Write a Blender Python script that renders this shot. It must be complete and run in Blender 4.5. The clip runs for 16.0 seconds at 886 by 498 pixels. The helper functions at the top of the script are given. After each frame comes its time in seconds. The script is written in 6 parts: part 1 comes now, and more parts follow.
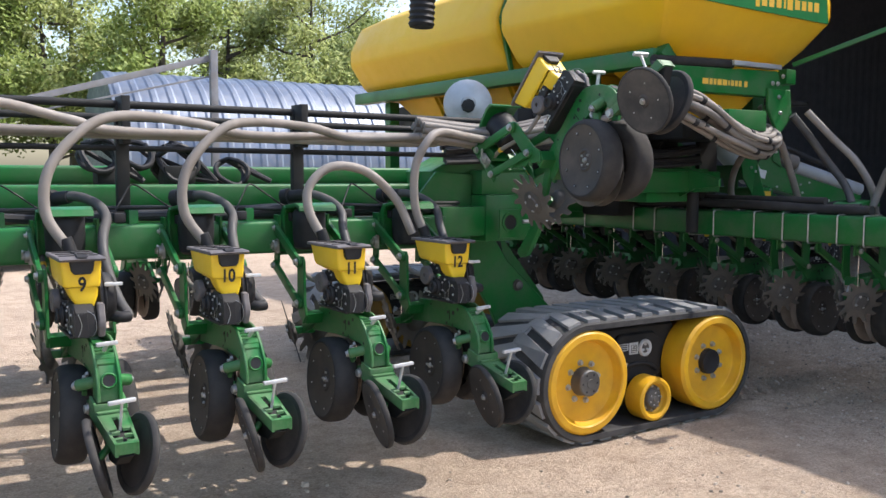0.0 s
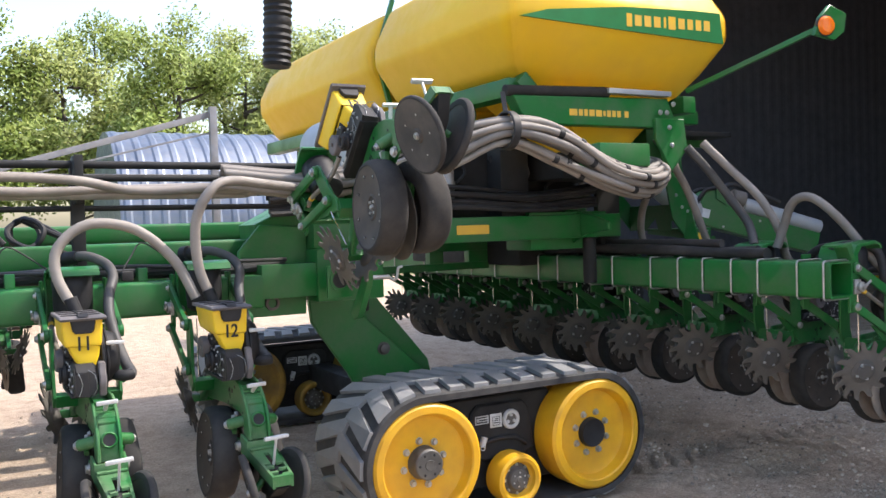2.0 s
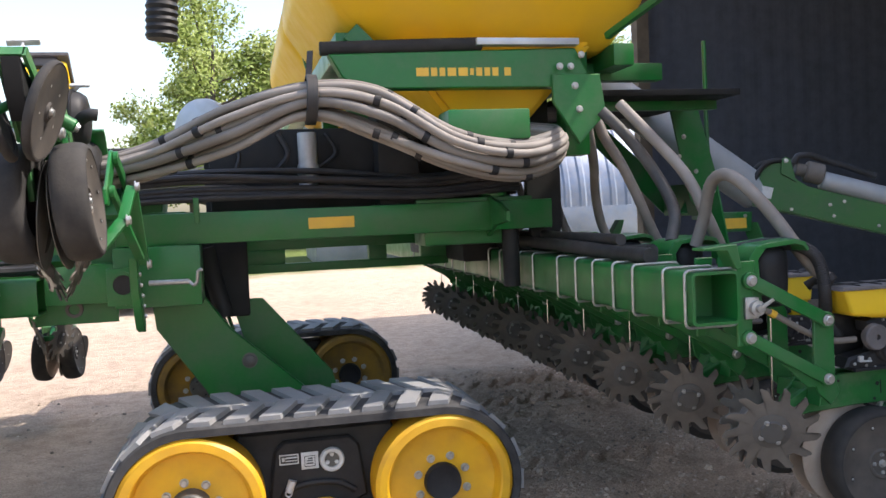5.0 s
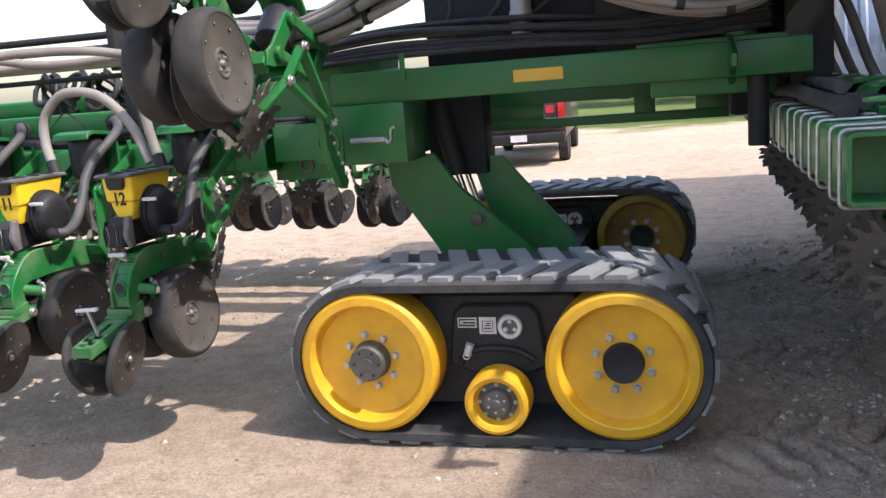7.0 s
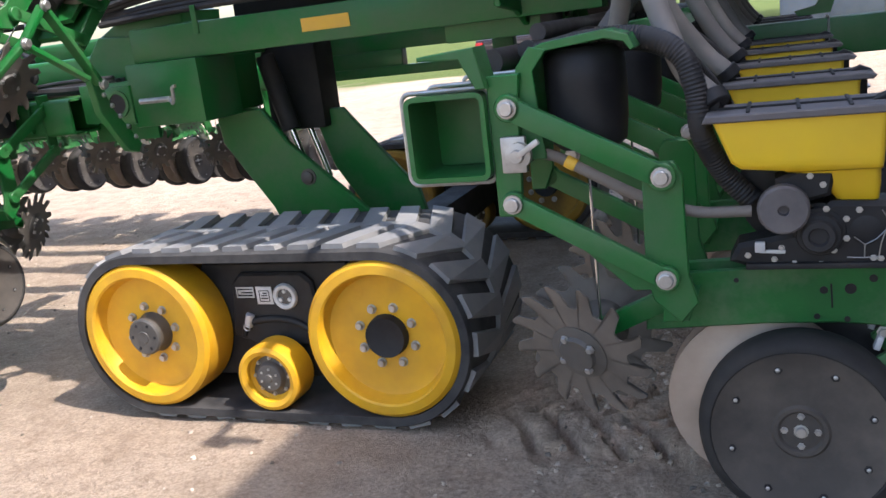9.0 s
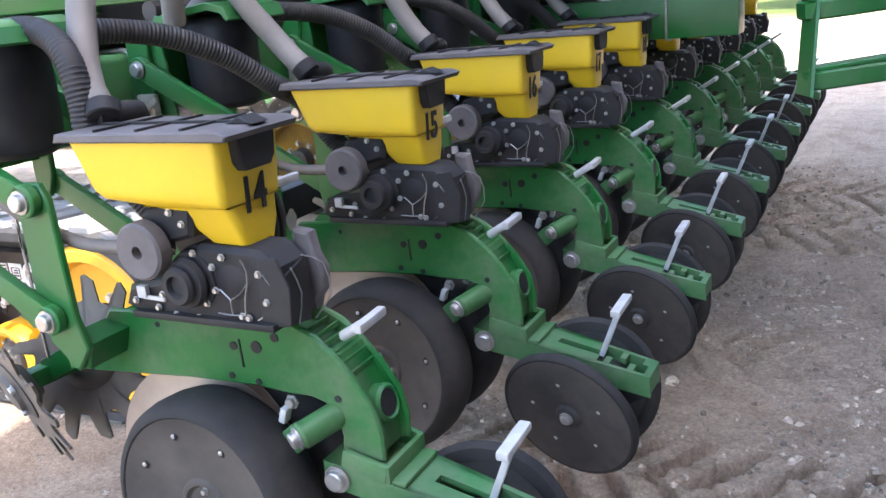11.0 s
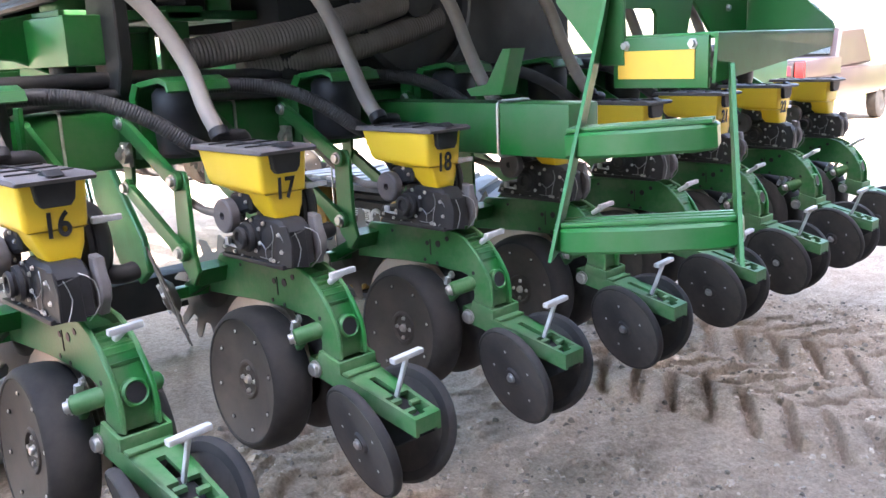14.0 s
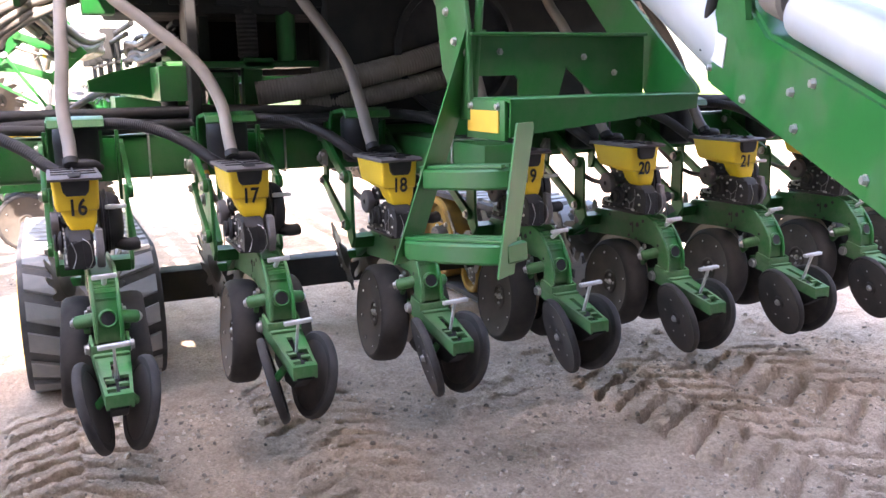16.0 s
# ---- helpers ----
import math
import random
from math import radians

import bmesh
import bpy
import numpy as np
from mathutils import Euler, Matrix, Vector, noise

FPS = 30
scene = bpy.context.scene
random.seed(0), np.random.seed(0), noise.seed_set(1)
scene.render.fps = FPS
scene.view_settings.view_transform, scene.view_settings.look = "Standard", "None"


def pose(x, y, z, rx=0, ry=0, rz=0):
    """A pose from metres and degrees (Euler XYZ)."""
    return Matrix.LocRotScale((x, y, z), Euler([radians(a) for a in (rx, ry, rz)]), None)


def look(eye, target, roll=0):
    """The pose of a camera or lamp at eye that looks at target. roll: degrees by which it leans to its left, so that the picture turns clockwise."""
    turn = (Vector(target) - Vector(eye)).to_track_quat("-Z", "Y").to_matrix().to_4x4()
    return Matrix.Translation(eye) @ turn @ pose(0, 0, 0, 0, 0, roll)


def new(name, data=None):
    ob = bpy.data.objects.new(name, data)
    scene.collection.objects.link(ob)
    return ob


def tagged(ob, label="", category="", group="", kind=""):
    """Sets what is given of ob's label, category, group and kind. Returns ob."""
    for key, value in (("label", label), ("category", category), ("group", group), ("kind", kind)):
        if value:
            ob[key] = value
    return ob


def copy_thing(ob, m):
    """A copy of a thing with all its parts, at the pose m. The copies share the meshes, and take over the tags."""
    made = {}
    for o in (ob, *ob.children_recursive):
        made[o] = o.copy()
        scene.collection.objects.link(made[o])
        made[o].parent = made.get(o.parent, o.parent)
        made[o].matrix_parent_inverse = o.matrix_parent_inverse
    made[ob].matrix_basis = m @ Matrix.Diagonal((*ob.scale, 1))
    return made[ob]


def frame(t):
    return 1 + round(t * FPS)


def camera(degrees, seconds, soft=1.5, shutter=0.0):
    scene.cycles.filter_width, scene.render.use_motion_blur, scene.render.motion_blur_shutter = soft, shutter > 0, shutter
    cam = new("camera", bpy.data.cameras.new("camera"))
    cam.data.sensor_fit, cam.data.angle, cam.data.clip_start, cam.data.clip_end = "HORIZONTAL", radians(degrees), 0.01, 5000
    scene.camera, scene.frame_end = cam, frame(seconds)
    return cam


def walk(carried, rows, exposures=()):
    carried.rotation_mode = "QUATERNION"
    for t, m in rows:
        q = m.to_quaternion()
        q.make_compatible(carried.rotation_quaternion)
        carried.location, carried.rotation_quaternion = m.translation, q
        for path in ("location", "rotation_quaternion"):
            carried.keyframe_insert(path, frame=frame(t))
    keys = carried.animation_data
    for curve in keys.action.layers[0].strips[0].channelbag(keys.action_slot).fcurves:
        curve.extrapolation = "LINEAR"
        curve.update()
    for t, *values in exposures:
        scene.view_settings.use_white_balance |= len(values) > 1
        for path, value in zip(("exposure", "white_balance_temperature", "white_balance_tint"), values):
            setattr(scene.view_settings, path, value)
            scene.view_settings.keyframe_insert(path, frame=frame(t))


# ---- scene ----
cam = camera(53.8, 16.0)
PATH = [
    (0, (-2.783, -3.98, 1.747), (-1.716, -2.297, 1.581), 0.1),
    (0.5, (-2.44, -4.052, 1.744), (-1.371, -2.366, 1.626), 0.0),
    (1, (-2.074, -4.114, 1.739), (-1.04, -2.403, 1.655), -0.6),
    (1.5, (-1.635, -4.067, 1.736), (-0.629, -2.34, 1.67), -1.3),
    (2, (-1.265, -4.042, 1.744), (-0.279, -2.303, 1.689), -1.8),
    (2.5, (-0.828, -4.045, 1.738), (0.103, -2.275, 1.714), -1.7),
    (3, (-0.374, -3.987, 1.709), (0.505, -2.19, 1.713), -3.1),
    (3.2, (-0.189, -3.959, 1.707), (0.681, -2.159, 1.726), -3.6),
    (5.3, (1.563, -3.885, 1.746), (1.864, -1.913, 1.607), -2.7),
    (5.5, (1.713, -3.887, 1.735), (1.904, -1.905, 1.548), -3.1),
    (6, (2.043, -3.842, 1.713), (1.943, -1.864, 1.441), -3.9),
    (6.5, (2.319, -3.701, 1.665), (1.945, -1.762, 1.348), -4.4),
    (7, (2.569, -3.509, 1.678), (2.014, -1.623, 1.315), -4.5),
    (7.5, (2.9, -3.336, 1.657), (2.297, -1.47, 1.262), -5.5),
    (8, (3.289, -3.168, 1.655), (2.624, -1.328, 1.239), -6.4),
    (8.2, (3.373, -3.086, 1.656), (2.718, -1.246, 1.224), -6.6),
    (10.3, (4.669, -2.26, 1.553), (3.754, -0.572, 0.995), -6.2),
    (10.5, (4.776, -2.144, 1.564), (3.863, -0.457, 0.997), -5.5),
    (11, (4.979, -1.918, 1.554), (4.069, -0.23, 0.985), -5.4),
    (11.5, (5.228, -1.676, 1.556), (4.244, -0.026, 0.999), -4.8),
    (12, (5.403, -1.395, 1.537), (4.32, 0.191, 0.978), -5.4),
    (12.5, (5.488, -1.022, 1.54), (4.334, 0.515, 0.985), -6.2),
    (13, (5.613, -0.787, 1.551), (4.414, 0.727, 1.03), -5.3),
    (13.5, (5.88, -0.494, 1.619), (4.586, 0.952, 1.13), -3.2),
    (14, (6.132, -0.237, 1.616), (4.737, 1.128, 1.177), -2.4),
    (14.5, (6.433, -0.017, 1.694), (4.898, 1.2, 1.29), -1.2),
    (15, (6.826, 0.11, 1.719), (5.17, 1.173, 1.359), -1.5),
    (15.5, (7.244, 0.202, 1.709), (5.517, 1.143, 1.343), -2.2),
    (16, (7.585, 0.473, 1.711), (5.793, 1.274, 1.326), -1.0),
]
walk(cam, [(t, look(eye, target, roll)) for t, eye, target, roll in PATH],
     exposures=[(0, 0.90, 6350, 13), (1.5, 1.16, 6450, 14), (3.0, 1.28, 6650, 14), (5.5, 1.18, 6500, 15), (8.0, 1.08, 6250, 15), (10.5, 2.26, 6450, 16), (11.5, 3.16, 6450, 16), (13.0, 3.68, 6450, 17), (14.0, 3.66, 6550, 18), (15.0, 3.71, 6750, 24), (16.0, 3.51, 6900, 26)])

# ---- world and sun ----
SUN_TO = Vector((0.57, -0.135, 0.79)).normalized()
world = bpy.data.worlds.new("sky")
scene.world = world
world.use_nodes = True
wn = world.node_tree.nodes
sky = wn.new("ShaderNodeTexSky")
sky.sky_type, sky.sun_disc = "NISHITA", False
sky.sun_elevation = math.asin(SUN_TO.z)
sky.sun_rotation = math.atan2(SUN_TO.x, SUN_TO.y)
sky.air_density, sky.dust_density = 1.3, 2.5
world.node_tree.links.new(sky.outputs[0], wn["Background"].inputs[0])
wn["Background"].inputs[1].default_value = 0.165
sun = new("sun", bpy.data.lights.new("sun", "SUN"))
sun.data.energy, sun.data.angle, sun.data.color = 2.9, radians(0.55), (1.0, 0.95, 0.86)
sun.matrix_world = look(SUN_TO * 40, (0, 0, 0))


# ---- materials ----
def material(name, color, rough=0.5, metal=0.0, color2=None, scale=8.0, mix=0.5, bump=0.0, bump_scale=60.0,
             dust=0.0, dust_color=(0.36, 0.31, 0.25), spec=0.5, per_object=0.0, detail=4.0, coat=0.0):
    m = bpy.data.materials.new(name)
    m.use_nodes = True
    nt = m.node_tree
    n, l = nt.nodes, nt.links
    b = n["Principled BSDF"]
    b.inputs["Roughness"].default_value = rough
    b.inputs["Metallic"].default_value = metal
    b.inputs["Specular IOR Level"].default_value = spec
    b.inputs["Coat Weight"].default_value = coat
    tc = n.new("ShaderNodeTexCoord")
    no = n.new("ShaderNodeTexNoise")
    no.inputs["Scale"].default_value, no.inputs["Detail"].default_value = scale, detail
    l.new(tc.outputs["Object"], no.inputs["Vector"])
    ramp = n.new("ShaderNodeValToRGB")
    ramp.color_ramp.elements[0].position, ramp.color_ramp.elements[1].position = 0.35, 0.68
    c2 = color2 or tuple(c * 0.72 for c in color)
    ramp.color_ramp.elements[0].color = (*color, 1)
    ramp.color_ramp.elements[1].color = (*[a + (c - a) * mix * 2 if mix < 0.5 else c for a, c in zip(color, c2)], 1)
    l.new(no.outputs["Fac"], ramp.inputs["Fac"])
    out = ramp.outputs["Color"]
    if dust > 0:
        n2 = n.new("ShaderNodeTexNoise")
        n2.inputs["Scale"].default_value, n2.inputs["Detail"].default_value = 5.0, 8.0
        n2.inputs["Roughness"].default_value = 0.65
        l.new(tc.outputs["Object"], n2.inputs["Vector"])
        r2 = n.new("ShaderNodeMapRange")
        r2.inputs["From Min"].default_value, r2.inputs["From Max"].default_value = 0.42, 0.72
        r2.inputs["To Max"].default_value = dust
        l.new(n2.outputs["Fac"], r2.inputs["Value"])
        mx = n.new("ShaderNodeMix")
        mx.data_type = "RGBA"
        l.new(r2.outputs["Result"], mx.inputs["Factor"])
        l.new(out, mx.inputs["A"])
        mx.inputs["B"].default_value = (*dust_color, 1)
        out = mx.outputs["Result"]
        rr = n.new("ShaderNodeMapRange")
        rr.inputs["From Max"].default_value = dust
        rr.inputs["To Min"].default_value, rr.inputs["To Max"].default_value = rough, min(1, rough + 0.3)
        l.new(r2.outputs["Result"], rr.inputs["Value"])
        l.new(rr.outputs["Result"], b.inputs["Roughness"])
    if per_object > 0:
        oi = n.new("ShaderNodeObjectInfo")
        mr = n.new("ShaderNodeMapRange")
        mr.inputs["To Min"].default_value, mr.inputs["To Max"].default_value = 1 - per_object, 1 + per_object
        l.new(oi.outputs["Random"], mr.inputs["Value"])
        hs = n.new("ShaderNodeHueSaturation")
        l.new(mr.outputs["Result"], hs.inputs["Value"])
        l.new(out, hs.inputs["Color"])
        out = hs.outputs["Color"]
    l.new(out, b.inputs["Base Color"])
    if bump > 0:
        n3 = n.new("ShaderNodeTexNoise")
        n3.inputs["Scale"].default_value, n3.inputs["Detail"].default_value = bump_scale, 6.0
        l.new(tc.outputs["Object"], n3.inputs["Vector"])
        bp = n.new("ShaderNodeBump")
        bp.inputs["Strength"].default_value, bp.inputs["Distance"].default_value = bump, 0.01
        l.new(n3.outputs["Fac"], bp.inputs["Height"])
        l.new(bp.outputs["Normal"], b.inputs["Normal"])
    return m


GREEN = material("green_paint", (0.010, 0.148, 0.030), 0.32, 0, (0.008, 0.118, 0.025), 5, dust=0.14, per_object=0.08, bump=0.02, coat=0.05, spec=0.4)
GREEN_CAST = material("green_cast", (0.011, 0.160, 0.032), 0.40, 0, (0.010, 0.120, 0.027), 9, dust=0.36, bump=0.08, bump_scale=90, per_object=0.08, spec=0.4)
YELLOW = material("yellow_plastic", (0.82, 0.55, 0.02), 0.38, 0, (0.78, 0.50, 0.02), 4, dust=0.06, bump=0.02)
TANK = material("yellow_tank", (0.84, 0.52, 0.015), 0.42, 0, (0.80, 0.47, 0.015), 1.5, dust=0.08, bump=0.02, bump_scale=25)
WHEEL = material("yellow_wheel", (0.78, 0.42, 0.012), 0.42, 0, (0.66, 0.33, 0.012), 6, dust=0.28, dust_color=(0.42, 0.26, 0.07), bump=0.04)
RUBBER = material("rubber", (0.022, 0.022, 0.023), 0.75, 0, (0.035, 0.034, 0.033), 14, dust=0.40, dust_color=(0.11, 0.098, 0.088), bump=0.1, per_object=0.15, spec=0.3)
# one rubber in two tones: dust, plus shaded gaps and sunlit tops in colour
TREAD = material("track_rubber", (0.028, 0.028, 0.03), 0.7, 0, (0.055, 0.053, 0.052), 9, spec=0.3, dust=0.4, dust_color=(0.17, 0.16, 0.15), bump=0.12)
LUG = material("lug_rubber", (0.213, 0.213, 0.219), 0.6, 0, (0.25, 0.245, 0.24), 10, dust=0.45, dust_color=(0.34, 0.33, 0.32), bump=0.1, per_object=0.15)
BLACK = material("black_plastic", (0.012, 0.012, 0.014), 0.5, 0, (0.022, 0.022, 0.024), 12, spec=0.3, dust=0.14, dust_color=(0.16, 0.15, 0.14), bump=0.04)
LID = material("lid_plastic", (0.075, 0.068, 0.071), 0.55, 0, (0.11, 0.10, 0.102), 10, dust=0.5, dust_color=(0.22, 0.20, 0.195), bump=0.06)
HOSE = material("grey_hose", (0.175, 0.155, 0.138), 0.6, 0, (0.235, 0.21, 0.188), 7, dust=0.4, dust_color=(0.20, 0.17, 0.14), bump=0.06, per_object=0.25)
DUCT = material("grey_duct", (0.15, 0.132, 0.116), 0.6, 0, (0.20, 0.178, 0.158), 7, dust=0.4, dust_color=(0.10, 0.085, 0.07), bump=0.06)
CLEAR = material("pale_plastic", (0.42, 0.43, 0.44), 0.3, 0.9, (0.25, 0.255, 0.26), 14, dust=0.3, dust_color=(0.2, 0.19, 0.18))
VAC_HOSE = material("vacuum_hose", (0.050, 0.050, 0.053), 0.5, 0, (0.075, 0.073, 0.072), 9, spec=0.35, dust=0.3, dust_color=(0.2, 0.18, 0.16), bump=0.06)
HOSE_DK = material("dark_hose", (0.018, 0.018, 0.02), 0.5, 0, (0.032, 0.032, 0.035), 9, spec=0.35, dust=0.18, dust_color=(0.2, 0.18, 0.16), bump=0.06)
STEEL = material("zinc", (0.55, 0.55, 0.54), 0.38, 0.85, (0.40, 0.39, 0.38), 30, dust=0.3, bump=0.05)
HANDLE = material("cast_handle", (0.62, 0.63, 0.64), 0.5, 0.25, (0.5, 0.5, 0.5), 20, dust=0.25, bump=0.06)
DISC = material("worn_steel", (0.165, 0.15, 0.135), 0.5, 0.3, (0.105, 0.095, 0.083), 7, dust=0.45, dust_color=(0.30, 0.25, 0.20), bump=0.08)
FACE = material("wheel_face", (0.050, 0.045, 0.041), 0.65, 0, (0.070, 0.062, 0.055), 7, dust=0.45, dust_color=(0.18, 0.152, 0.126), bump=0.08, per_object=0.2, spec=0.3)
DISC_FACE = material("disc_face", (0.036, 0.034, 0.034), 0.6, 0, (0.055, 0.051, 0.048), 9, dust=0.55, dust_color=(0.17, 0.145, 0.122), bump=0.08, per_object=0.2, spec=0.3)
OPENER = material("bare_steel", (0.50, 0.43, 0.37), 0.42, 0.6, (0.42, 0.35, 0.29), 8, dust=0.35, dust_color=(0.38, 0.29, 0.22), bump=0.04)
HUB = material("hub_steel", (0.12, 0.115, 0.11), 0.55, 0.4, (0.07, 0.068, 0.066), 20, dust=0.4, bump=0.1)
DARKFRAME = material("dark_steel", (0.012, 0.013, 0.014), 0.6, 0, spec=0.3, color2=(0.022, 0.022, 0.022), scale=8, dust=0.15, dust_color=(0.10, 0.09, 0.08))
DECAL = material("yellow_decal", (0.80, 0.48, 0.04), 0.45, 0, (0.72, 0.42, 0.05), 12, dust=0.1)
WHITE = material("white_sticker", (0.72, 0.72, 0.72), 0.5, 0, (0.6, 0.6, 0.6), 20, dust=0.2)
GALV = material("galvanized", (0.52, 0.54, 0.56), 0.42, 0.6, (0.40, 0.42, 0.45), 6, dust=0.2)
CHROME = material("chrome_rod", (0.7, 0.7, 0.7), 0.15, 1.0)
TUBEWHITE = material("pale_auger", (0.44, 0.46, 0.48), 0.4, 0.1, (0.36, 0.38, 0.40), 4, dust=0.2)


# ---- mesh helpers ----
def BM():
    return bmesh.new()


def mesh_ob(name, bm, mat, parent=None, label="", smooth=None):
    bmesh.ops.recalc_face_normals(bm, faces=bm.faces)
    me = bpy.data.meshes.new(name)
    bm.to_mesh(me)
    bm.free()
    me.materials.append(mat)
    if smooth is not None:
        me.shade_smooth()
        me.set_sharp_from_angle(angle=radians(smooth))
    ob = new(name, me)
    ob.parent = parent
    if label:
        ob["label"] = label
    return ob


def part(name, bm, mat, parent, label="", smooth=42):
    return mesh_ob(name, bm, mat, parent, label, smooth)


def thing(name, label, category, m=None, group="", kind=""):
    ob = new(name)
    ob.empty_display_size = 0.1
    if m is not None:
        ob.matrix_basis = m
    return tagged(ob, label, category, group, kind)


def box(bm, c, s, rot=(0, 0, 0), bev=0.004):
    m = pose(*c, *rot) @ Matrix.Diagonal((*s, 1))
    r = bmesh.ops.create_cube(bm, size=1, matrix=m)
    if bev:
        es = list({e for v in r["verts"] for e in v.link_edges})
        bmesh.ops.bevel(bm, geom=es, offset=min(bev, min(s) * 0.3), segments=2, profile=0.6, affect="EDGES")
    return bm


def bar(bm, a, b, w, h, bev=0.004, up=(0, 0, 1)):
    """A box bar from a to b, w across and h high."""
    a, b = Vector(a), Vector(b)
    d = (b - a)
    x = d.normalized()
    y = Vector(up).cross(x)
    y = y.normalized() if y.length > 1e-4 else Vector((0, 1, 0))
    z = x.cross(y)
    m = Matrix((x, y, z)).transposed().to_4x4()
    m.translation = (a + b) / 2
    r = bmesh.ops.create_cube(bm, size=1, matrix=m @ Matrix.Diagonal((d.length, w, h, 1)))
    if bev:
        es = list({e for v in r["verts"] for e in v.link_edges})
        bmesh.ops.bevel(bm, geom=es, offset=min(bev, min(w, h) * 0.3), segments=2, profile=0.6, affect="EDGES")
    return bm


def frame_of(axis):
    a = Vector(axis).normalized()
    q = a.to_track_quat("Z", "Y").to_matrix().to_4x4()
    return q


def lathe(bm, c, axis, prof, seg=32):
    """Turn a profile of (radius, height) about an axis through c."""
    m = Matrix.Translation(c) @ frame_of(axis)
    rings = []
    for r, h in prof:
        if r < 1e-5:
            rings.append([bm.verts.new(m @ Vector((0, 0, h)))])
        else:
            rings.append([bm.verts.new(m @ Vector((r * math.cos(2 * math.pi * k / seg), r * math.sin(2 * math.pi * k / seg), h))) for k in range(seg)])
    for p, q in zip(rings, rings[1:]):
        for k in range(seg):
            k2 = (k + 1) % seg
            if len(p) == 1 and len(q) == 1:
                continue
            if len(p) == 1:
                bm.faces.new((p[0], q[k], q[k2]))
            elif len(q) == 1:
                bm.faces.new((p[k], p[k2], q[0]))
            else:
                bm.faces.new((p[k], p[k2], q[k2], q[k]))
    return bm


def cyl(bm, a, b, r, seg=16, bev=0.003):
    a, b = Vector(a), Vector(b)
    h = (b - a).length
    bev = min(bev, r * 0.4, h * 0.3)
    return lathe(bm, a, b - a, [(0, 0), (r - bev, 0), (r, bev), (r, h - bev), (r - bev, h), (0, h)], seg)


def bolt(bm, c, axis, r=0.014, h=0.012):
    a = Vector(axis).normalized()
    lathe(bm, c, a, [(0, 0), (r * 1.35, 0), (r * 1.35, h * 0.25), (r, h * 0.25), (r, h * 0.85), (r * 0.85, h), (0, h)], 6 if r < 0.012 else 12)
    return bm


def bolts(name, spots, r, h, mat, parent, label=""):
    """Alike bolts, each an object of its own on one mesh; spots: (place, axis)."""
    bm = BM()
    bolt(bm, (0, 0, 0), (0, 0, 1), r, h)
    first = part(name, bm, mat, parent, label)
    for k, (c, a) in enumerate(spots):
        ob = first if k == 0 else new(name, first.data)
        ob.parent = parent
        ob.matrix_basis = Matrix.Translation(c) @ frame_of(a)


def plate(bm, pts, a0, a1, axis="y", bev=0.003):
    """A plate: the outline pts in the other two axes, from a0 to a1 along axis."""
    def at(p, h):
        return {"x": (h, p[0], p[1]), "y": (p[0], h, p[1]), "z": (p[0], p[1], h)}[axis]
    v0 = [bm.verts.new(at(p, a0)) for p in pts]
    v1 = [bm.verts.new(at(p, a1)) for p in pts]
    n = len(pts)
    fs = [bm.faces.new(v0), bm.faces.new(list(reversed(v1)))]
    for k in range(n):
        fs.append(bm.faces.new((v0[k], v1[k], v1[(k + 1) % n], v0[(k + 1) % n])))
    bmesh.ops.recalc_face_normals(bm, faces=fs)
    if bev:
        es = list({e for f in fs[:2] for e in f.edges})
        bmesh.ops.bevel(bm, geom=es, offset=min(bev, abs(a1 - a0) * 0.3), segments=1, affect="EDGES")
    return bm


def smooth_path(pts, step=0.03):
    """A Catmull-Rom curve through pts, at about even steps."""
    P = [Vector(p) for p in pts]
    P = [P[0] * 2 - P[1]] + P + [P[-1] * 2 - P[-2]]
    out = []
    for a, b, c, d in zip(P, P[1:], P[2:], P[3:]):
        n = max(2, int((c - b).length / step))
        for k in range(n):
            t = k / n
            out.append(0.5 * ((2 * b) + (c - a) * t + (2 * a - 5 * b + 4 * c - d) * t * t + (3 * b - a - 3 * c + d) * t ** 3))
    out.append(P[-2])
    return out


def hose(bm, pts, r, seg=10, ribs=0.0, step=0.03, rib_step=0.012):
    """A hose swept along a smooth path; ribs: the height of its corrugation."""
    path = smooth_path(pts, rib_step / 2 if ribs else step)
    t0 = (path[1] - path[0]).normalized()
    nrm = t0.orthogonal().normalized()
    rings = []
    for k, p in enumerate(path):
        t = (path[min(k + 1, len(path) - 1)] - path[max(k - 1, 0)]).normalized()
        nrm = (nrm - t * nrm.dot(t)).normalized()
        bn = t.cross(nrm)
        rr = r + (ribs if ribs and k % 2 else 0)
        rings.append([bm.verts.new(p + (nrm * math.cos(2 * math.pi * j / seg) + bn * math.sin(2 * math.pi * j / seg)) * rr) for j in range(seg)])
    for a, b in zip(rings, rings[1:]):
        for j in range(seg):
            bm.faces.new((a[j], a[(j + 1) % seg], b[(j + 1) % seg], b[j]))
    bm.faces.new(list(reversed(rings[0])))
    bm.faces.new(rings[-1])
    return bm


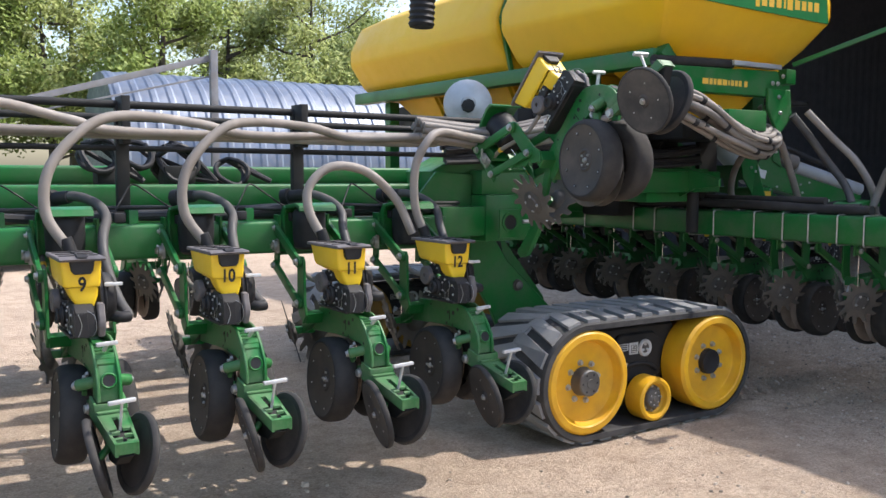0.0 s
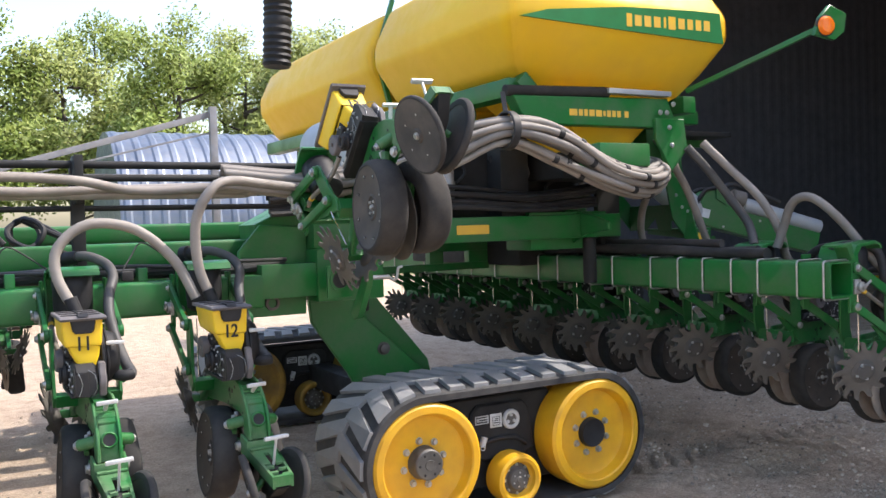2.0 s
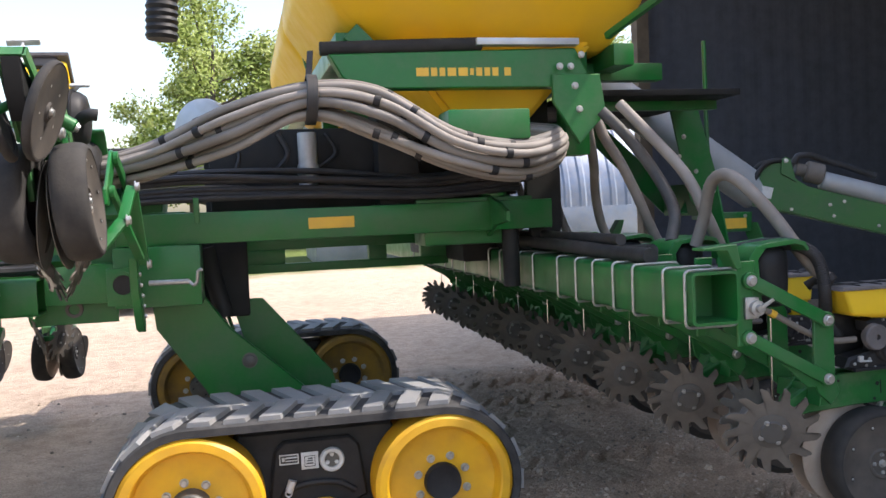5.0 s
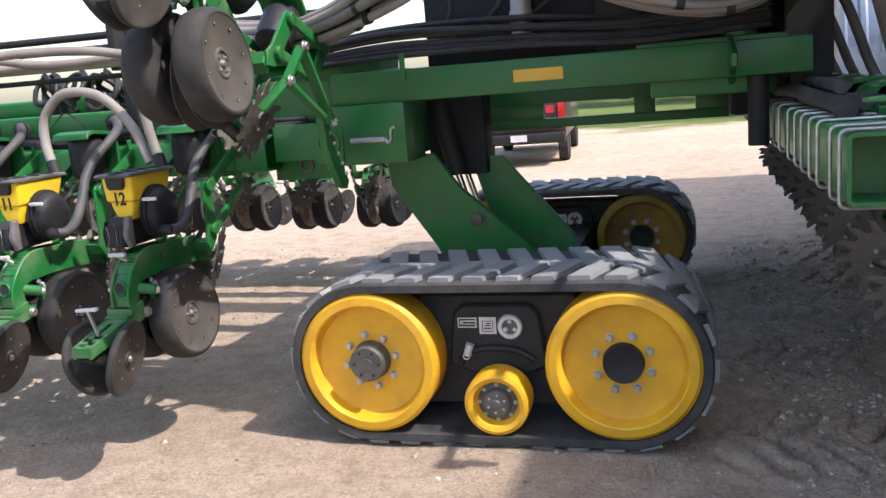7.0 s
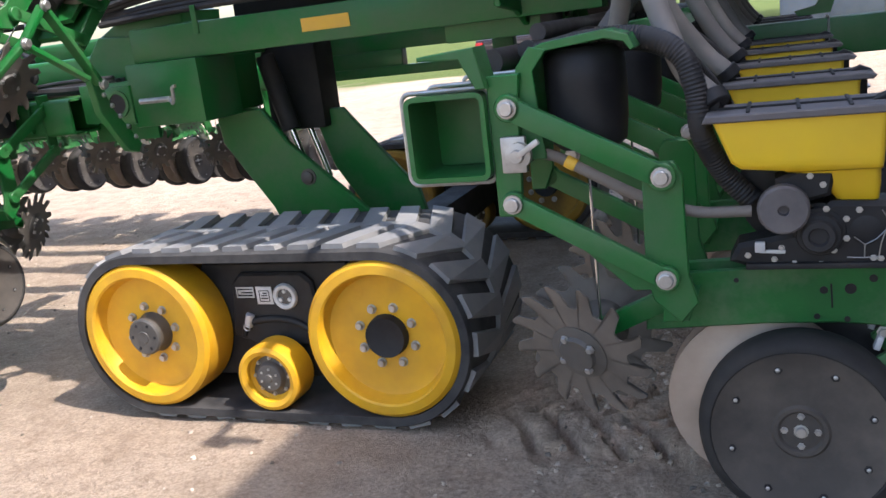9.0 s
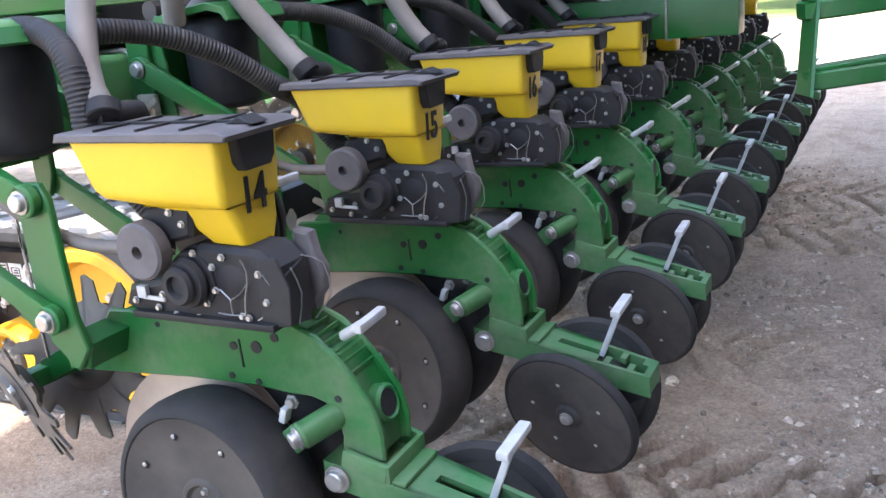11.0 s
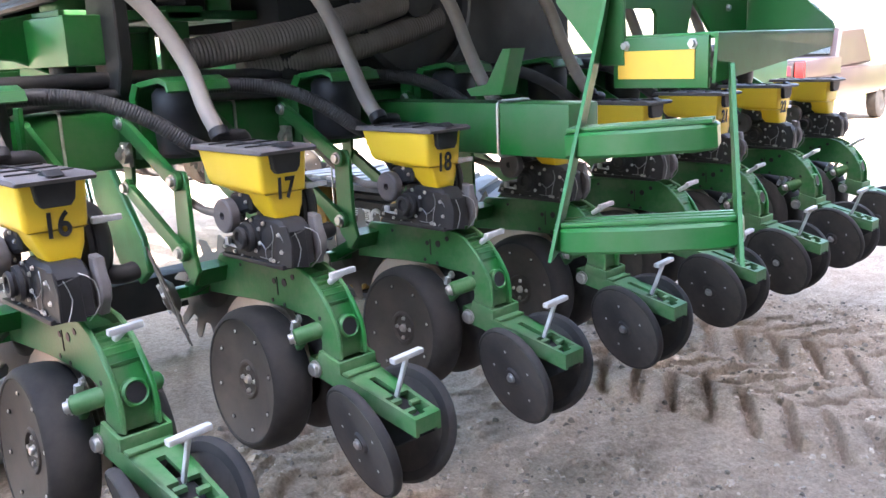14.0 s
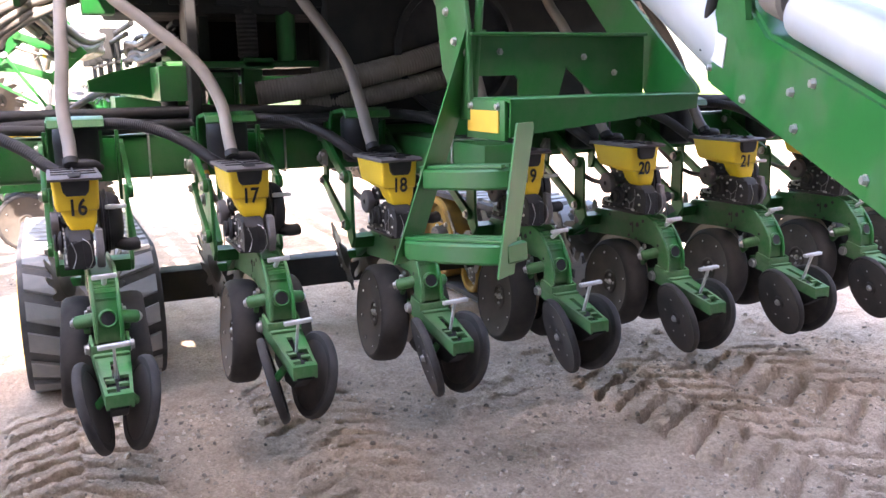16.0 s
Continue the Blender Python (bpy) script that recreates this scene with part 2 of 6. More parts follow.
def text_mesh(name, body, size, m, mat, parent, depth=0.002, label=""):
    """Writing as a thin mesh; m: its pose, the letters in its xy plane, centred."""
    cu = bpy.data.curves.new(name, "FONT")
    cu.body, cu.size, cu.extrude, cu.align_x, cu.align_y = body, size, depth, "CENTER", "CENTER"
    cu.offset = size * 0.022
    tmp = bpy.data.objects.new(name, cu)
    scene.collection.objects.link(tmp)
    bpy.context.view_layer.update()
    me = bpy.data.meshes.new_from_object(tmp.evaluated_get(bpy.context.evaluated_depsgraph_get()))
    bpy.data.objects.remove(tmp)
    me.materials.clear()
    me.materials.append(mat)
    ob = new(name, me)
    ob.parent = parent
    ob.matrix_basis = m
    if label:
        ob["label"] = label
    return ob


# ---- ground and shed ----
def ground_material():
    m = bpy.data.materials.new("packed_dirt")
    m.use_nodes = True
    n, l = m.node_tree.nodes, m.node_tree.links
    b = n["Principled BSDF"]
    b.inputs["Roughness"].default_value = 0.95
    b.inputs["Specular IOR Level"].default_value = 0.15
    tc = n.new("ShaderNodeTexCoord")

    def nz(scale, detail=6, rough=0.6):
        q = n.new("ShaderNodeTexNoise")
        q.inputs["Scale"].default_value, q.inputs["Detail"].default_value, q.inputs["Roughness"].default_value = scale, detail, rough
        l.new(tc.outputs["Object"], q.inputs["Vector"])
        return q

    def ramp(src, stops):
        r = n.new("ShaderNodeValToRGB")
        e = r.color_ramp.elements
        e[0].position, e[0].color = stops[0][0], (*stops[0][1], 1)
        e[1].position, e[1].color = stops[1][0], (*stops[1][1], 1)
        for p, c in stops[2:]:
            k = e.new(p)
            k.color = (*c, 1)
        l.new(src, r.inputs["Fac"])
        return r

    def mix(kind, f, a, c):
        q = n.new("ShaderNodeMix")
        q.data_type, q.blend_type = "RGBA", kind
        if isinstance(f, float):
            q.inputs["Factor"].default_value = f
        else:
            l.new(f, q.inputs["Factor"])
        l.new(a, q.inputs["A"])
        l.new(c, q.inputs["B"])
        return q.outputs["Result"]

    big = ramp(nz(0.55).outputs["Fac"], [(0.3, (0.55, 0.43, 0.327)), (0.7, (0.675, 0.545, 0.427))])
    mid = ramp(nz(4.5, 8, 0.7).outputs["Fac"], [(0.30, (0.60, 0.55, 0.51)), (0.58, (1, 1, 1))])
    fine = ramp(nz(60, 6, 0.75).outputs["Fac"], [(0.34, (0.55, 0.53, 0.52)), (0.6, (1.05, 1.04, 1.02))])
    col = mix("MULTIPLY", 0.7, big.outputs["Color"], mid.outputs["Color"])
    col = mix("MULTIPLY", 0.8, col, fine.outputs["Color"])
    # dark soil speckle, also standing in for shading the fine relief lacks
    shade_speckle = ramp(nz(26, 8, 0.8).outputs["Fac"], [(0.40, (0.42, 0.36, 0.31)), (0.50, (1, 1, 1))])
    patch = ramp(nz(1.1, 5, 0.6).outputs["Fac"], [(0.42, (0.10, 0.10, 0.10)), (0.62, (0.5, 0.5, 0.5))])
    col = mix("MULTIPLY", patch.outputs["Color"], col, shade_speckle.outputs["Color"])
    # grass beyond the yard
    sep = n.new("ShaderNodeSeparateXYZ")
    l.new(tc.outputs["Object"], sep.inputs[0])
    gn = nz(0.35, 4)
    add = n.new("ShaderNodeMath")
    add.operation = "MULTIPLY_ADD"
    l.new(gn.outputs["Fac"], add.inputs[0])
    add.inputs[1].default_value = 9.0
    l.new(sep.outputs["Y"], add.inputs[2])
    gm = n.new("ShaderNodeMapRange")
    gm.inputs["From Min"].default_value, gm.inputs["From Max"].default_value = 27.0, 29.5
    l.new(add.outputs[0], gm.inputs["Value"])
    gc = ramp(nz(9, 6).outputs["Fac"], [(0.35, (0.07, 0.11, 0.025)), (0.65, (0.17, 0.2, 0.06))])
    col = mix("MIX", gm.outputs["Result"], col, gc.outputs["Color"])
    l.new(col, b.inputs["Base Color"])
    bp = n.new("ShaderNodeBump")
    bp.inputs["Strength"].default_value, bp.inputs["Distance"].default_value = 0.9, 0.035
    hn = nz(38, 8, 0.75)
    l.new(hn.outputs["Fac"], bp.inputs["Height"])
    l.new(bp.outputs["Normal"], b.inputs["Normal"])
    return m


DIRT = ground_material()


def lug_print(x, y, cy, half=0.33, pitch=0.17):
    """The height of a track's print, running along x about the line y = cy: flat pads with sharp broken edges."""
    w = y - cy
    if abs(w) > half:
        return 0.0
    jag = 0.16 * noise.noise((x * 11, y * 11, 5)) + 0.10 * noise.noise((x * 27, y * 27, 6))
    k = ((x - abs(w) * 0.62) / pitch + (0.5 if w > 0 else 0) + jag) % 1
    pad = max(0.0, min(1, k * 14, (0.77 - k) * 14))
    keep = max(0.0, min(1, 0.95 + 1.3 * noise.noise((x * 0.9, y * 1.2, 3)) + 0.5 * noise.noise((x * 4, y * 4, 4))))
    return (pad * 0.080 - 0.050) * min(1, (half - abs(w)) / 0.04) * keep


def yard_height(x, y):
    z = 0.014 * noise.noise((x * 1.3, y * 1.3, 0)) + 0.010 * noise.noise((x * 5, y * 5, 1)) + 0.007 * noise.noise((x * 13, y * 13, 2))
    if x > 2.6:
        fade = min(1, (x - 2.6) / 0.3)
        z += fade * (lug_print(x, y, 0.475) + min(1, max(0, x - 3.3) / 0.5) * (lug_print(x, y, 3.44, 0.40, 0.19) + lug_print(x + 0.07, y, 4.28, 0.42, 0.20)) + 0.15 * lug_print(x + 0.05, y, 2.46, 0.3, 0.19) + 0.35 * lug_print(x, y, 1.6, 0.3))
        z += fade * (0.009 * noise.noise((x * 24, y * 24, 8)) + 0.006 * noise.noise((x * 48, y * 48, 10)))
        clod = noise.noise((x * 11, y * 11, 7)) + 0.4 * noise.noise((x * 26, y * 26, 9))
        z += fade * 0.06 * max(0, clod - 0.24) * (1 if y > 2.2 else 0.55)
    return z - 0.014


def build_ground():
    def steps(a, b, d):
        n = max(1, round((b - a) / d))
        return [a + (b - a) * k / n for k in range(n)]
    xs = [-400, -150, -60, -30, -18, -12] + steps(-9, -3, 0.2) + steps(-3, 2.6, 0.06) + steps(2.6, 6.4, 0.0125) + steps(6.4, 9, 0.08) + [9, 12, 16, 24, 40, 90, 400]
    ys = [-400, -100, -30, -12, -7] + steps(-4.5, -1.5, 0.1) + steps(-1.5, 5.2, 0.0155) + steps(5.2, 9, 0.1) + [9, 10.5, 12, 14, 17, 21, 26, 34, 45, 70, 150, 600]
    vs, fs = [], []
    for y in ys:
        for x in xs:
            z = yard_height(x, y) if -9 <= x <= 9 and -4.5 <= y <= 9 else 0.0
            vs.append((x, y, z))
    nx = len(xs)
    for j in range(len(ys) - 1):
        for i in range(nx - 1):
            a = j * nx + i
            fs.append((a, a + 1, a + nx + 1, a + nx))
    me = bpy.data.meshes.new("ground")
    me.from_pydata(vs, [], fs)
    me.materials.append(DIRT)
    me.shade_smooth()
    return tagged(new("ground", me), "packed tan dirt yard with tyre prints, pebbles and dust", "ground", kind="structure")


build_ground()

PEBBLE = material("pebble", (0.60, 0.50, 0.40), 0.9, 0, (0.40, 0.33, 0.26), 6, bump=0.2, bump_scale=120)
pn, pl = PEBBLE.node_tree.nodes, PEBBLE.node_tree.links
geo, tone, shade = pn.new("ShaderNodeNewGeometry"), pn.new("ShaderNodeMapRange"), pn.new("ShaderNodeHueSaturation")
tone.inputs["To Min"].default_value, tone.inputs["To Max"].default_value = 0.35, 1.35
pl.new(geo.outputs["Random Per Island"], tone.inputs["Value"])
pl.new(tone.outputs["Result"], shade.inputs["Value"])
pl.new(pn["Principled BSDF"].inputs["Base Color"].links[0].from_socket, shade.inputs["Color"])
pl.new(shade.outputs["Color"], pn["Principled BSDF"].inputs["Base Color"])


def build_pebbles():
    rng = random.Random(4)
    vs, fs = [], []
    for k in range(26000):
        near = k > 4000
        x, y = (rng.uniform(2.9, 6.4), rng.uniform(-1.4, 5.2)) if near else (rng.uniform(-3.2, 7.6), rng.uniform(-2.2, 5.5))
        if near and noise.noise((x * 1.7, y * 1.7, 12)) < rng.uniform(-0.5, 0.45):
            continue
        s = 0.0035 + 0.016 * rng.random() ** 4
        zb = yard_height(x, y)
        if rng.random() < 0.012:
            s *= 2
        base = len(vs)
        a0 = rng.random() * 6.3
        for j in range(5):
            a = a0 + j * 1.2566
            vs.append((x + s * math.cos(a) * rng.uniform(0.7, 1.2), y + s * math.sin(a) * rng.uniform(0.7, 1.2), zb - 0.004))
        for j in range(5):
            a = a0 + 0.5 + j * 1.2566
            vs.append((x + s * 0.7 * math.cos(a) * rng.uniform(0.6, 1.1), y + s * 0.7 * math.sin(a) * rng.uniform(0.6, 1.1), zb + s * rng.uniform(0.35, 0.75)))
        fs.append(tuple(base + 5 + j for j in range(5)))
        for j in range(5):
            fs.append((base + j, base + (j + 1) % 5, base + 5 + (j + 1) % 5, base + 5 + j))
    me = bpy.data.meshes.new("pebbles")
    me.from_pydata(vs, [], fs)
    me.materials.append(PEBBLE)
    tagged(new("pebbles", me), "scattered small tan stones and dirt crumbs on the yard", "gravel", kind="stuff")


build_pebbles()

SHEET = material("shed_sheet", (0.078, 0.084, 0.106), 0.8, 0.0, (0.066, 0.072, 0.09), 2.0, dust=0.3, dust_color=(0.045, 0.042, 0.04))
TIMBER = material("shed_timber", (0.12, 0.09, 0.06), 0.8, 0, (0.08, 0.06, 0.04), 6, bump=0.1)
SHED_X, SHED_X2, SHED_Y, SHED_Y2, EAVE = 7.52, 23.0, -8.5, 9.0, 7.5


def corrugated(name, a, b, z0, z1, label, top=None):
    """A ribbed sheet wall standing on the line a to b."""
    a, b = Vector((*a, 0)), Vector((*b, 0))
    d = (b - a)
    n = int(d.length / 0.075)
    side = Vector((-d.y, d.x, 0)).normalized()
    bm = BM()
    lo, hi = [], []
    for back in (0, 1):
        for k in range(n + 1):
            off = (0.004 if k % 4 in (1, 2) else 0.0) - 0.03 * back
            p = a + d * (k / n) + side * off
            zt = z1 if top is None else top(p)
            lo.append(bm.verts.new((p.x, p.y, z0)))
            hi.append(bm.verts.new((p.x, p.y, zt)))
    m = n + 1
    for back in (0, m):
        for k in range(n):
            bm.faces.new((lo[back + k], lo[back + k + 1], hi[back + k + 1], hi[back + k]))
    for k in range(n):
        bm.faces.new((hi[k], hi[k + 1], hi[m + k + 1], hi[m + k]))
        bm.faces.new((lo[k + 1], lo[k], lo[m + k], lo[m + k + 1]))
    bm.faces.new((lo[0], hi[0], hi[m], lo[m]))
    bm.faces.new((lo[n], lo[m + n], hi[m + n], hi[n]))
    return tagged(mesh_ob(name, bm, SHEET), label, "wall", kind="structure")


def roof_z(p):
    mid = (SHED_X + SHED_X2) / 2
    return EAVE + 1.9 * (1 - abs(p.x - mid) / (mid - SHED_X))


corrugated("wall_north", (SHED_X, SHED_Y2), (SHED_X2, SHED_Y2), -0.05, EAVE, "dark ribbed metal end wall of the machine shed", roof_z)
corrugated("wall_east", (SHED_X2, SHED_Y2), (SHED_X2, SHED_Y), -0.05, EAVE, "dark ribbed metal back wall of the machine shed")
corrugated("wall_south", (SHED_X2, SHED_Y), (SHED_X, SHED_Y), -0.05, EAVE, "dark ribbed metal end wall of the machine shed", roof_z)
bm = BM()
mid = (SHED_X + SHED_X2) / 2
for x0, x1, z0, z1 in ((SHED_X - 0.25, mid, EAVE - 0.03, EAVE + 1.9), (mid, SHED_X2 + 0.25, EAVE + 1.9, EAVE - 0.03)):
    q = [bm.verts.new((x, y, z + h)) for h in (0.02, 0.12) for x, y, z in ((x0, SHED_Y - 0.2, z0), (x1, SHED_Y - 0.2, z1), (x1, SHED_Y2 + 0.2, z1), (x0, SHED_Y2 + 0.2, z0))]
    for f in ((0, 1, 2, 3), (7, 6, 5, 4), (0, 4, 5, 1), (1, 5, 6, 2), (2, 6, 7, 3), (3, 7, 4, 0)):
        bm.faces.new([q[i] for i in f])
tagged(mesh_ob("ceiling", bm, SHEET), "dark metal gable roof of the open machine shed", "roof", kind="structure")
for k, y in enumerate((-8.3, -4.9, 8.75)):
    bm = BM()
    box(bm, (SHED_X, y, EAVE / 2 - 0.05), (0.2, 0.2, EAVE + 0.1))
    tagged(mesh_ob("shed_post", bm, TIMBER), "dark timber post carrying the shed's open front", "post", kind="structure")
bm = BM()
box(bm, (SHED_X, 0.25, EAVE - 0.2), (0.16, 17.4, 0.34))
tagged(mesh_ob("trim_header", bm, TIMBER), "dark timber header beam over the shed's open front", "beam", kind="structure")


# ---- planter row units ----
ROW = 0.66
TUBE_X = 3.24
WING_Y, WING_UP = 0.862, 0.020
FRAME_SHIFT = Matrix.Translation((-0.058, 0.136, 0.0))
TANK_SHIFT = Matrix.Translation((-0.05, 0.116, 0.0))
BAR_SHIFT = Matrix.Translation((-0.064, 0.09, -0.006))
WING_SHIFT = Matrix.Translation((-0.11, 0.11, -0.05))


def row_y(i):
    return -0.705 + ROW * (i - 14)


def row_x(i):
    return -0.035 + ROW * (i - 12)


def gauge_wheel(p, v, side):
    c = (0.594, v, 0.634)
    ax = Vector((0.05 * side, side, 0.07)).normalized()
    bm = BM()
    lathe(bm, c, ax, [(0.135, -0.064), (0.196, -0.068), (0.212, -0.062), (0.223, -0.048), (0.228, -0.022), (0.2285, 0.0), (0.228, 0.022), (0.223, 0.046), (0.213, 0.060), (0.205, 0.0645), (0.198, 0.0655), (0.195, 0.063), (0.193, 0.058), (0.135, 0.04), (0.135, -0.064)], 48)
    tyre = part("gauge_wheel", bm, RUBBER, p, "dusty black rubber gauge wheel")
    bm = BM()
    lathe(bm, c, ax, [(0, 0.034), (0.044, 0.034), (0.050, 0.042), (0.058, 0.0425), (0.064, 0.037), (0.09, 0.0385), (0.12, 0.0425), (0.150, 0.049), (0.170, 0.0545), (0.185, 0.0595), (0.1935, 0.063), (0.1955, 0.062), (0.1955, 0.02), (0, 0.0)], 48)
    part("rim", bm, FACE, tyre, "dusty grey dished rim")
    fr = Matrix.Translation(c) @ frame_of(ax)
    spots = [fr @ Vector((0.157 * math.cos(k * math.pi / 4 + 0.3), 0.157 * math.sin(k * math.pi / 4 + 0.3), 0.0508)) for k in range(8)]
    # black discs put the shade of the bolt recesses into colour
    bolts("bolt_recess", [(q, ax) for q in spots], 0.0080, 0.0022, BLACK, tyre)
    bolts("wheel_bolt", [(q + ax * 0.001, ax) for q in spots], 0.0052, 0.004, STEEL, tyre, "bright zinc bolt")
    bolts("hub_bolt", [(fr @ Vector((0.036 * math.cos(k * math.pi / 2), 0.036 * math.sin(k * math.pi / 2), 0.033)), ax) for k in range(4)], 0.0065, 0.009, STEEL, tyre)
    bolts("hub_cap", [(fr @ Vector((0, 0, 0.033)), ax)], 0.012, 0.014, STEEL, tyre)


def closing_wheel(p, side):
    c = Vector((1.075, 0.083 * side, 0.55))
    ax = Vector((-0.17, side * 0.955, -0.25)).normalized()
    bm = BM()
    lathe(bm, c, ax, [(0.140, -0.015), (0.166, -0.018), (0.175, -0.010), (0.177, 0), (0.175, 0.010), (0.170, 0.014), (0.166, 0.0125), (0.140, 0.009), (0.140, -0.015)], 44)
    w = part("closing_wheel", bm, RUBBER, p, "thin black rubber closing wheel")
    bm = BM()
    lathe(bm, c, ax, [(0, 0.016), (0.028, 0.014), (0.034, 0.006), (0.09, 0.009), (0.164, 0.0135), (0.164, -0.012), (0.09, -0.01), (0.03, -0.012), (0, -0.012)], 44)
    part("wheel_disc", bm, DISC_FACE, w, "dusty dark wheel disc")
    fr = Matrix.Translation(c) @ frame_of(ax)
    bolts("wheel_bolt", [(fr @ Vector((0.095 * math.cos(k * 1.2566 + 0.4), 0.095 * math.sin(k * 1.2566 + 0.4), 0.004)), ax) for k in range(5)], 0.0055, 0.006, STEEL, w)
    bolts("hub_cap", [(fr @ Vector((0, 0, 0.015)), ax)], 0.013, 0.012, STEEL, w)
    bm = BM()
    cyl(bm, c - ax * 0.01, (1.075, 0.03 * side, 0.60), 0.016)
    part("axle_stub", bm, GREEN_CAST, p)


def row_cleaner(p, c, ax, flip=1):
    teeth, r0, r1 = 13, 0.130, 0.192
    fr = Matrix.Translation(c) @ frame_of(ax)
    bm = BM()
    pts = []
    for k in range(teeth):
        a = 2 * math.pi * k / teeth
        for da, r in ((0.0, r0), (0.10, r0 * 1.02), (0.24, r1 * 0.93), (0.36, r1), (0.40, r1 * 0.985), (0.36, r1 * 0.88), (0.36, r0 * 1.10), (0.41, r0 * 1.02)):
            pts.append((r * math.cos((a + da) * flip), r * math.sin((a + da) * flip)))
    lo = [bm.verts.new(fr @ Vector((x, y, -0.003))) for x, y in pts]
    hi = [bm.verts.new(fr @ Vector((x, y, 0.003))) for x, y in pts]
    ci = [[bm.verts.new(fr @ Vector((0.07 * math.cos(math.atan2(y, x)), 0.07 * math.sin(math.atan2(y, x)), h))) for x, y in pts] for h in (-0.003, 0.003)]
    n = len(pts)
    for k in range(n):
        j = (k + 1) % n
        bm.faces.new((lo[k], lo[j], hi[j], hi[k]))
        bm.faces.new((ci[1][k], hi[k], hi[j], ci[1][j]))
        bm.faces.new((ci[0][k], ci[0][j], lo[j], lo[k]))
    w = part("row_cleaner_wheel", bm, DISC, p, "worn grey steel toothed wheel", smooth=40)
    bm = BM()
    lathe(bm, c, ax, [(0, -0.03), (0.04, -0.03), (0.072, -0.006), (0.075, 0.006), (0.05, 0.012), (0.045, 0.022), (0, 0.024)], 24)
    part("hub", bm, HUB, w)
    bolts("hub_bolt", [(fr @ Vector((0.048 * math.cos(k * math.pi / 2 + 0.5), 0.048 * math.sin(k * math.pi / 2 + 0.5), 0.014)), ax) for k in range(4)], 0.009, 0.010, STEEL, w)


SHANK = [(0.25, 0.90), (0.33, 0.992), (0.55, 1.004), (0.74, 1.012), (0.79, 1.004), (0.835, 0.984), (0.877, 0.948), (0.914, 0.905), (0.945, 0.855), (0.956, 0.805), (0.955, 0.755),
         (0.862, 0.735), (0.870, 0.79), (0.864, 0.828), (0.846, 0.853), (0.81, 0.863), (0.76, 0.862), (0.68, 0.868), (0.52, 0.864), (0.246, 0.845)]


def build_row(label):
    p = thing("planter_row_unit", label, "row unit", group="row units of the planter")
    # mounting bracket and parallel linkage
    bm = BM()
    for v in (-0.160, 0.150):
        plate(bm, [(-0.062, 1.17), (-0.025, 1.17), (0.0, 1.225), (0.012, 1.455), (0.018, 1.50), (-0.062, 1.50)], v - 0.008, v + 0.008, "y")
    box(bm, (-0.045, -0.005, 1.36), (0.03, 0.30, 0.20))
    part("mounting_bracket", bm, GREEN, p)
    for v in (-0.176, 0.166):
        for a, b, w in (((-0.012, 1.425), (0.320, 1.250), 0.052), ((-0.020, 1.203), (0.318, 1.016), 0.048)):
            bm = BM()
            bar(bm, (a[0], v, a[1]), (b[0], v, b[1]), 0.022, w, 0.004)
            for q in (a, b):
                cyl(bm, (q[0], v - 0.011, q[1]), (q[0], v + 0.011, q[1]), w * 0.62)
            link = part("parallel_arm", bm, GREEN, p)
            s = -1 if v < 0 else 1
            if v < 0:
                bolts("pivot_bolt", [((q[0], v + 0.011 * s, q[1]), (0, s, 0)) for q in (a, b)], 0.017, 0.016, STEEL, link, "zinc pivot bolt")
    bm = BM()
    for v in (-0.156, 0.146):
        plate(bm, [(0.275, 1.262), (0.290, 1.280), (0.345, 1.280), (0.362, 1.25), (0.366, 1.02), (0.385, 0.955), (0.345, 0.905), (0.285, 0.96), (0.270, 1.03)], v - 0.008, v + 0.008, "y")
    plate(bm, [(0.30, 0.90), (0.36, 0.905), (0.38, 0.96), (0.31, 0.97)], -0.15, 0.14, "y")
    plate(bm, [(0.13, 1.085), (0.285, 1.065), (0.285, 0.985), (0.24, 0.985)], -0.164, -0.156, "y")
    part("head_plate", bm, GREEN, p)
    # down-force canister under its green arch
    bm = BM()
    lathe(bm, (0.14, -0.03, 1.345), (0, 0, 1), [(0, -0.04), (0.07, -0.04), (0.088, -0.025), (0.094, 0.03), (0.096, 0.12), (0.094, 0.175), (0.075, 0.195), (0, 0.2)], 28)
    part("air_spring", bm, BLACK, p, "black rubber air spring")
    bm = BM()
    arch = [(0.005, 1.30), (0.005, 1.50), (0.03, 1.545), (0.07, 1.56), (0.21, 1.575), (0.26, 1.56), (0.275, 1.53), (0.265, 1.525), (0.25, 1.545), (0.21, 1.555), (0.08, 1.542), (0.045, 1.53), (0.028, 1.50), (0.028, 1.30)]
    plate(bm, arch, -0.145, 0.085, "y", 0.002)
    plate(bm, [(0.005, 1.30), (0.06, 1.30), (0.045, 1.50), (0.08, 1.545), (0.04, 1.555), (0.005, 1.51)], -0.150, -0.140, "y", 0.002)
    part("spring_bracket", bm, GREEN, p)
    bm = BM()
    box(bm, (-0.008, -0.174, 1.318), (0.06, 0.02, 0.085), (0, 0, 0), 0.006)
    lathe(bm, (0.007, -0.182, 1.318), (0, -1, 0), [(0.03, 0), (0.03, 0.02), (0.016, 0.022), (0.014, 0.035), (0, 0.035)], 20)
    bar(bm, (0.007, -0.212, 1.318), (0.062, -0.217, 1.352), 0.010, 0.014, 0.004)
    part("lock_latch", bm, STEEL, p, "zinc lock latch")
    bm = BM()
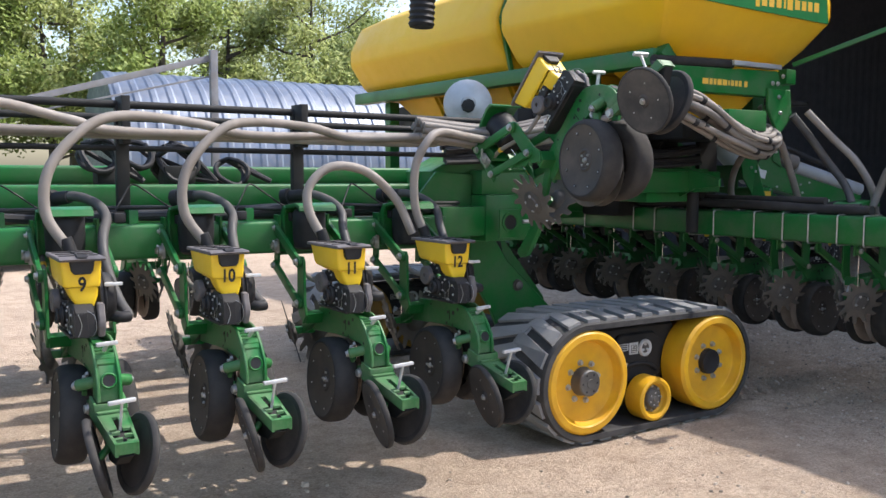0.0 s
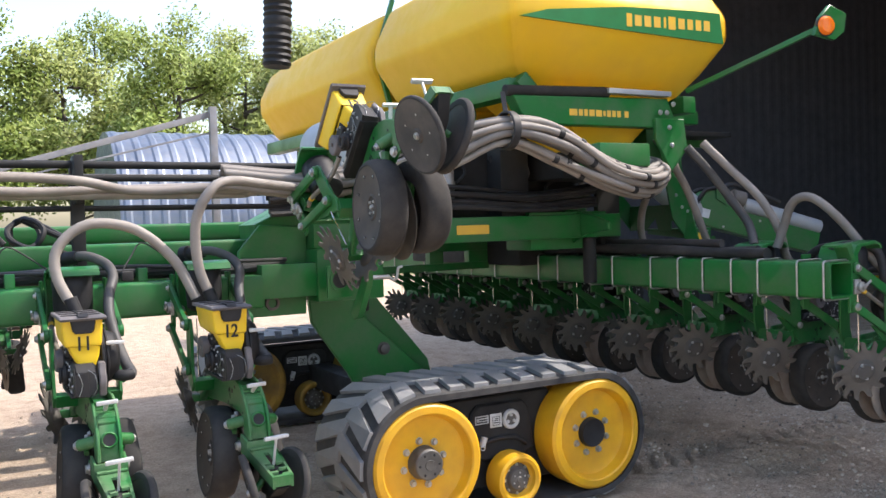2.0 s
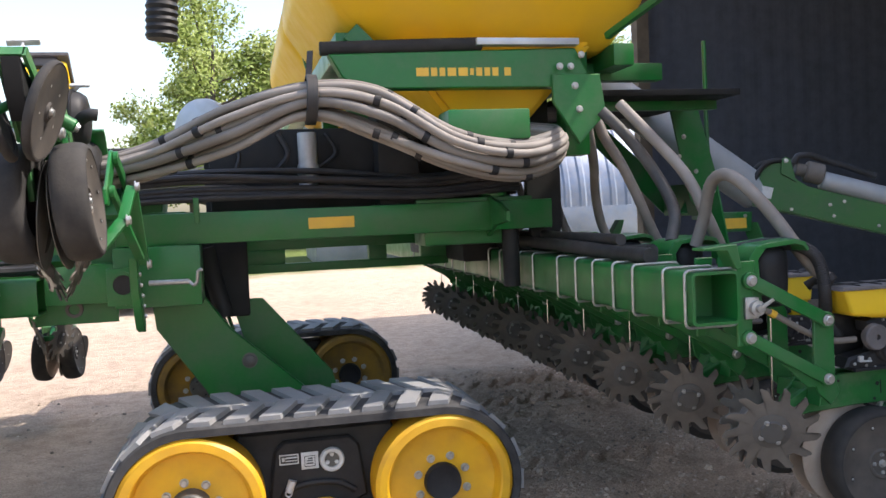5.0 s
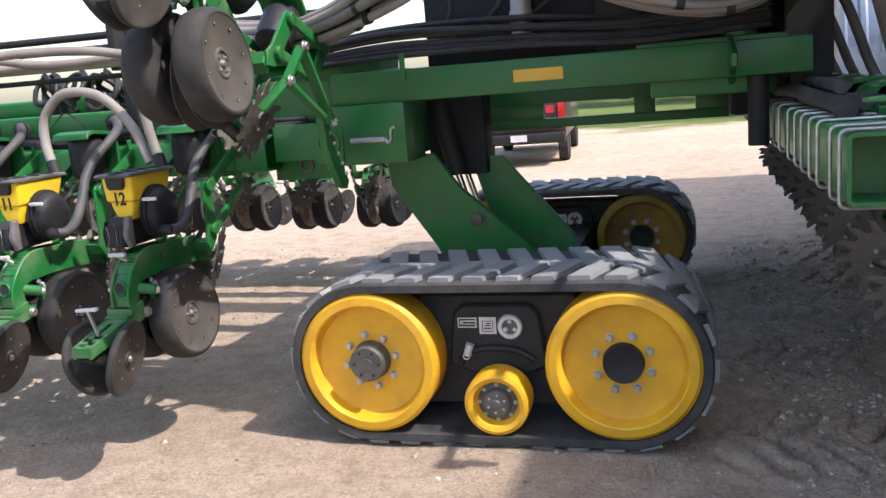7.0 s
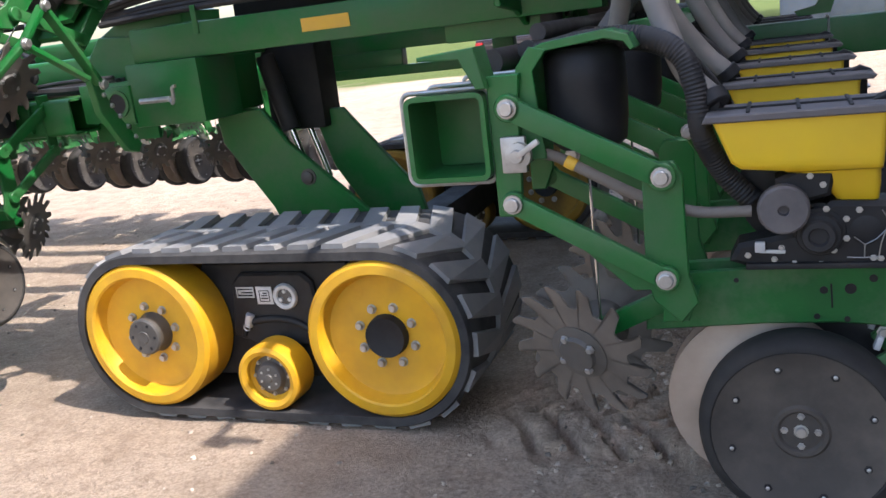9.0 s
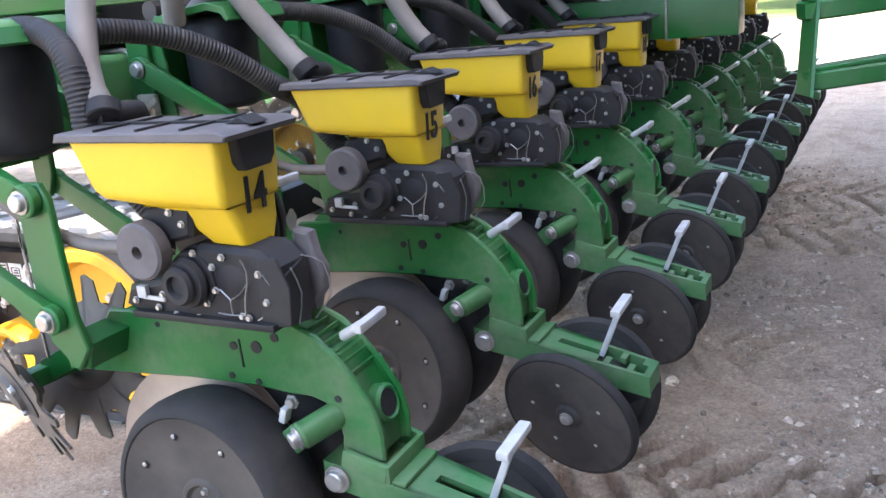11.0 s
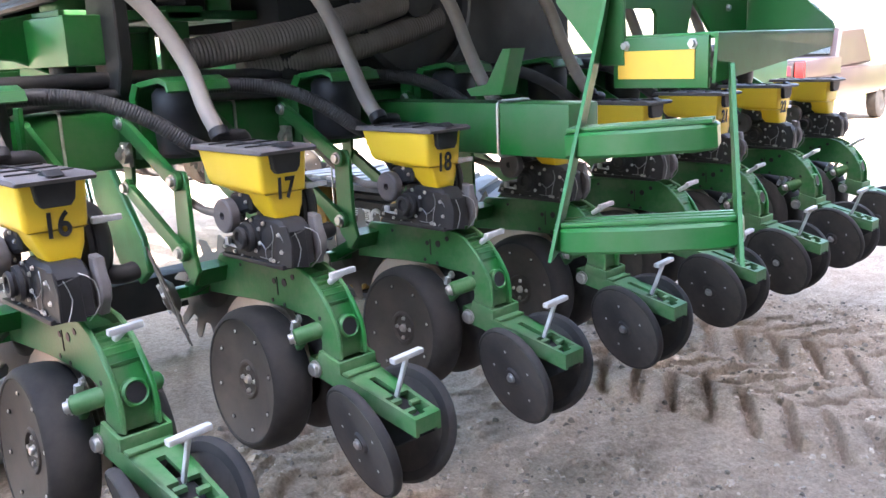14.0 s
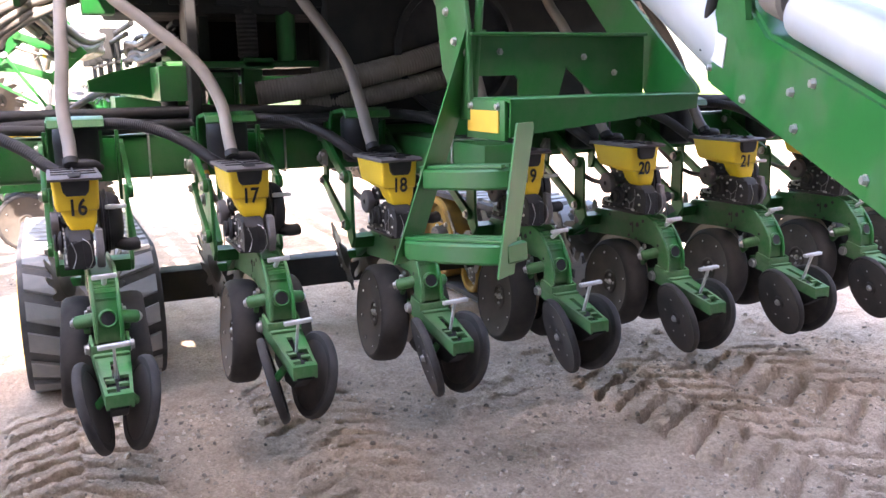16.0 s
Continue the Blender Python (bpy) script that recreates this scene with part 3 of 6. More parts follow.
    hose(bm, [(0.0, -0.12, 1.32), (0.08, -0.13, 1.30), (0.17, -0.135, 1.25), (0.27, -0.13, 1.195), (0.38, -0.12, 1.155), (0.50, -0.11, 1.15)], 0.013, 10)
    ah = part("air_hose", bm, HOSE, p)
    bm = BM()
    cyl(bm, (0.10, -0.1315, 1.290), (0.125, -0.1325, 1.276), 0.0155, 12)
    part("orange_band", bm, DECAL, ah, "orange band")
    # shank: two cheeks, web between them and ribs
    for s in (-1, 1):
        bm = BM()
        plate(bm, SHANK, s * 0.053, s * 0.038, "y", 0.004)
        part("shank_cheek", bm, GREEN_CAST, p)
    bm = BM()
    web = [(x - 0.018 if x > 0.9 else x, z - 0.03 if z > 0.97 else z + (0.012 if z < 0.9 and x < 0.85 else 0)) for x, z in SHANK]
    plate(bm, web, -0.038, 0.038, "y", 0)
    part("shank_web", bm, GREEN_CAST, p)
    for k in range(6):
        bm = BM()
        a = 1.35 - 0.17 * k
        u, z = 0.775 + 0.137 * math.cos(a), 0.842 + 0.144 * math.sin(a)
        bar(bm, (u, -0.039, z), (u, 0.039, z), 0.005, 0.010, 0.001)
        part("shank_rib", bm, GREEN_CAST, p)
    bm = BM()
    lathe(bm, (0.937, 0, 0.845), (1, 0, 0.22), [(0.024, -0.03), (0.024, 0.004), (0.03, 0.01), (0.036, 0.004), (0.036, -0.03)], 24)
    eye = part("shank_eye", bm, GREEN_CAST, p)
    # black disc stands in for the shaded inside of the eye
    bm = BM()
    lathe(bm, (0.937, 0, 0.845), (1, 0, 0.22), [(0, 0.007), (0.0255, 0.007), (0.0255, -0.02), (0, -0.02)], 20)
    part("eye_hole", bm, BLACK, eye)
    # black discs on the cheek stand in for the shade of open holes
    for u, z, r in ((0.647, 0.947, 0.009), (0.702, 0.950, 0.0125), (0.748, 0.974, 0.009), (0.632, 0.884, 0.007), (0.46, 0.972, 0.006), (0.695, 0.878, 0.007), (0.872, 0.868, 0.007)):
        bm = BM()
        lathe(bm, (u, -0.0535, z), (0, -1, 0), [(r, 0), (r, 0.0015), (0, 0.0015)], 12)
        part("bolt_hole", bm, BLACK, p)
    for s in (-1, 1):
        bm = BM()
        bar(bm, (0.662, 0.0537 * s, 0.962), (0.664, 0.0537 * s, 0.905), 0.003, 0.004, 0.001)
        part("cheek_seam", bm, DARKFRAME, p)
        bm = BM()
        bolt(bm, (0.768, 0.0535 * s, 0.848), (0, s, 0), 0.011, 0.012)
        part("cheek_bolt", bm, STEEL, p)
        bm = BM()
        bar(bm, (0.762, 0.066 * s, 0.842), (0.752, 0.066 * s, 0.812), 0.022, 0.014, 0.003)
        part("scraper_tab", bm, HANDLE, p, "pale plastic tab")
    # depth stop
    for s in (-1, 1):
        bm = BM()
        cyl(bm, (0.862, 0.036 * s, 0.832), (0.818, 0.112 * s, 0.812), 0.026, 20, 0.006)
        st = part("depth_stop", bm, GREEN_CAST, p)
        bm = BM()
        bolt(bm, (0.817, 0.112 * s, 0.8118), (-0.5, s * 0.84, -0.22), 0.016, 0.016)
        part("stop_bolt", bm, STEEL, st)
    # depth handle
    bm = BM()
    cyl(bm, (0.86, 0, 0.965), (0.925, 0, 1.005), 0.010, 12)
    bar(bm, (0.925, -0.045, 1.003), (0.925, 0.045, 1.007), 0.018, 0.018, 0.005)
    part("depth_handle", bm, HANDLE, p, "pale cast T-shaped depth handle")
    # closing arm: top plate with an open slotted tail
    bm = BM()

    def ap(u, v, h=0.0):
        return Vector((u, v, 0.748 - (u - 0.84) * 0.222 + h))
    def skin(outline, t0, t1):
        lo = [bm.verts.new(ap(u, v, t0)) for u, v in outline]
        hi = [bm.verts.new(ap(u, v, t1)) for u, v in outline]
        bm.faces.new(hi)
        bm.faces.new(list(reversed(lo)))
        for k in range(len(outline)):
            j = (k + 1) % len(outline)
            bm.faces.new((lo[k], lo[j], hi[j], hi[k]))
    skin([(0.835, -0.074), (1.135, -0.056), (1.135, -0.012), (1.03, -0.012), (1.03, 0.012), (1.135, 0.012), (1.135, 0.056), (0.835, 0.074)], -0.012, 0.0)
    for s in (-1, 1):
        skin([(0.835, 0.074 * s), (1.262, 0.047 * s), (1.262, 0.035 * s), (0.835, 0.062 * s)], -0.052, 0.0)
    skin([(1.246, -0.045), (1.262, -0.040), (1.262, 0.040), (1.246, 0.045)], -0.045, 0.0)
    for k, u in enumerate((1.15, 1.178, 1.206, 1.232)):
        s = 1 if k % 2 else -1
        skin([(u, 0.038 * s), (u + 0.014, 0.038 * s), (u + 0.014, 0.006 * s), (u, 0.006 * s)], -0.012, 0.0)
    arm = part("closing_arm", bm, GREEN_CAST, p)
    bm = BM()
    for q in (-1, 1):
        bar(bm, ap(0.875, 0.066 * q, 0.018), ap(0.965, 0.064 * q, 0.016), 0.012, 0.036, 0.003)
    bar(bm, ap(0.965, -0.068, 0.016), ap(0.965, 0.068, 0.016), 0.012, 0.034, 0.003)
    bar(bm, ap(0.985, -0.062, 0.004), ap(0.985, 0.062, 0.004), 0.030, 0.010, 0.003)
    part("arm_collar", bm, GREEN_CAST, arm)
    for s in (-1, 1):
        bm = BM()
        bolt(bm, (0.862, 0.073 * s, 0.715), (0, s, 0), 0.02, 0.018)
        part("pivot_bolt", bm, STEEL, arm)
    bm = BM()
    plate(bm, [(1.10, 0.672), (1.15, 0.66), (1.26, 0.60), (1.16, 0.54), (1.05, 0.53), (1.0, 0.60)], -0.03, 0.03, "y")
    part("tail_web", bm, DARKFRAME, arm)
    bm = BM()
    bar(bm, (1.135, 0, 0.675), (1.185, 0, 0.805), 0.014, 0.010, 0.003, (0, 1, 0))
    bar(bm, (1.187, -0.055, 0.806), (1.187, 0.055, 0.812), 0.024, 0.016, 0.006)
    part("closing_handle", bm, HANDLE, p, "pale cast T-shaped handle")
    for s in (-1, 1):
        closing_wheel(p, s)
        gauge_wheel(p, 0.106 * s, s)
        bm = BM()
        c, ax = Vector((0.505, 0.030 * s, 0.665)), Vector((0.08, s, 0.03)).normalized()
        lathe(bm, c, ax, [(0, 0.012), (0.05, 0.012), (0.06, 0.003), (0.216, -0.001), (0.216, -0.004), (0, -0.004)], 40)
        part("opener_disc", bm, OPENER, p, "worn steel opener disc")
        bm = BM()
        bar(bm, (0.80, 0.075 * s, 0.80), (0.60, 0.055 * s, 0.64), 0.022, 0.05, 0.006)
        part("gauge_arm", bm, GREEN_CAST, p)
    # row cleaner at the front
    bm = BM()
    bar(bm, (0.10, -0.05, 0.83), (0.33, -0.05, 0.94), 0.03, 0.05)
    bar(bm, (0.095, -0.11, 0.825), (0.105, 0.02, 0.825), 0.04, 0.04)
    part("cleaner_arm", bm, GREEN, p)
    bm = BM()
    cyl(bm, (0.14, -0.075, 0.87), (0.14, -0.075, 1.26), 0.0035, 8)
    part("cleaner_rod", bm, CHROME, p)
    row_cleaner(p, (0.095, -0.130, 0.818), (-0.32, -0.90, -0.28))
    row_cleaner(p, (0.115, 0.040, 0.818), (-0.32, 0.90, -0.28), -1)
    # hopper
    v0, v1 = -0.150, 0.020
    bm = BM()
    rings = []
    for u0, u1, a, b, z in ((0.428, 0.768, 0, 0, 1.352), (0.462, 0.762, 0.006, 0.004, 1.262), (0.482, 0.7615, 0.008, 0.005, 1.247), (0.570, 0.760, 0.012, 0.008, 1.238), (0.578, 0.757, 0.024, 0.014, 1.234), (0.652, 0.758, 0.040, 0.018, 1.192), (0.688, 0.755, 0.064, 0.034, 1.145)):
        rings.append([bm.verts.new(q) for q in ((u0, v0 + a, z), (u1, v0 + a, z), (u1, v1 - b, z), (u0, v1 - b, z))])
    for a, b in zip(rings, rings[1:]):
        for k in range(4):
            bm.faces.new((a[k], a[(k + 1) % 4], b[(k + 1) % 4], b[k]))
    bm.faces.new(rings[0])
    bm.faces.new(list(reversed(rings[-1])))
    bmesh.ops.recalc_face_normals(bm, faces=bm.faces)
    es = [e for e in bm.edges if abs(e.verts[0].co.z - e.verts[1].co.z) > 0.006]
    bmesh.ops.bevel(bm, geom=es, offset=0.014, segments=3, profile=0.5, affect="EDGES")
    hop = part("hopper", bm, YELLOW, p, "yellow plastic seed hopper", 40)
    bm = BM()
    plate(bm, [(0.406, 1.354), (0.414, 1.370), (0.785, 1.371), (0.806, 1.363), (0.798, 1.353)], v0 - 0.012, v1 + 0.012, "y")
    lid = part("lid", bm, LID, hop, "dusty dark grey ribbed lid")
    for k in range(3):
        bm = BM()
        box(bm, (0.50 + 0.10 * k, -0.065, 1.3725), (0.008, 0.165, 0.005), (0, 0, 0), 0.002)
        part("lid_rib", bm, BLACK, hop)
    bm = BM()
    box(bm, (0.60, -0.065, 1.373), (0.33, 0.007, 0.005), (0, 0, 0), 0.002)
    part("lid_rib", bm, BLACK, hop)
    bm = BM()
    plate(bm, [(v, z) for v, z in ((-0.118, 1.36), (-0.012, 1.36), (-0.02, 1.31), (-0.032, 1.295), (-0.098, 1.295), (-0.11, 1.31))], 0.752, 0.786, "x")
    part("latch", bm, BLACK, hop, "black lid latch")
    bm = BM()
    plate(bm, [(0.742, 1.371), (0.772, 1.384), (0.800, 1.371)], -0.088, -0.042, "y", 0.002)
    part("lid_tab", bm, BLACK, lid)
    # seed meter
    bm = BM()
    lathe(bm, (0.634, -0.158, 1.098), (0.06, 1, 0), [(0, 0.010), (0.018, 0.010), (0.021, 0.0), (0.032, 0.0), (0.036, 0.008), (0.031, 0.012), (0.031, 0.018), (0.043, 0.020), (0.047, 0.030), (0.040, 0.034), (0.040, 0.040), (0.053, 0.042), (0.056, 0.052), (0.050, 0.056), (0.050, 0.062), (0.060, 0.064), (0.060, 0.10), (0, 0.10)], 28)
    lathe(bm, (0.728, -0.118, 1.10), (0, 1, 0), [(0, 0.0), (0.030, 0.002), (0.046, 0.010), (0.052, 0.024), (0.052, 0.08), (0, 0.08)], 24)
    plate(bm, [(0.45, 1.035), (0.47, 1.075), (0.60, 1.10), (0.66, 1.165), (0.79, 1.16), (0.825, 1.13), (0.835, 1.03), (0.79, 1.015), (0.50, 1.018)], -0.115, -0.02, "y", 0.010)
    box(bm, (0.65, -0.08, 1.026), (0.33, 0.10, 0.014), (0, 0, 0), 0.004)
    plate(bm, [(0.60, 1.165), (0.66, 1.18), (0.67, 1.235), (0.60, 1.24), (0.55, 1.22), (0.555, 1.18)], -0.125, -0.04, "y", 0.008)
    meter = part("seed_meter", bm, BLACK, p, "black plastic seed meter housing")
    bm = BM()
    lathe(bm, (0.566, -0.100, 1.160), (0, -1, 0), [(0.0, 0.048), (0.011, 0.048), (0.012, 0.065), (0.048, 0.065), (0.053, 0.060), (0.054, 0.035), (0.03, 0.03), (0.03, 0.0), (0, 0.0)], 22)
    part("drive_motor", bm, LID, meter, "dark grey knurled meter knob")
    bm = BM()
    lathe(bm, (0.60, 0.012, 1.165), (0, 1, 0), [(0, 0.0), (0.128, 0.0), (0.134, 0.005), (0.134, 0.014), (0.124, 0.017), (0.124, 0.024), (0.131, 0.027), (0.131, 0.034), (0.120, 0.037), (0.114, 0.060), (0.098, 0.082), (0.06, 0.092), (0, 0.094)], 36)
    cover = part("vacuum_cover", bm, BLACK, meter, "black domed vacuum cover")
    bm = BM()
    bar(bm, (0.695, 0.045, 1.235), (0.722, 0.072, 1.238), 0.016, 0.020, 0.005)
    bar(bm, (0.722, 0.035, 1.238), (0.722, 0.115, 1.238), 0.014, 0.016, 0.005)
    part("cover_handle", bm, HANDLE, meter)
    spots = [((u, -0.118, z), (0, -1, 0)) for u, z in ((0.604, 1.150), (0.651, 1.150), (0.690, 1.127), (0.690, 1.084), (0.665, 1.058), (0.586, 1.030), (0.639, 1.028), (0.560, 1.066), (0.49, 1.05), (0.545, 1.040), (0.742, 1.040), (0.756, 1.038), (0.715, 1.146), (0.80, 1.07), (0.79, 1.12))]
    spots += [((0.645, -0.126, 1.205), (0, -1, 0)), ((0.62, -0.126, 1.225), (0, -1, 0))]
    bolts("meter_screw", spots, 0.0055, 0.006, STEEL, meter)
    # pale clear cover with wires over the rear of the meter
    bm = BM()
    plate(bm, [(0.782, 1.02), (0.79, 1.145), (0.83, 1.15), (0.852, 1.10), (0.845, 1.03)], -0.118, -0.112, "y", 0.002)
    plate(bm, [(-0.112, 1.03), (-0.112, 1.12), (-0.06, 1.135), (-0.055, 1.02)], 0.838, 0.843, "x", 0.002)
    part("meter_window", bm, BLACK, meter)
    for pts in ([(0.690, -0.122, 1.043), (0.724, -0.123, 1.042), (0.752, -0.122, 1.044)], [(0.724, -0.123, 1.042), (0.7245, -0.124, 1.056), (0.725, -0.124, 1.071)], [(0.725, -0.124, 1.071), (0.715, -0.124, 1.08), (0.704, -0.124, 1.089)],
                [(0.725, -0.124, 1.071), (0.748, -0.124, 1.084), (0.766, -0.122, 1.103)], [(0.766, -0.122, 1.103), (0.768, -0.122, 1.125), (0.758, -0.121, 1.145)], [(0.752, -0.122, 1.044), (0.757, -0.122, 1.075), (0.766, -0.122, 1.103)],
                [(0.799, -0.119, 1.120), (0.818, -0.115, 1.085), (0.806, -0.114, 1.055), (0.774, -0.118, 1.035)], [(0.846, -0.10, 1.13), (0.850, -0.085, 1.08), (0.848, -0.10, 1.03)], [(0.84, -0.06, 1.14), (0.865, -0.035, 1.12), (0.87, -0.03, 1.06), (0.845, -0.05, 1.02)]):
        bm = BM()
        hose(bm, pts, 0.0014, 6)
        part("cover_edge", bm, CLEAR, meter, "pale edge of the clear cover")
    bm = BM()
    box(bm, (0.516, -0.122, 1.070), (0.022, 0.012, 0.024), (0, 0, 0), 0.003)
    bar(bm, (0.516, -0.122, 1.060), (0.568, -0.122, 1.058), 0.006, 0.008, 0.002)
    part("harness_clip", bm, HANDLE, meter, "pale harness clip")
    bm = BM()
    plate(bm, [(0.79, 1.17), (0.825, 1.165), (0.832, 1.125), (0.846, 1.10), (0.842, 1.06), (0.826, 1.04), (0.82, 1.02), (0.79, 1.02)], -0.014, 0.016, "y", 0.005)
    part("sensor_cover", bm, LID, meter, "dark grey sensor cover")
    bm = BM()
    hose(bm, [(0.65, 0.075, 1.085), (0.68, 0.105, 1.078), (0.685, 0.13, 1.078), (0.68, 0.15, 1.080)], 0.026, 12)
    part("cover_spout", bm, BLACK, cover)
    return p


base = build_row("green planter row unit with yellow hopper, raised off the dirt")
rows_made = {}


def add_number(unit, i):
    hop = [c for c in unit.children if c.name.startswith("hopper")][0]
    m = Matrix.Translation((0.7625, -0.064, 1.246)) @ Matrix.Rotation(radians(2.6), 4, "Y") @ Matrix(((0, 0, 1, 0), (1, 0, 0, 0), (0, 1, 0, 0), (0, 0, 0, 1)))
    text_mesh("number", str(i), 0.088, m @ Matrix.Diagonal((0.80, 1, 1, 1)), BLACK, hop, 0.0012, "black row number")


def place_row(i, m):
    unit = copy_thing(base, m)
    unit["label"] = "green planter row unit with yellow hopper numbered %d" % i
    if i <= 22:
        add_number(unit, i)
    rows_made[i] = unit
    return unit


for i in range(14, 24):
    place_row(i, pose(TUBE_X, row_y(i), 0))
for i in range(6, 13):
    place_row(i, pose(row_x(i), WING_Y, WING_UP, 0, 0, -90))
for k in range(7):
    far = copy_thing(base, pose(-0.26 - ROW * k, 3.60, WING_UP, 0, 0, 90))
    far["label"] = "green planter row unit on the far folded wing"
lifted = place_row(13, Matrix.Translation((row_x(13), -0.370, 0.971)) @ pose(0, 0, 0, 0, 0, -90) @ pose(0, 0, 0, 0, -48, 0))
# lifted discs recoloured dark, standing in for the dark gap between the wheels
for o in lifted.children:
    if o.name.startswith("opener_disc"):
        o.data = o.data.copy()
        o.data.materials[0] = HUB
lifted["label"] = "planter row unit tipped up above the toolbar, wheels in the air"
for o in list(base.children_recursive) + [base]:
    bpy.data.objects.remove(o)


# ---- toolbars ----
def tube_bar(bm, a, b, w, h, t=0.012):
    """A hollow square tube from a to b."""
    a, b = Vector(a), Vector(b)
    x = (b - a).normalized()
    y = Vector((0, 0, 1)).cross(x).normalized()
    z = x.cross(y)
    def ring(p, ww, hh, r):
        out = []
        for sy, sz in ((-1, -1), (1, -1), (1, 1), (-1, 1)):
            c = p + y * sy * (ww / 2 - r) + z * sz * (hh / 2 - r)
            a0 = math.atan2(sz, sy) - math.pi / 4
            for k in range(4):
                an = a0 + k * math.pi / 6
                out.append(bm.verts.new(c + y * r * math.cos(an) + z * r * math.sin(an)))
        return out
    o0, o1 = ring(a, w, h, 0.022), ring(b, w, h, 0.022)
    i0, i1 = ring(a, w - 2 * t, h - 2 * t, 0.012), ring(b, w - 2 * t, h - 2 * t, 0.012)
    n = len(o0)
    for k in range(n):
        j = (k + 1) % n
        bm.faces.new((o0[k], o0[j], o1[j], o1[k]))
        bm.faces.new((i0[j], i0[k], i1[k], i1[j]))
        bm.faces.new((o0[j], o0[k], i0[k], i0[j]))
        bm.faces.new((o1[k], o1[j], i1[j], i1[k]))
    return bm


def u_bolt(bm, p, x, w, h, r=0.006):
    """A round bar bent about a tube of w by h at p, whose length runs along x."""
    x = Vector(x)
    y = Vector((0, 0, 1)).cross(x).normalized()
    z = Vector((0, 0, 1))
    e = 0.006
    pts = []
    for sy, sz in ((1, 1), (-1, 1), (-1, -1), (1, -1)):
        c = Vector(p) + y * sy * (w / 2 + e - 0.02) + z * sz * (h / 2 + e - 0.02)
        a0 = math.atan2(sz, sy) - math.pi / 4
        for k in range(4):
            an = a0 + k * math.pi / 6
            pts.append(c + y * 0.02 * math.cos(an) + z * 0.02 * math.sin(an))
    pts.append(pts[0])
    for a, b in zip(pts, pts[1:]):
        cyl(bm, a, b, r, 8, 0)
    return bm


toolbar = thing("toolbar", "green square steel centre toolbar with silver U-bolts and an open end", "toolbar", BAR_SHIFT)
bm = BM()
tube_bar(bm, (3.14, -0.985, 1.372), (3.14, 6.3, 1.372), 0.200, 0.206)
part("toolbar_tube", bm, GREEN, toolbar)
for y in (-0.955, -0.78, -0.50, -0.295, -0.06, 0.16, 0.42, 0.82, 1.08, 1.48, 1.74, 2.4, 2.8, 3.06, 3.46, 3.72, 4.4):
    bm = BM()
    u_bolt(bm, (3.135, y, 1.372), (0, 1, 0), 0.208, 0.208)
    part("u_bolt", bm, STEEL, toolbar, "silver U-bolt round the tube")
# added inner plate so the tube's inside catches light and shows green
bm = BM()
box(bm, (3.135, -0.80, 1.372), (0.18, 0.012, 0.18), (0, 0, 0), 0)
part("tube_plug", bm, GREEN, toolbar)
bm = BM()
plate(bm, [(3.09, 1.565), (3.23, 1.575), (3.25, 1.48), (3.225, 1.48), (3.19, 1.55), (3.09, 1.555)], -0.99, -0.90, "y")
part("end_bracket", bm, GREEN, toolbar)

wing = thing("wing_toolbar", "green square steel wing toolbar folded forward, carrying row units", "toolbar", WING_SHIFT)
bm = BM()
tube_bar(bm, (-4.6, 0.855, 1.44), (0.42, 0.855, 1.44), 0.208, 0.19)
part("toolbar_tube", bm, GREEN, wing)
bm = BM()
tube_bar(bm, (-4.6, 1.30, 1.67), (0.75, 1.30, 1.67), 0.16, 0.15)
part("upper_tube", bm, GREEN, wing)
bm = BM()
tube_bar(bm, (-4.6, 1.85, 1.80), (0.75, 1.85, 1.80), 0.16, 0.12)
part("rear_tube", bm, GREEN, wing)
for k in range(7):
    x = row_x(12 - k) - 0.19
    bm = BM()
    box(bm, (x, 1.30, 1.50), (0.05, 0.9, 0.22))
    part("cross_plate", bm, GREEN, wing)
for x in (-4.3, -3.0, -1.57, -0.53):
    bm = BM()
    box(bm, (x, 0.98, 1.85), (0.07, 0.05, 0.66))
    box(bm, (x, 0.93, 2.10), (0.045, 0.16, 0.26))
    part("hose_post", bm, DARKFRAME, wing, "dark steel hose post")
pipes = thing("wing_pipes", "dark steel pipes running along the folded wing", "pipe", WING_SHIFT)
for y, z, r, x1 in ((0.98, 2.20, 0.022, 0.95), (0.94, 2.125, 0.02, 0.95), (1.02, 2.045, 0.02, 0.9), (0.98, 1.96, 0.016, 0.9)):
    bm = BM()
    cyl(bm, (-4.5, y, z), (x1, y, z - 0.02), r, 12)
    part("pipe", bm, DARKFRAME, pipes)

# knuckle between wing and centre frame, with the tipped unit's mount
knuckle = thing("planter_chassis", "green welded steel chassis of the planter with yellow decal", "chassis", FRAME_SHIFT)
frame_thing = knuckle
bm = BM()
box(bm, (0.62, 0.95, 1.44), (0.46, 0.30, 0.20))
box(bm, (0.95, 0.95, 1.46), (0.44, 0.34, 0.32), (0, 0, 0), 0.01)
part("hinge_box", bm, GREEN, knuckle)
bm = BM()
plate(bm, [(0.45, 1.56), (0.95, 1.62), (0.98, 1.86), (0.70, 1.92), (0.42, 1.78)], 1.0, 1.35, "y", 0.008)
part("hinge_tower", bm, GREEN, knuckle)
bm = BM()
plate(bm, [(0.30, 1.22), (0.72, 1.22), (0.74, 1.76), (0.44, 1.78), (0.30, 1.62)], 0.965, 0.99, "y", 0.005)
hw = part("hinge_wall", bm, GREEN, knuckle)
bm = BM()
lathe(bm, (0.50, 0.963, 1.30), (0, -1, 0), [(0.045, 0), (0.045, 0.012), (0.028, 0.012), (0.028, 0)], 24)
part("hinge_boss", bm, HUB, hw)
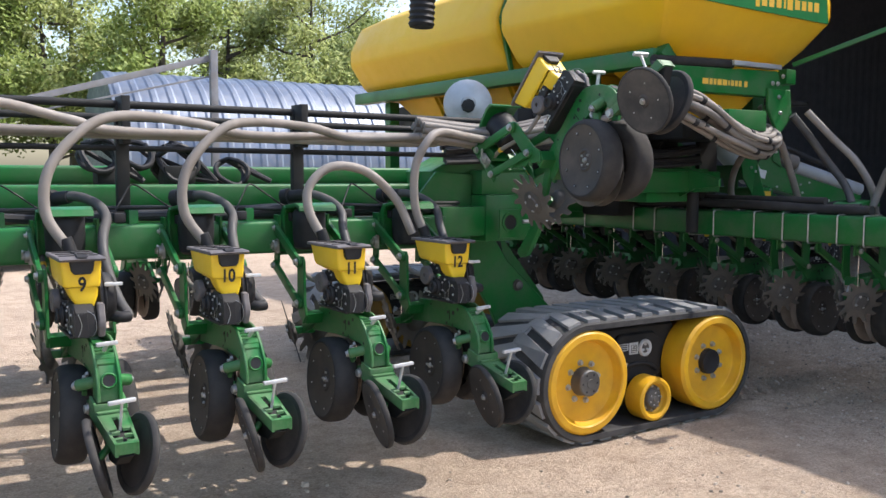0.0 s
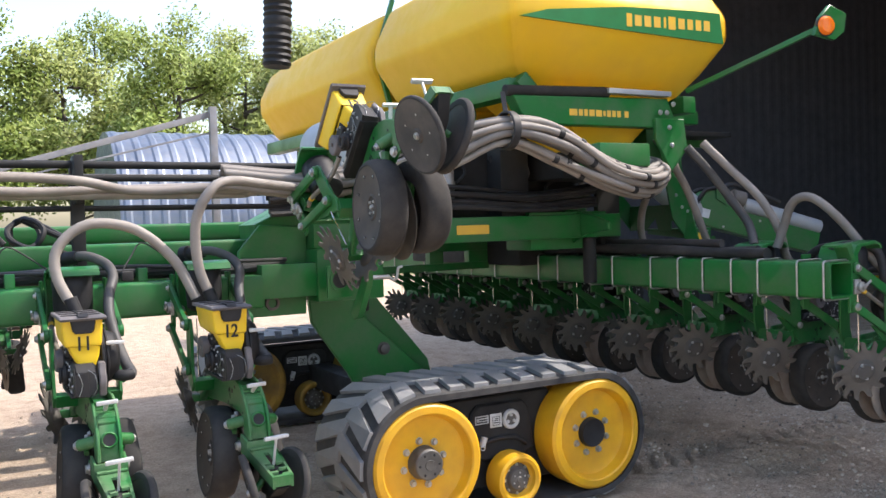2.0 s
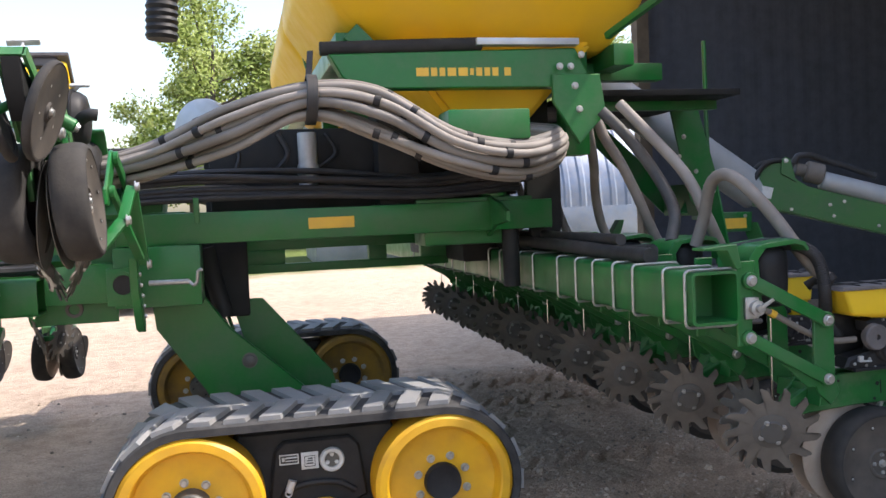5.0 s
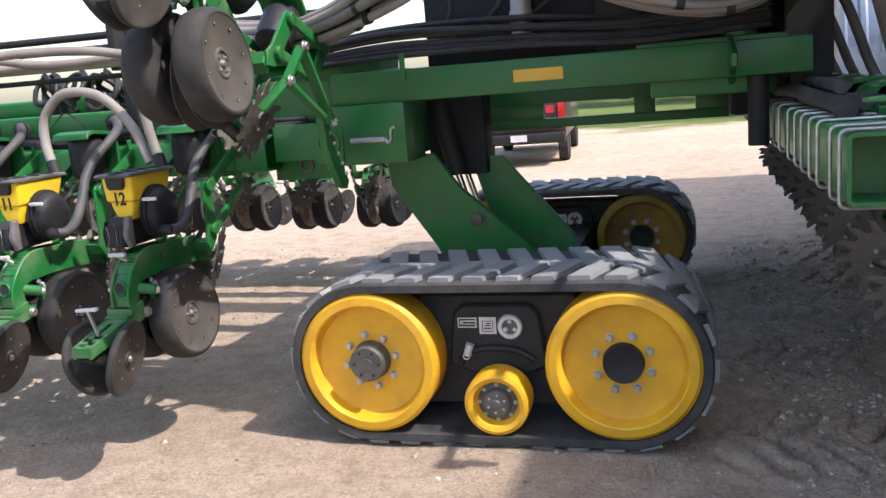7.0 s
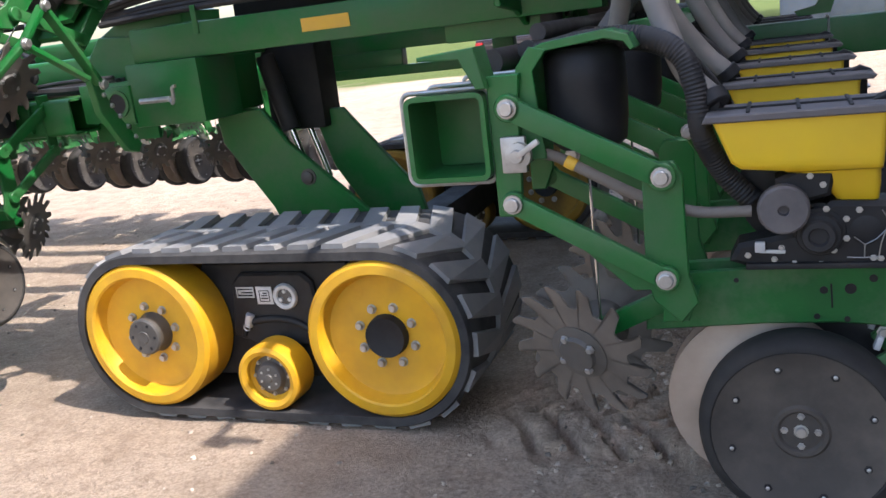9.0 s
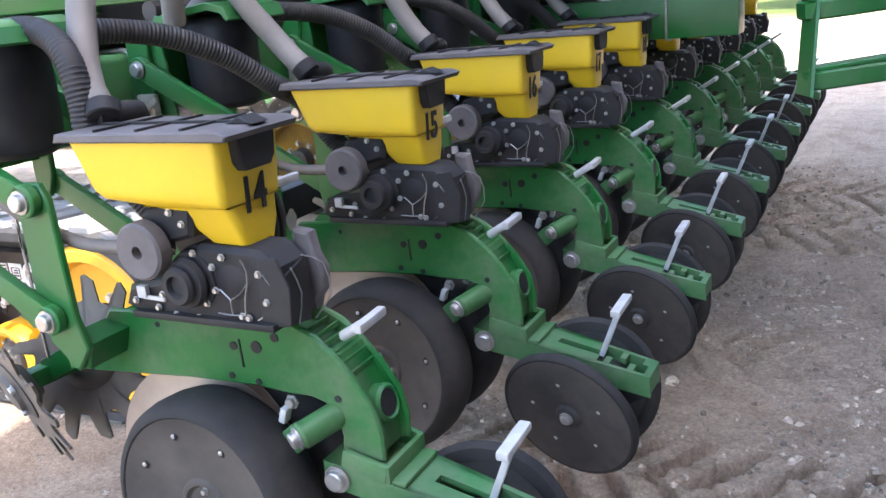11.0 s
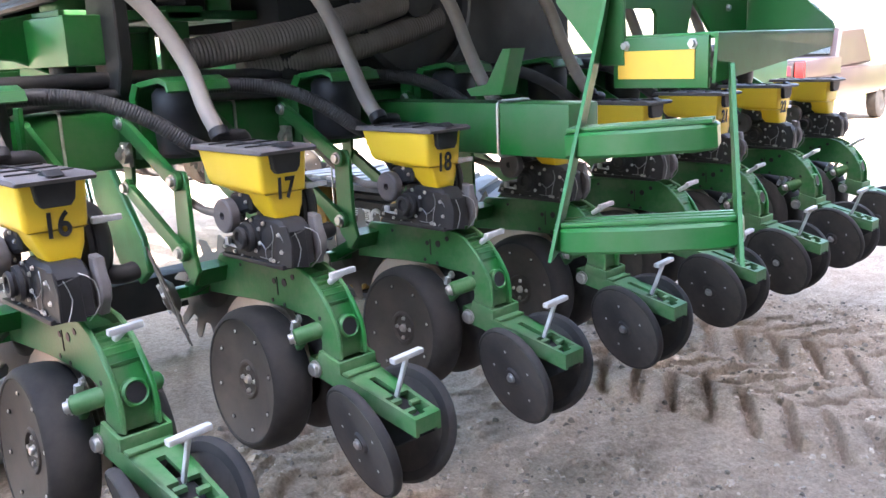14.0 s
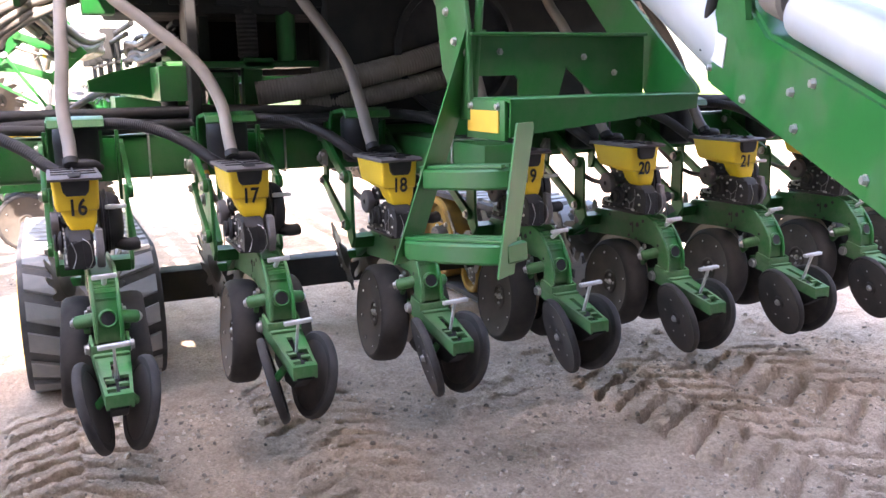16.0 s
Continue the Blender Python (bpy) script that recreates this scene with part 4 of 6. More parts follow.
for a, b, w in (((0.92, 0.12, 1.91), (0.93, 0.36, 1.55), 0.05), ((0.92, 0.12, 1.91), (0.89, 0.0, 1.76), 0.045), ((0.89, 0.0, 1.76), (0.80, -0.10, 1.64), 0.05), ((0.89, 0.0, 1.76), (0.92, 0.30, 1.58), 0.04)):
    bm = BM()
    bar(bm, a, b, 0.022, w, 0.004, (1, 0, 0))
    part("tip_link", bm, GREEN, knuckle)
bm = BM()
plate(bm, [(0.34, 1.58), (0.40, 1.57), (0.44, 1.44), (0.60, 1.24), (0.57, 1.20), (0.50, 1.22), (0.36, 1.42)], 0.86, 0.90, "x", 0.004)
tb = part("tip_bracket", bm, GREEN, knuckle)
bolts("link_bolt", [((0.945, 0.36, 1.55), (1, 0, 0)), ((0.935, 0.12, 1.91), (1, 0, 0)), ((0.905, 0.0, 1.76), (1, 0, 0))], 0.02, 0.02, STEEL, knuckle)
bolts("bracket_bolt", [((0.90, 0.40 + 0.04 * k, 1.50 - 0.055 * k), (1, 0, 0)) for k in range(5)], 0.010, 0.010, STEEL, tb)
bm = BM()
box(bm, (0.80, 0.615, 1.43), (0.16, 0.02, 0.19))
lathe(bm, (0.80, 0.606, 1.44), (0, -1, 0), [(0.066, 0), (0.066, 0.012), (0.05, 0.012), (0.05, 0)], 28)
mp = part("mount_plate", bm, GREEN, knuckle)
# black disc in place of the shaded opening in the plate
bm = BM()
lathe(bm, (0.80, 0.604, 1.44), (0, -1, 0), [(0.051, 0), (0.051, 0.003), (0, 0.003)], 28)
part("plate_hole", bm, BLACK, mp)
bm = BM()
cyl(bm, (0.92, 0.62, 1.44), (1.12, 0.60, 1.44), 0.014)
lp = part("latch_pin", bm, STEEL, knuckle)
bm = BM()
hose(bm, [(1.12, 0.60, 1.44), (1.14, 0.58, 1.42), (1.16, 0.57, 1.44), (1.165, 0.565, 1.49), (1.19, 0.56, 1.50)], 0.009, 8)
part("pin_handle", bm, STEEL, lp)

far_wing = thing("wing_toolbar", "green square steel toolbar of the far folded wing", "toolbar", Matrix.Translation((-0.11, -0.05, -0.05)))
for y_, z_, w_, h_, x1_ in ((3.545, 1.44, 0.208, 0.19, 0.42), (3.10, 1.67, 0.16, 0.15, 0.75), (2.55, 1.80, 0.16, 0.12, 0.75)):
    bm = BM()
    tube_bar(bm, (-4.9, y_, z_), (x1_, y_, z_), w_, h_)
    part("toolbar_tube", bm, GREEN, far_wing)
# ---- centre frame ----
bm = BM()
box(bm, (1.96, 0.95, 1.705), (2.44, 0.20, 0.17), (0, 0, 0), 0.01)
part("main_beam", bm, GREEN, frame_thing)
bm = BM()
box(bm, (1.88, 0.8465, 1.705), (0.254, 0.004, 0.062), (0, 0, 0), 0)
part("decal", bm, DECAL, frame_thing, "plain yellow decal")
bm = BM()
box(bm, (1.16, 0.846, 1.80), (0.03, 0.01, 0.14))
part("beam_tab", bm, GREEN, frame_thing)
bm = BM()
x0, x1 = 0.95, 2.85
box(bm, ((x0 + x1) / 2, 2.22, 1.59), (x1 - x0, 0.08, 0.14))
box(bm, ((x0 + x1) / 2, 2.22, 1.39), (x1 - x0, 0.08, 0.06))
for a, b in ((0.95, 1.68), (2.27, 2.40), (2.65, 2.85)):
    box(bm, ((a + b) / 2, 2.22, 1.47), (b - a, 0.078, 0.10))
part("window_beam", bm, GREEN, frame_thing)
bm = BM()
box(bm, (0.93, 1.15, 1.46), (0.36, 0.55, 0.30), (0, 0, 0), 0.01)
part("side_box", bm, GREEN, frame_thing)
bm = BM()
plate(bm, [(0.86, 1.30), (1.16, 1.30), (1.30, 1.10), (1.78, 0.66), (1.70, 0.52), (1.24, 0.52), (1.14, 0.74), (0.88, 1.12)], 1.30, 1.345, "y", 0.008)
part("leg", bm, GREEN, frame_thing)
bm = BM()
plate(bm, [(1.30, 1.24), (1.50, 1.24), (1.92, 0.74), (1.96, 0.56), (1.84, 0.48), (1.62, 0.56), (1.40, 0.90)], 1.62, 1.66, "y", 0.008)
part("leg", bm, GREEN, frame_thing)
bm = BM()
bolt(bm, (1.40, 1.30, 0.90), (0, -1, 0), 0.035, 0.03)
part("leg_pin", bm, HUB, frame_thing)
for y in (1.42, 1.62):
    bm = BM()
    cyl(bm, (1.17, y, 1.58), (1.27, y, 1.16), 0.055, 20)
    part("lift_cylinder", bm, DARKFRAME, frame_thing, "black hydraulic cylinder")
    bm = BM()
    cyl(bm, (1.27, y, 1.16), (1.36, y, 0.84), 0.02, 16)
    part("cylinder_rod", bm, CHROME, frame_thing)
# added block, standing in for dark cylinders and hoses behind the legs
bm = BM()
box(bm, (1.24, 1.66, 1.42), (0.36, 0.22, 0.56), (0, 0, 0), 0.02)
part("lift_frame", bm, DARKFRAME, frame_thing, "black block filling the dark gap behind the legs")
# added panel, standing in for the dark behind the cables
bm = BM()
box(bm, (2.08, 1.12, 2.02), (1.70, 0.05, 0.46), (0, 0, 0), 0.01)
part("cable_guard", bm, DARKFRAME, frame_thing, "black panel added behind the cables to close sky gaps")
bm = BM()
cyl(bm, (1.78, 1.02, 1.86), (1.78, 1.02, 2.22), 0.055, 20)
cyl(bm, (1.78, 1.02, 1.98), (1.78, 1.02, 2.04), 0.062, 20)
part("filter_can", bm, GALV, frame_thing, "grey filter canister")
for k in range(6):
    bm = BM()
    xa = 1.35 + 0.27 * k
    hose(bm, [(xa, 1.06, 2.22), (xa + 0.05, 1.03, 2.10), (xa + 0.02 - 0.05 * (k % 3), 1.02, 1.98), (xa + 0.10, 1.0, 1.90)], 0.011 + 0.004 * (k % 2), 8)
    part("line", bm, HOSE_DK, frame_thing)
bm = BM()
box(bm, (1.74, 1.9, 0.40), (0.20, 3.2, 0.20), (0, 0, 0), 0.01)
part("axle", bm, DARKFRAME, frame_thing, "dark axle beam")
bm = BM()
box(bm, (1.0, 1.55, 1.70), (0.2, 1.2, 0.2), (0, 0, 0), 0.01)
part("cross_beam", bm, GREEN, frame_thing)
bm = BM()
box(bm, (2.64, 1.25, 1.65), (0.54, 0.32, 0.22), (0, 0, 0), 0.012)
gb = part("gear_box", bm, GREEN, frame_thing, "green boxed frame section")
gb.matrix_basis = FRAME_SHIFT.inverted()
bm = BM()
for c, s in (((2.92, 1.105, 1.65), (0.025, 0.025, 0.21)), ((2.92, 1.395, 1.65), (0.025, 0.025, 0.21)), ((2.92, 1.25, 1.745), (0.025, 0.265, 0.022)), ((2.92, 1.25, 1.555), (0.025, 0.265, 0.022))):
    box(bm, c, s, (0, 0, 0), 0.006)
part("box_rim", bm, GREEN, gb)
bm = BM()
plate(bm, [(1.19, 1.68), (1.25, 1.69), (1.25, 1.64), (1.24, 1.60), (1.20, 1.60)], 2.91, 2.925, "x", 0.004)
part("grease_block", bm, HUB, gb, "rusty brown grease block")
bm = BM()
box(bm, (2.66, 1.42, 1.795), (0.70, 0.80, 0.035), (0, 0, 0), 0.006)
part("flange_plate", bm, GREEN, frame_thing).matrix_basis = FRAME_SHIFT.inverted()
bm = BM()
cyl(bm, (2.80, 1.13, 1.81), (2.80, 1.13, 1.90), 0.085, 24, 0.008)
part("pivot_cap", bm, GREEN, frame_thing).matrix_basis = FRAME_SHIFT.inverted()
bm = BM()
box(bm, (2.96, 1.47, 1.67), (0.07, 0.10, 0.24), (0, 0, 0), 0.01)
box(bm, (2.96, 1.50, 1.80), (0.10, 0.16, 0.06), (0, 0, 0), 0.01)
part("duct_bracket", bm, GREEN, frame_thing).matrix_basis = FRAME_SHIFT.inverted()
bm = BM()
plate(bm, [(0.68, 1.63), (0.80, 1.67), (1.08, 1.73), (1.10, 1.48), (0.94, 1.55), (0.68, 1.575)], 2.80, 2.83, "x", 0.006)
sp = part("side_sheet", bm, GREEN, frame_thing)
sp.matrix_basis = FRAME_SHIFT.inverted() @ pose(0, 0, 0, 0, -2, 0)
bm = BM()
box(bm, (2.98, 2.05, 1.545), (0.06, 0.9, 0.06), (0, 0, 0), 0.006)
part("rear_rail", bm, GREEN, frame_thing).matrix_basis = FRAME_SHIFT.inverted()
bm = BM()
cyl(bm, (2.94, 0.93, 1.28), (2.94, 0.93, 1.63), 0.05, 16)
part("frame_post", bm, DARKFRAME, frame_thing)

# upright carrying the tank
tower = thing("tank_tower", "green steel uprights and gussets carrying the seed tank", "frame", TANK_SHIFT)
bm = BM()
plate(bm, [(1.84, 2.53), (3.12, 2.56), (3.22, 2.36), (1.98, 2.36), (1.90, 2.42)], 0.30, 0.40, "y", 0.006)
part("side_beam", bm, GREEN, tower)
bm = BM()
cyl(bm, (1.80, 0.33, 2.56), (2.62, 0.33, 2.585), 0.035, 16)
part("beam_pad", bm, RUBBER, tower)
bm = BM()
box(bm, (2.86, 0.33, 2.59), (0.55, 0.11, 0.035))
part("beam_cap", bm, GALV, tower)
rng = random.Random(3)
x = 2.27
for w in (0.062, 0.036, 0.034, 0.046, 0.05, 0.026, 0.036, 0.034, 0.036, 0.0, 0.038):
    w *= 1.22
    if w:
        bm = BM()
        box(bm, (x + w / 2 - 0.004, 0.2998, 2.44), (w - 0.012, 0.0012, 0.042 if w > 0.04 else 0.034), (0, 0, 0), 0)
        part("mark_bar", bm, DECAL, tower, "plain yellow bar")
    x += w or 0.02
bm = BM()
plate(bm, [(2.98, 2.42), (3.24, 2.42), (3.27, 2.22), (3.12, 2.06), (2.98, 2.28)], 0.27, 0.30, "y", 0.004)
part("gusset", bm, GREEN, tower)
bolts("gusset_bolt", [((a, 0.27, b), (0, -1, 0)) for a, b in ((3.02, 2.46), (3.08, 2.46), (3.14, 2.52), (3.10, 2.36), (3.12, 2.24))], 0.014, 0.014, STEEL, tower)
bm = BM()
box(bm, (3.22, 0.62, 2.32), (0.14, 0.14, 0.60), (0, 0, 0), 0.008)
box(bm, (3.42, 0.75, 2.50), (0.80, 0.10, 0.10), (0, 0, 0), 0.008)
part("upright", bm, GREEN, tower)
# plate coloured near black to match the shade right of the main beam
bm = BM()
plate(bm, [(3.06, 2.2), (3.26, 2.2), (3.28, 1.95), (3.28, 1.62), (3.24, 1.52), (3.10, 1.52), (3.06, 1.7)], 1.0, 1.05, "y", 0.006)
part("brace_plate", bm, DARKFRAME, tower, "brace plate, shade put into its near-black colour")
bm = BM()
bar(bm, (1.96, 0.42, 2.60), (1.90, 5.0, 2.62), 0.14, 0.12, 0.01)
bar(bm, (1.96, 0.42, 2.66), (2.12, 0.42, 2.50), 0.10, 0.10, 0.01)
part("front_rail", bm, GREEN, tower)
bm = BM()
bar(bm, (3.45, 0.42, 2.55), (3.45, 5.0, 2.55), 0.12, 0.12, 0.01)
part("rear_rail", bm, GREEN, tower)
for y in (1.3, 2.9, 4.6):
    bm = BM()
    box(bm, (2.1, y, 2.15), (0.12, 0.12, 0.84), (0, 0, 0), 0.008)
    part("upright", bm, GREEN, tower)
bm = BM()
bar(bm, (1.93, 2.12, 2.60), (1.80, 2.12, 3.1), 0.035, 0.035)
bar(bm, (1.80, 2.12, 3.1), (1.95, 2.12, 3.55), 0.035, 0.035)
part("tank_strap", bm, GREEN, tower)
bm = BM()
box(bm, (2.60, 0.26, 2.16), (0.42, 0.22, 0.15), (0, 0, 0), 0.012)
part("manifold_box", bm, GREEN, tower, "green air manifold box")


# ---- seed tank ----
def tank_section(bm, y0, y1, bulge=False):
    prof = [(2.12, 2.58), (3.40, 2.58), (3.50, 2.74), (3.57, 2.95), (3.57, 3.12), (3.48, 3.42), (3.3, 3.56), (2.15, 3.56), (1.86, 3.42), (1.72, 3.14), (1.72, 2.98), (1.90, 2.72)]
    cx, cz = 2.68, 3.0

    def near(z):
        if not bulge:
            return y0
        if z < 2.92:
            return y0 + 0.36 * (2.92 - z) / 0.34
        return y0 + max(0, z - 3.16) / 0.4 * 0.25
    rings = []
    for k, s in enumerate((0.95, 0.985, 1.0)):
        rings.append([bm.verts.new((cx + (x - cx) * s, near(z) + (0, 0.03, 0.12)[k], cz + (z - cz) * s)) for x, z in prof])
    for y, s in ((y1 - (0.6 if not bulge else 0.12), 1.0), (y1 - 0.03, 0.96), (y1, 0.90)):
        rings.append([bm.verts.new((cx + (x - cx) * s, y, cz + (z - cz) * s)) for x, z in prof])
    n = len(prof)
    for a, b in zip(rings, rings[1:]):
        for k in range(n):
            bm.faces.new((a[k], a[(k + 1) % n], b[(k + 1) % n], b[k]))
    lo = rings[0]
    for quad in ((0, 1, 2, 11), (11, 2, 3, 10), (10, 3, 4, 9), (9, 4, 5, 8), (8, 5, 6, 7)):
        bm.faces.new([lo[q] for q in quad])
    bm.faces.new(list(reversed(rings[-1])))
    bmesh.ops.recalc_face_normals(bm, faces=bm.faces)
    es = [e for e in bm.edges if len(e.link_faces) == 2 and e.calc_face_angle(0) > 0.22]
    bmesh.ops.bevel(bm, geom=es, offset=0.035, segments=3, profile=0.5, affect="EDGES")
    return bm


# stand-in blocks for the black mass under the tank; they close sky gaps
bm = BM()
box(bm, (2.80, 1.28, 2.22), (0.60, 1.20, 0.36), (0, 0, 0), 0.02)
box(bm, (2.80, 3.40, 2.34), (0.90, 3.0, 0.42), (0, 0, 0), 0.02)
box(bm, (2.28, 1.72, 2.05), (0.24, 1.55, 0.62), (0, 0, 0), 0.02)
mb = part("meter_bank", bm, DARKFRAME, tower, "black blocks added under the tank to close sky gaps")
for k in range(5):
    bm = BM()
    box(bm, (3.105, 0.80 + 0.22 * k, 2.14), (0.03, 0.14, 0.12), (0, 0, 0), 0.01)
    part("outlet", bm, BLACK, mb)
# deck out of view above the ladder, placed to keep sun off the fan
bm = BM()
box(bm, (3.96, 2.85, 2.42), (1.10, 3.7, 0.04), (0, 0, 0), 0.008)
part("walkway_deck", bm, DARKFRAME, tower, "unseen dark walkway deck behind the tank, placed to shade the fan")
for y in (1.3, 2.6, 4.2):
    bm = BM()
    bar(bm, (3.45, y, 2.37), (4.5, y, 2.37), 0.06, 0.06)
    part("deck_bearer", bm, GREEN, tower)
tank = thing("seed_tank", "large yellow moulded plastic seed tank with green stripe", "tank", TANK_SHIFT)
bm = BM()
tank_section(bm, 0.14, 2.10, True)
part("tank_half", bm, TANK, tank, "", 50)
bm = BM()
tank_section(bm, 2.14, 5.0)
part("tank_half", bm, TANK, tank, "", 50)
bm = BM()
plate(bm, [(1.80, 2.975), (2.0, 3.03), (2.6, 3.10), (3.2, 3.13), (3.46, 3.135), (3.49, 2.93), (2.9, 2.945), (2.3, 2.96)], 0.134, 0.15, "y", 0)
part("stripe", bm, material("stripe_green", (0.02, 0.20, 0.06), 0.4, 0, (0.02, 0.17, 0.05), 8), tank, "green stripe decal")
xx = 2.62
for k, w in enumerate((0.05, 0.06, 0.06, 0.06, 0.03, 0.065, 0.06, 0.055, 0.055, 0.06)):
    bm = BM()
    z0 = 2.985 + 0.002 * k
    box(bm, (xx + w / 2, 0.1335, z0 + 0.036), (w * 1.22 - 0.016, 0.0012, 0.085 if k in (0, 5) else 0.07), (0, 0, 0), 0)
    part("mark_bar", bm, DECAL, tank, "plain pale yellow bar")
    xx += w * 1.22 + 0.009
for y in (0.75, 1.75, 2.9, 4.2):
    bm = BM()
    tops = [bm.verts.new((2.70 + sx * 0.55, y + sy * 0.42, 2.60)) for sx, sy in ((-1, -1), (1, -1), (1, 1), (-1, 1))]
    bots = [bm.verts.new((2.72 + sx * 0.20, y + sy * 0.22, 2.20)) for sx, sy in ((-1, -1), (1, -1), (1, 1), (-1, 1))]
    bm.faces.new(tops)
    bm.faces.new(list(reversed(bots)))
    for k in range(4):
        bm.faces.new((tops[k], tops[(k + 1) % 4], bots[(k + 1) % 4], bots[k]))
    bmesh.ops.recalc_face_normals(bm, faces=bm.faces)
    bmesh.ops.bevel(bm, geom=list(bm.edges), offset=0.03, segments=2, affect="EDGES")
    part("funnel", bm, TANK, tank, "yellow tank funnel")


# ---- track units ----
def track_unit(m, label):
    p = thing("track_unit", label, "track", m, group="rubber track units")
    R, F, ZC, rw, y0, y1 = 1.115, 2.324, 0.399, 0.346, 0.15, 0.88
    rin, rout = 0.349, 0.393
    def loop(s, r):
        """A point at length s round the belt of radius r, and its outward way."""
        d, arc = F - R, math.pi * r
        tot = 2 * d + 2 * arc
        s %= tot
        if s < d:
            return Vector((R + s, 0, ZC + r)), Vector((0, 0, 1)), Vector((1, 0, 0))
        s -= d
        if s < arc:
            a = math.pi / 2 - s / r
            return Vector((F + r * math.cos(a), 0, ZC + r * math.sin(a))), Vector((math.cos(a), 0, math.sin(a))), Vector((math.sin(a), 0, -math.cos(a)))
        s -= arc
        if s < d:
            return Vector((F - s, 0, ZC - r)), Vector((0, 0, -1)), Vector((-1, 0, 0))
        s -= d
        a = -math.pi / 2 - s / r
        return Vector((R + r * math.cos(a), 0, ZC + r * math.sin(a))), Vector((math.cos(a), 0, math.sin(a))), Vector((math.sin(a), 0, -math.cos(a)))
    tot = 2 * (F - R) + 2 * math.pi * rout
    bm = BM()
    rings = []
    N = 120
    for k in range(N):
        po, o, _ = loop(tot * k / N, rout)
        pi_ = po - o * (rout - rin)
        rings.append([bm.verts.new((q.x, y, q.z)) for q, y in ((po - o * 0.008, y0), (po, y0 + 0.012), (po, y1 - 0.012), (po - o * 0.008, y1), (pi_, y1), (pi_, y0))])
    for k in range(N):
        a, b = rings[k], rings[(k + 1) % N]
        for j in range(6):
            bm.faces.new((a[j], a[(j + 1) % 6], b[(j + 1) % 6], b[j]))
    belt = part("belt", bm, TREAD, p, "dusty black rubber belt", 40)
    # lugs, slanted bars in two staggered rows
    n = 30
    for k in range(n):
        for half in (0, 1):
            bm = BM()
            s0 = tot * (k + 0.5 * half) / n
            ya, yb = (y0 + 0.03, 0.545) if half == 0 else (y1 - 0.03, 0.49)
            pts = []
            for lift in (0.0, 0.022):
                for y, ds in ((ya, 0.0), (ya, 0.108), (yb, 0.108 + 0.115), (yb, 0.115)):
                    ins = 0.006 if lift else 0
                    q, o, t = loop(s0 + ds + (ins if ds in (0.0, 0.115) else -ins), rout)
                    q = q + o * (lift - (0 if lift else 0.004))
                    pts.append(bm.verts.new((q.x, y, q.z)))
            for f in ((0, 1, 2, 3), (7, 6, 5, 4), (0, 4, 5, 1), (1, 5, 6, 2), (2, 6, 7, 3), (3, 7, 4, 0)):
                bm.faces.new([pts[i] for i in f])
            part("lug", bm, LUG, belt, "", None)
    # wheels
    for x, hubmat, kind in ((R, HUB, 0), (F, BLACK, 1)):
        bm = BM()
        c = (x, y0, ZC)
        lathe(bm, c, (0, -1, 0), [(0, -0.075), (0.10, -0.075), (0.15, -0.068), (0.240, -0.07), (0.266, -0.062), (0.279, -0.03), (0.284, 0.0), (0.292, 0.008), (0.328, 0.005), (rw, -0.012), (rw, -0.20), (0.2, -0.20), (0, -0.2)], 72)
        w = part("track_wheel", bm, WHEEL, p, "yellow dished steel wheel", 30)
        bm = BM()
        if kind == 0:
            lathe(bm, c, (0, -1, 0), [(0.10, -0.08), (0.088, -0.045), (0.088, 0.0), (0.08, 0.008), (0.03, 0.008), (0.028, 0.012), (0, 0.012)], 32)
        else:
            lathe(bm, c, (0, -1, 0), [(0.095, -0.08), (0.09, -0.04), (0.088, -0.035), (0.06, -0.045), (0, -0.05)], 32)
        part("hub", bm, hubmat, w, "dark hub")
        if kind == 0:
            bolts("cap_screw", [((x + 0.062 * math.cos(k * 1.047), y0 - 0.008, ZC + 0.062 * math.sin(k * 1.047)), (0, -1, 0)) for k in range(6)], 0.006, 0.004, BLACK, w)
        angs = [k * math.pi / 4 + 0.2 + kind * 0.25 for k in range(8)]
        bolts("wheel_bolt", [((x + 0.13 * math.cos(a), y0 + 0.072, ZC + 0.13 * math.sin(a)), (0, -1, 0)) for a in angs], 0.016, 0.022, STEEL, w)
        bm = BM()
        lathe(bm, (x, y1 - 0.2, ZC), (0, 1, 0), [(0, -0.08), (rw, -0.08), (rw, 0.18), (0.27, 0.19), (0.24, 0.14), (0, 0.14)], 48)
        part("track_wheel", bm, WHEEL, p, "yellow dished steel wheel", 30)
    bm = BM()
    c = (1.735, y0 + 0.01, 0.205)
    lathe(bm, c, (0, -1, 0), [(0, -0.05), (0.09, -0.05), (0.108, -0.03), (0.112, 0.0), (0.132, 0.008), (0.15, 0.0), (0.155, -0.02), (0.155, -0.14), (0, -0.14)], 48)
    w = part("idler_wheel", bm, WHEEL, p, "small yellow idler wheel", 30)
    bm = BM()
    lathe(bm, c, (0, -1, 0), [(0.098, -0.046), (0.085, -0.040), (0.072, -0.036), (0.068, -0.018), (0.060, -0.010), (0.02, -0.008), (0.016, -0.002), (0, -0.002)], 28)
    part("hub", bm, HUB, w, "greasy dark hub")
    bolts("hub_bolt", [((c[0] + 0.086 * math.cos(k * 0.785), c[1] + 0.040, c[2] + 0.086 * math.sin(k * 0.785)), (0, -1, 0)) for k in range(8)], 0.008, 0.010, STEEL, w)
    bolts("cap_screw", [((c[0] + 0.042 * math.cos(k * 1.047 + 0.4), c[1] + 0.009, c[2] + 0.042 * math.sin(k * 1.047 + 0.4)), (0, -1, 0)) for k in range(6)], 0.005, 0.005, STEEL, w)
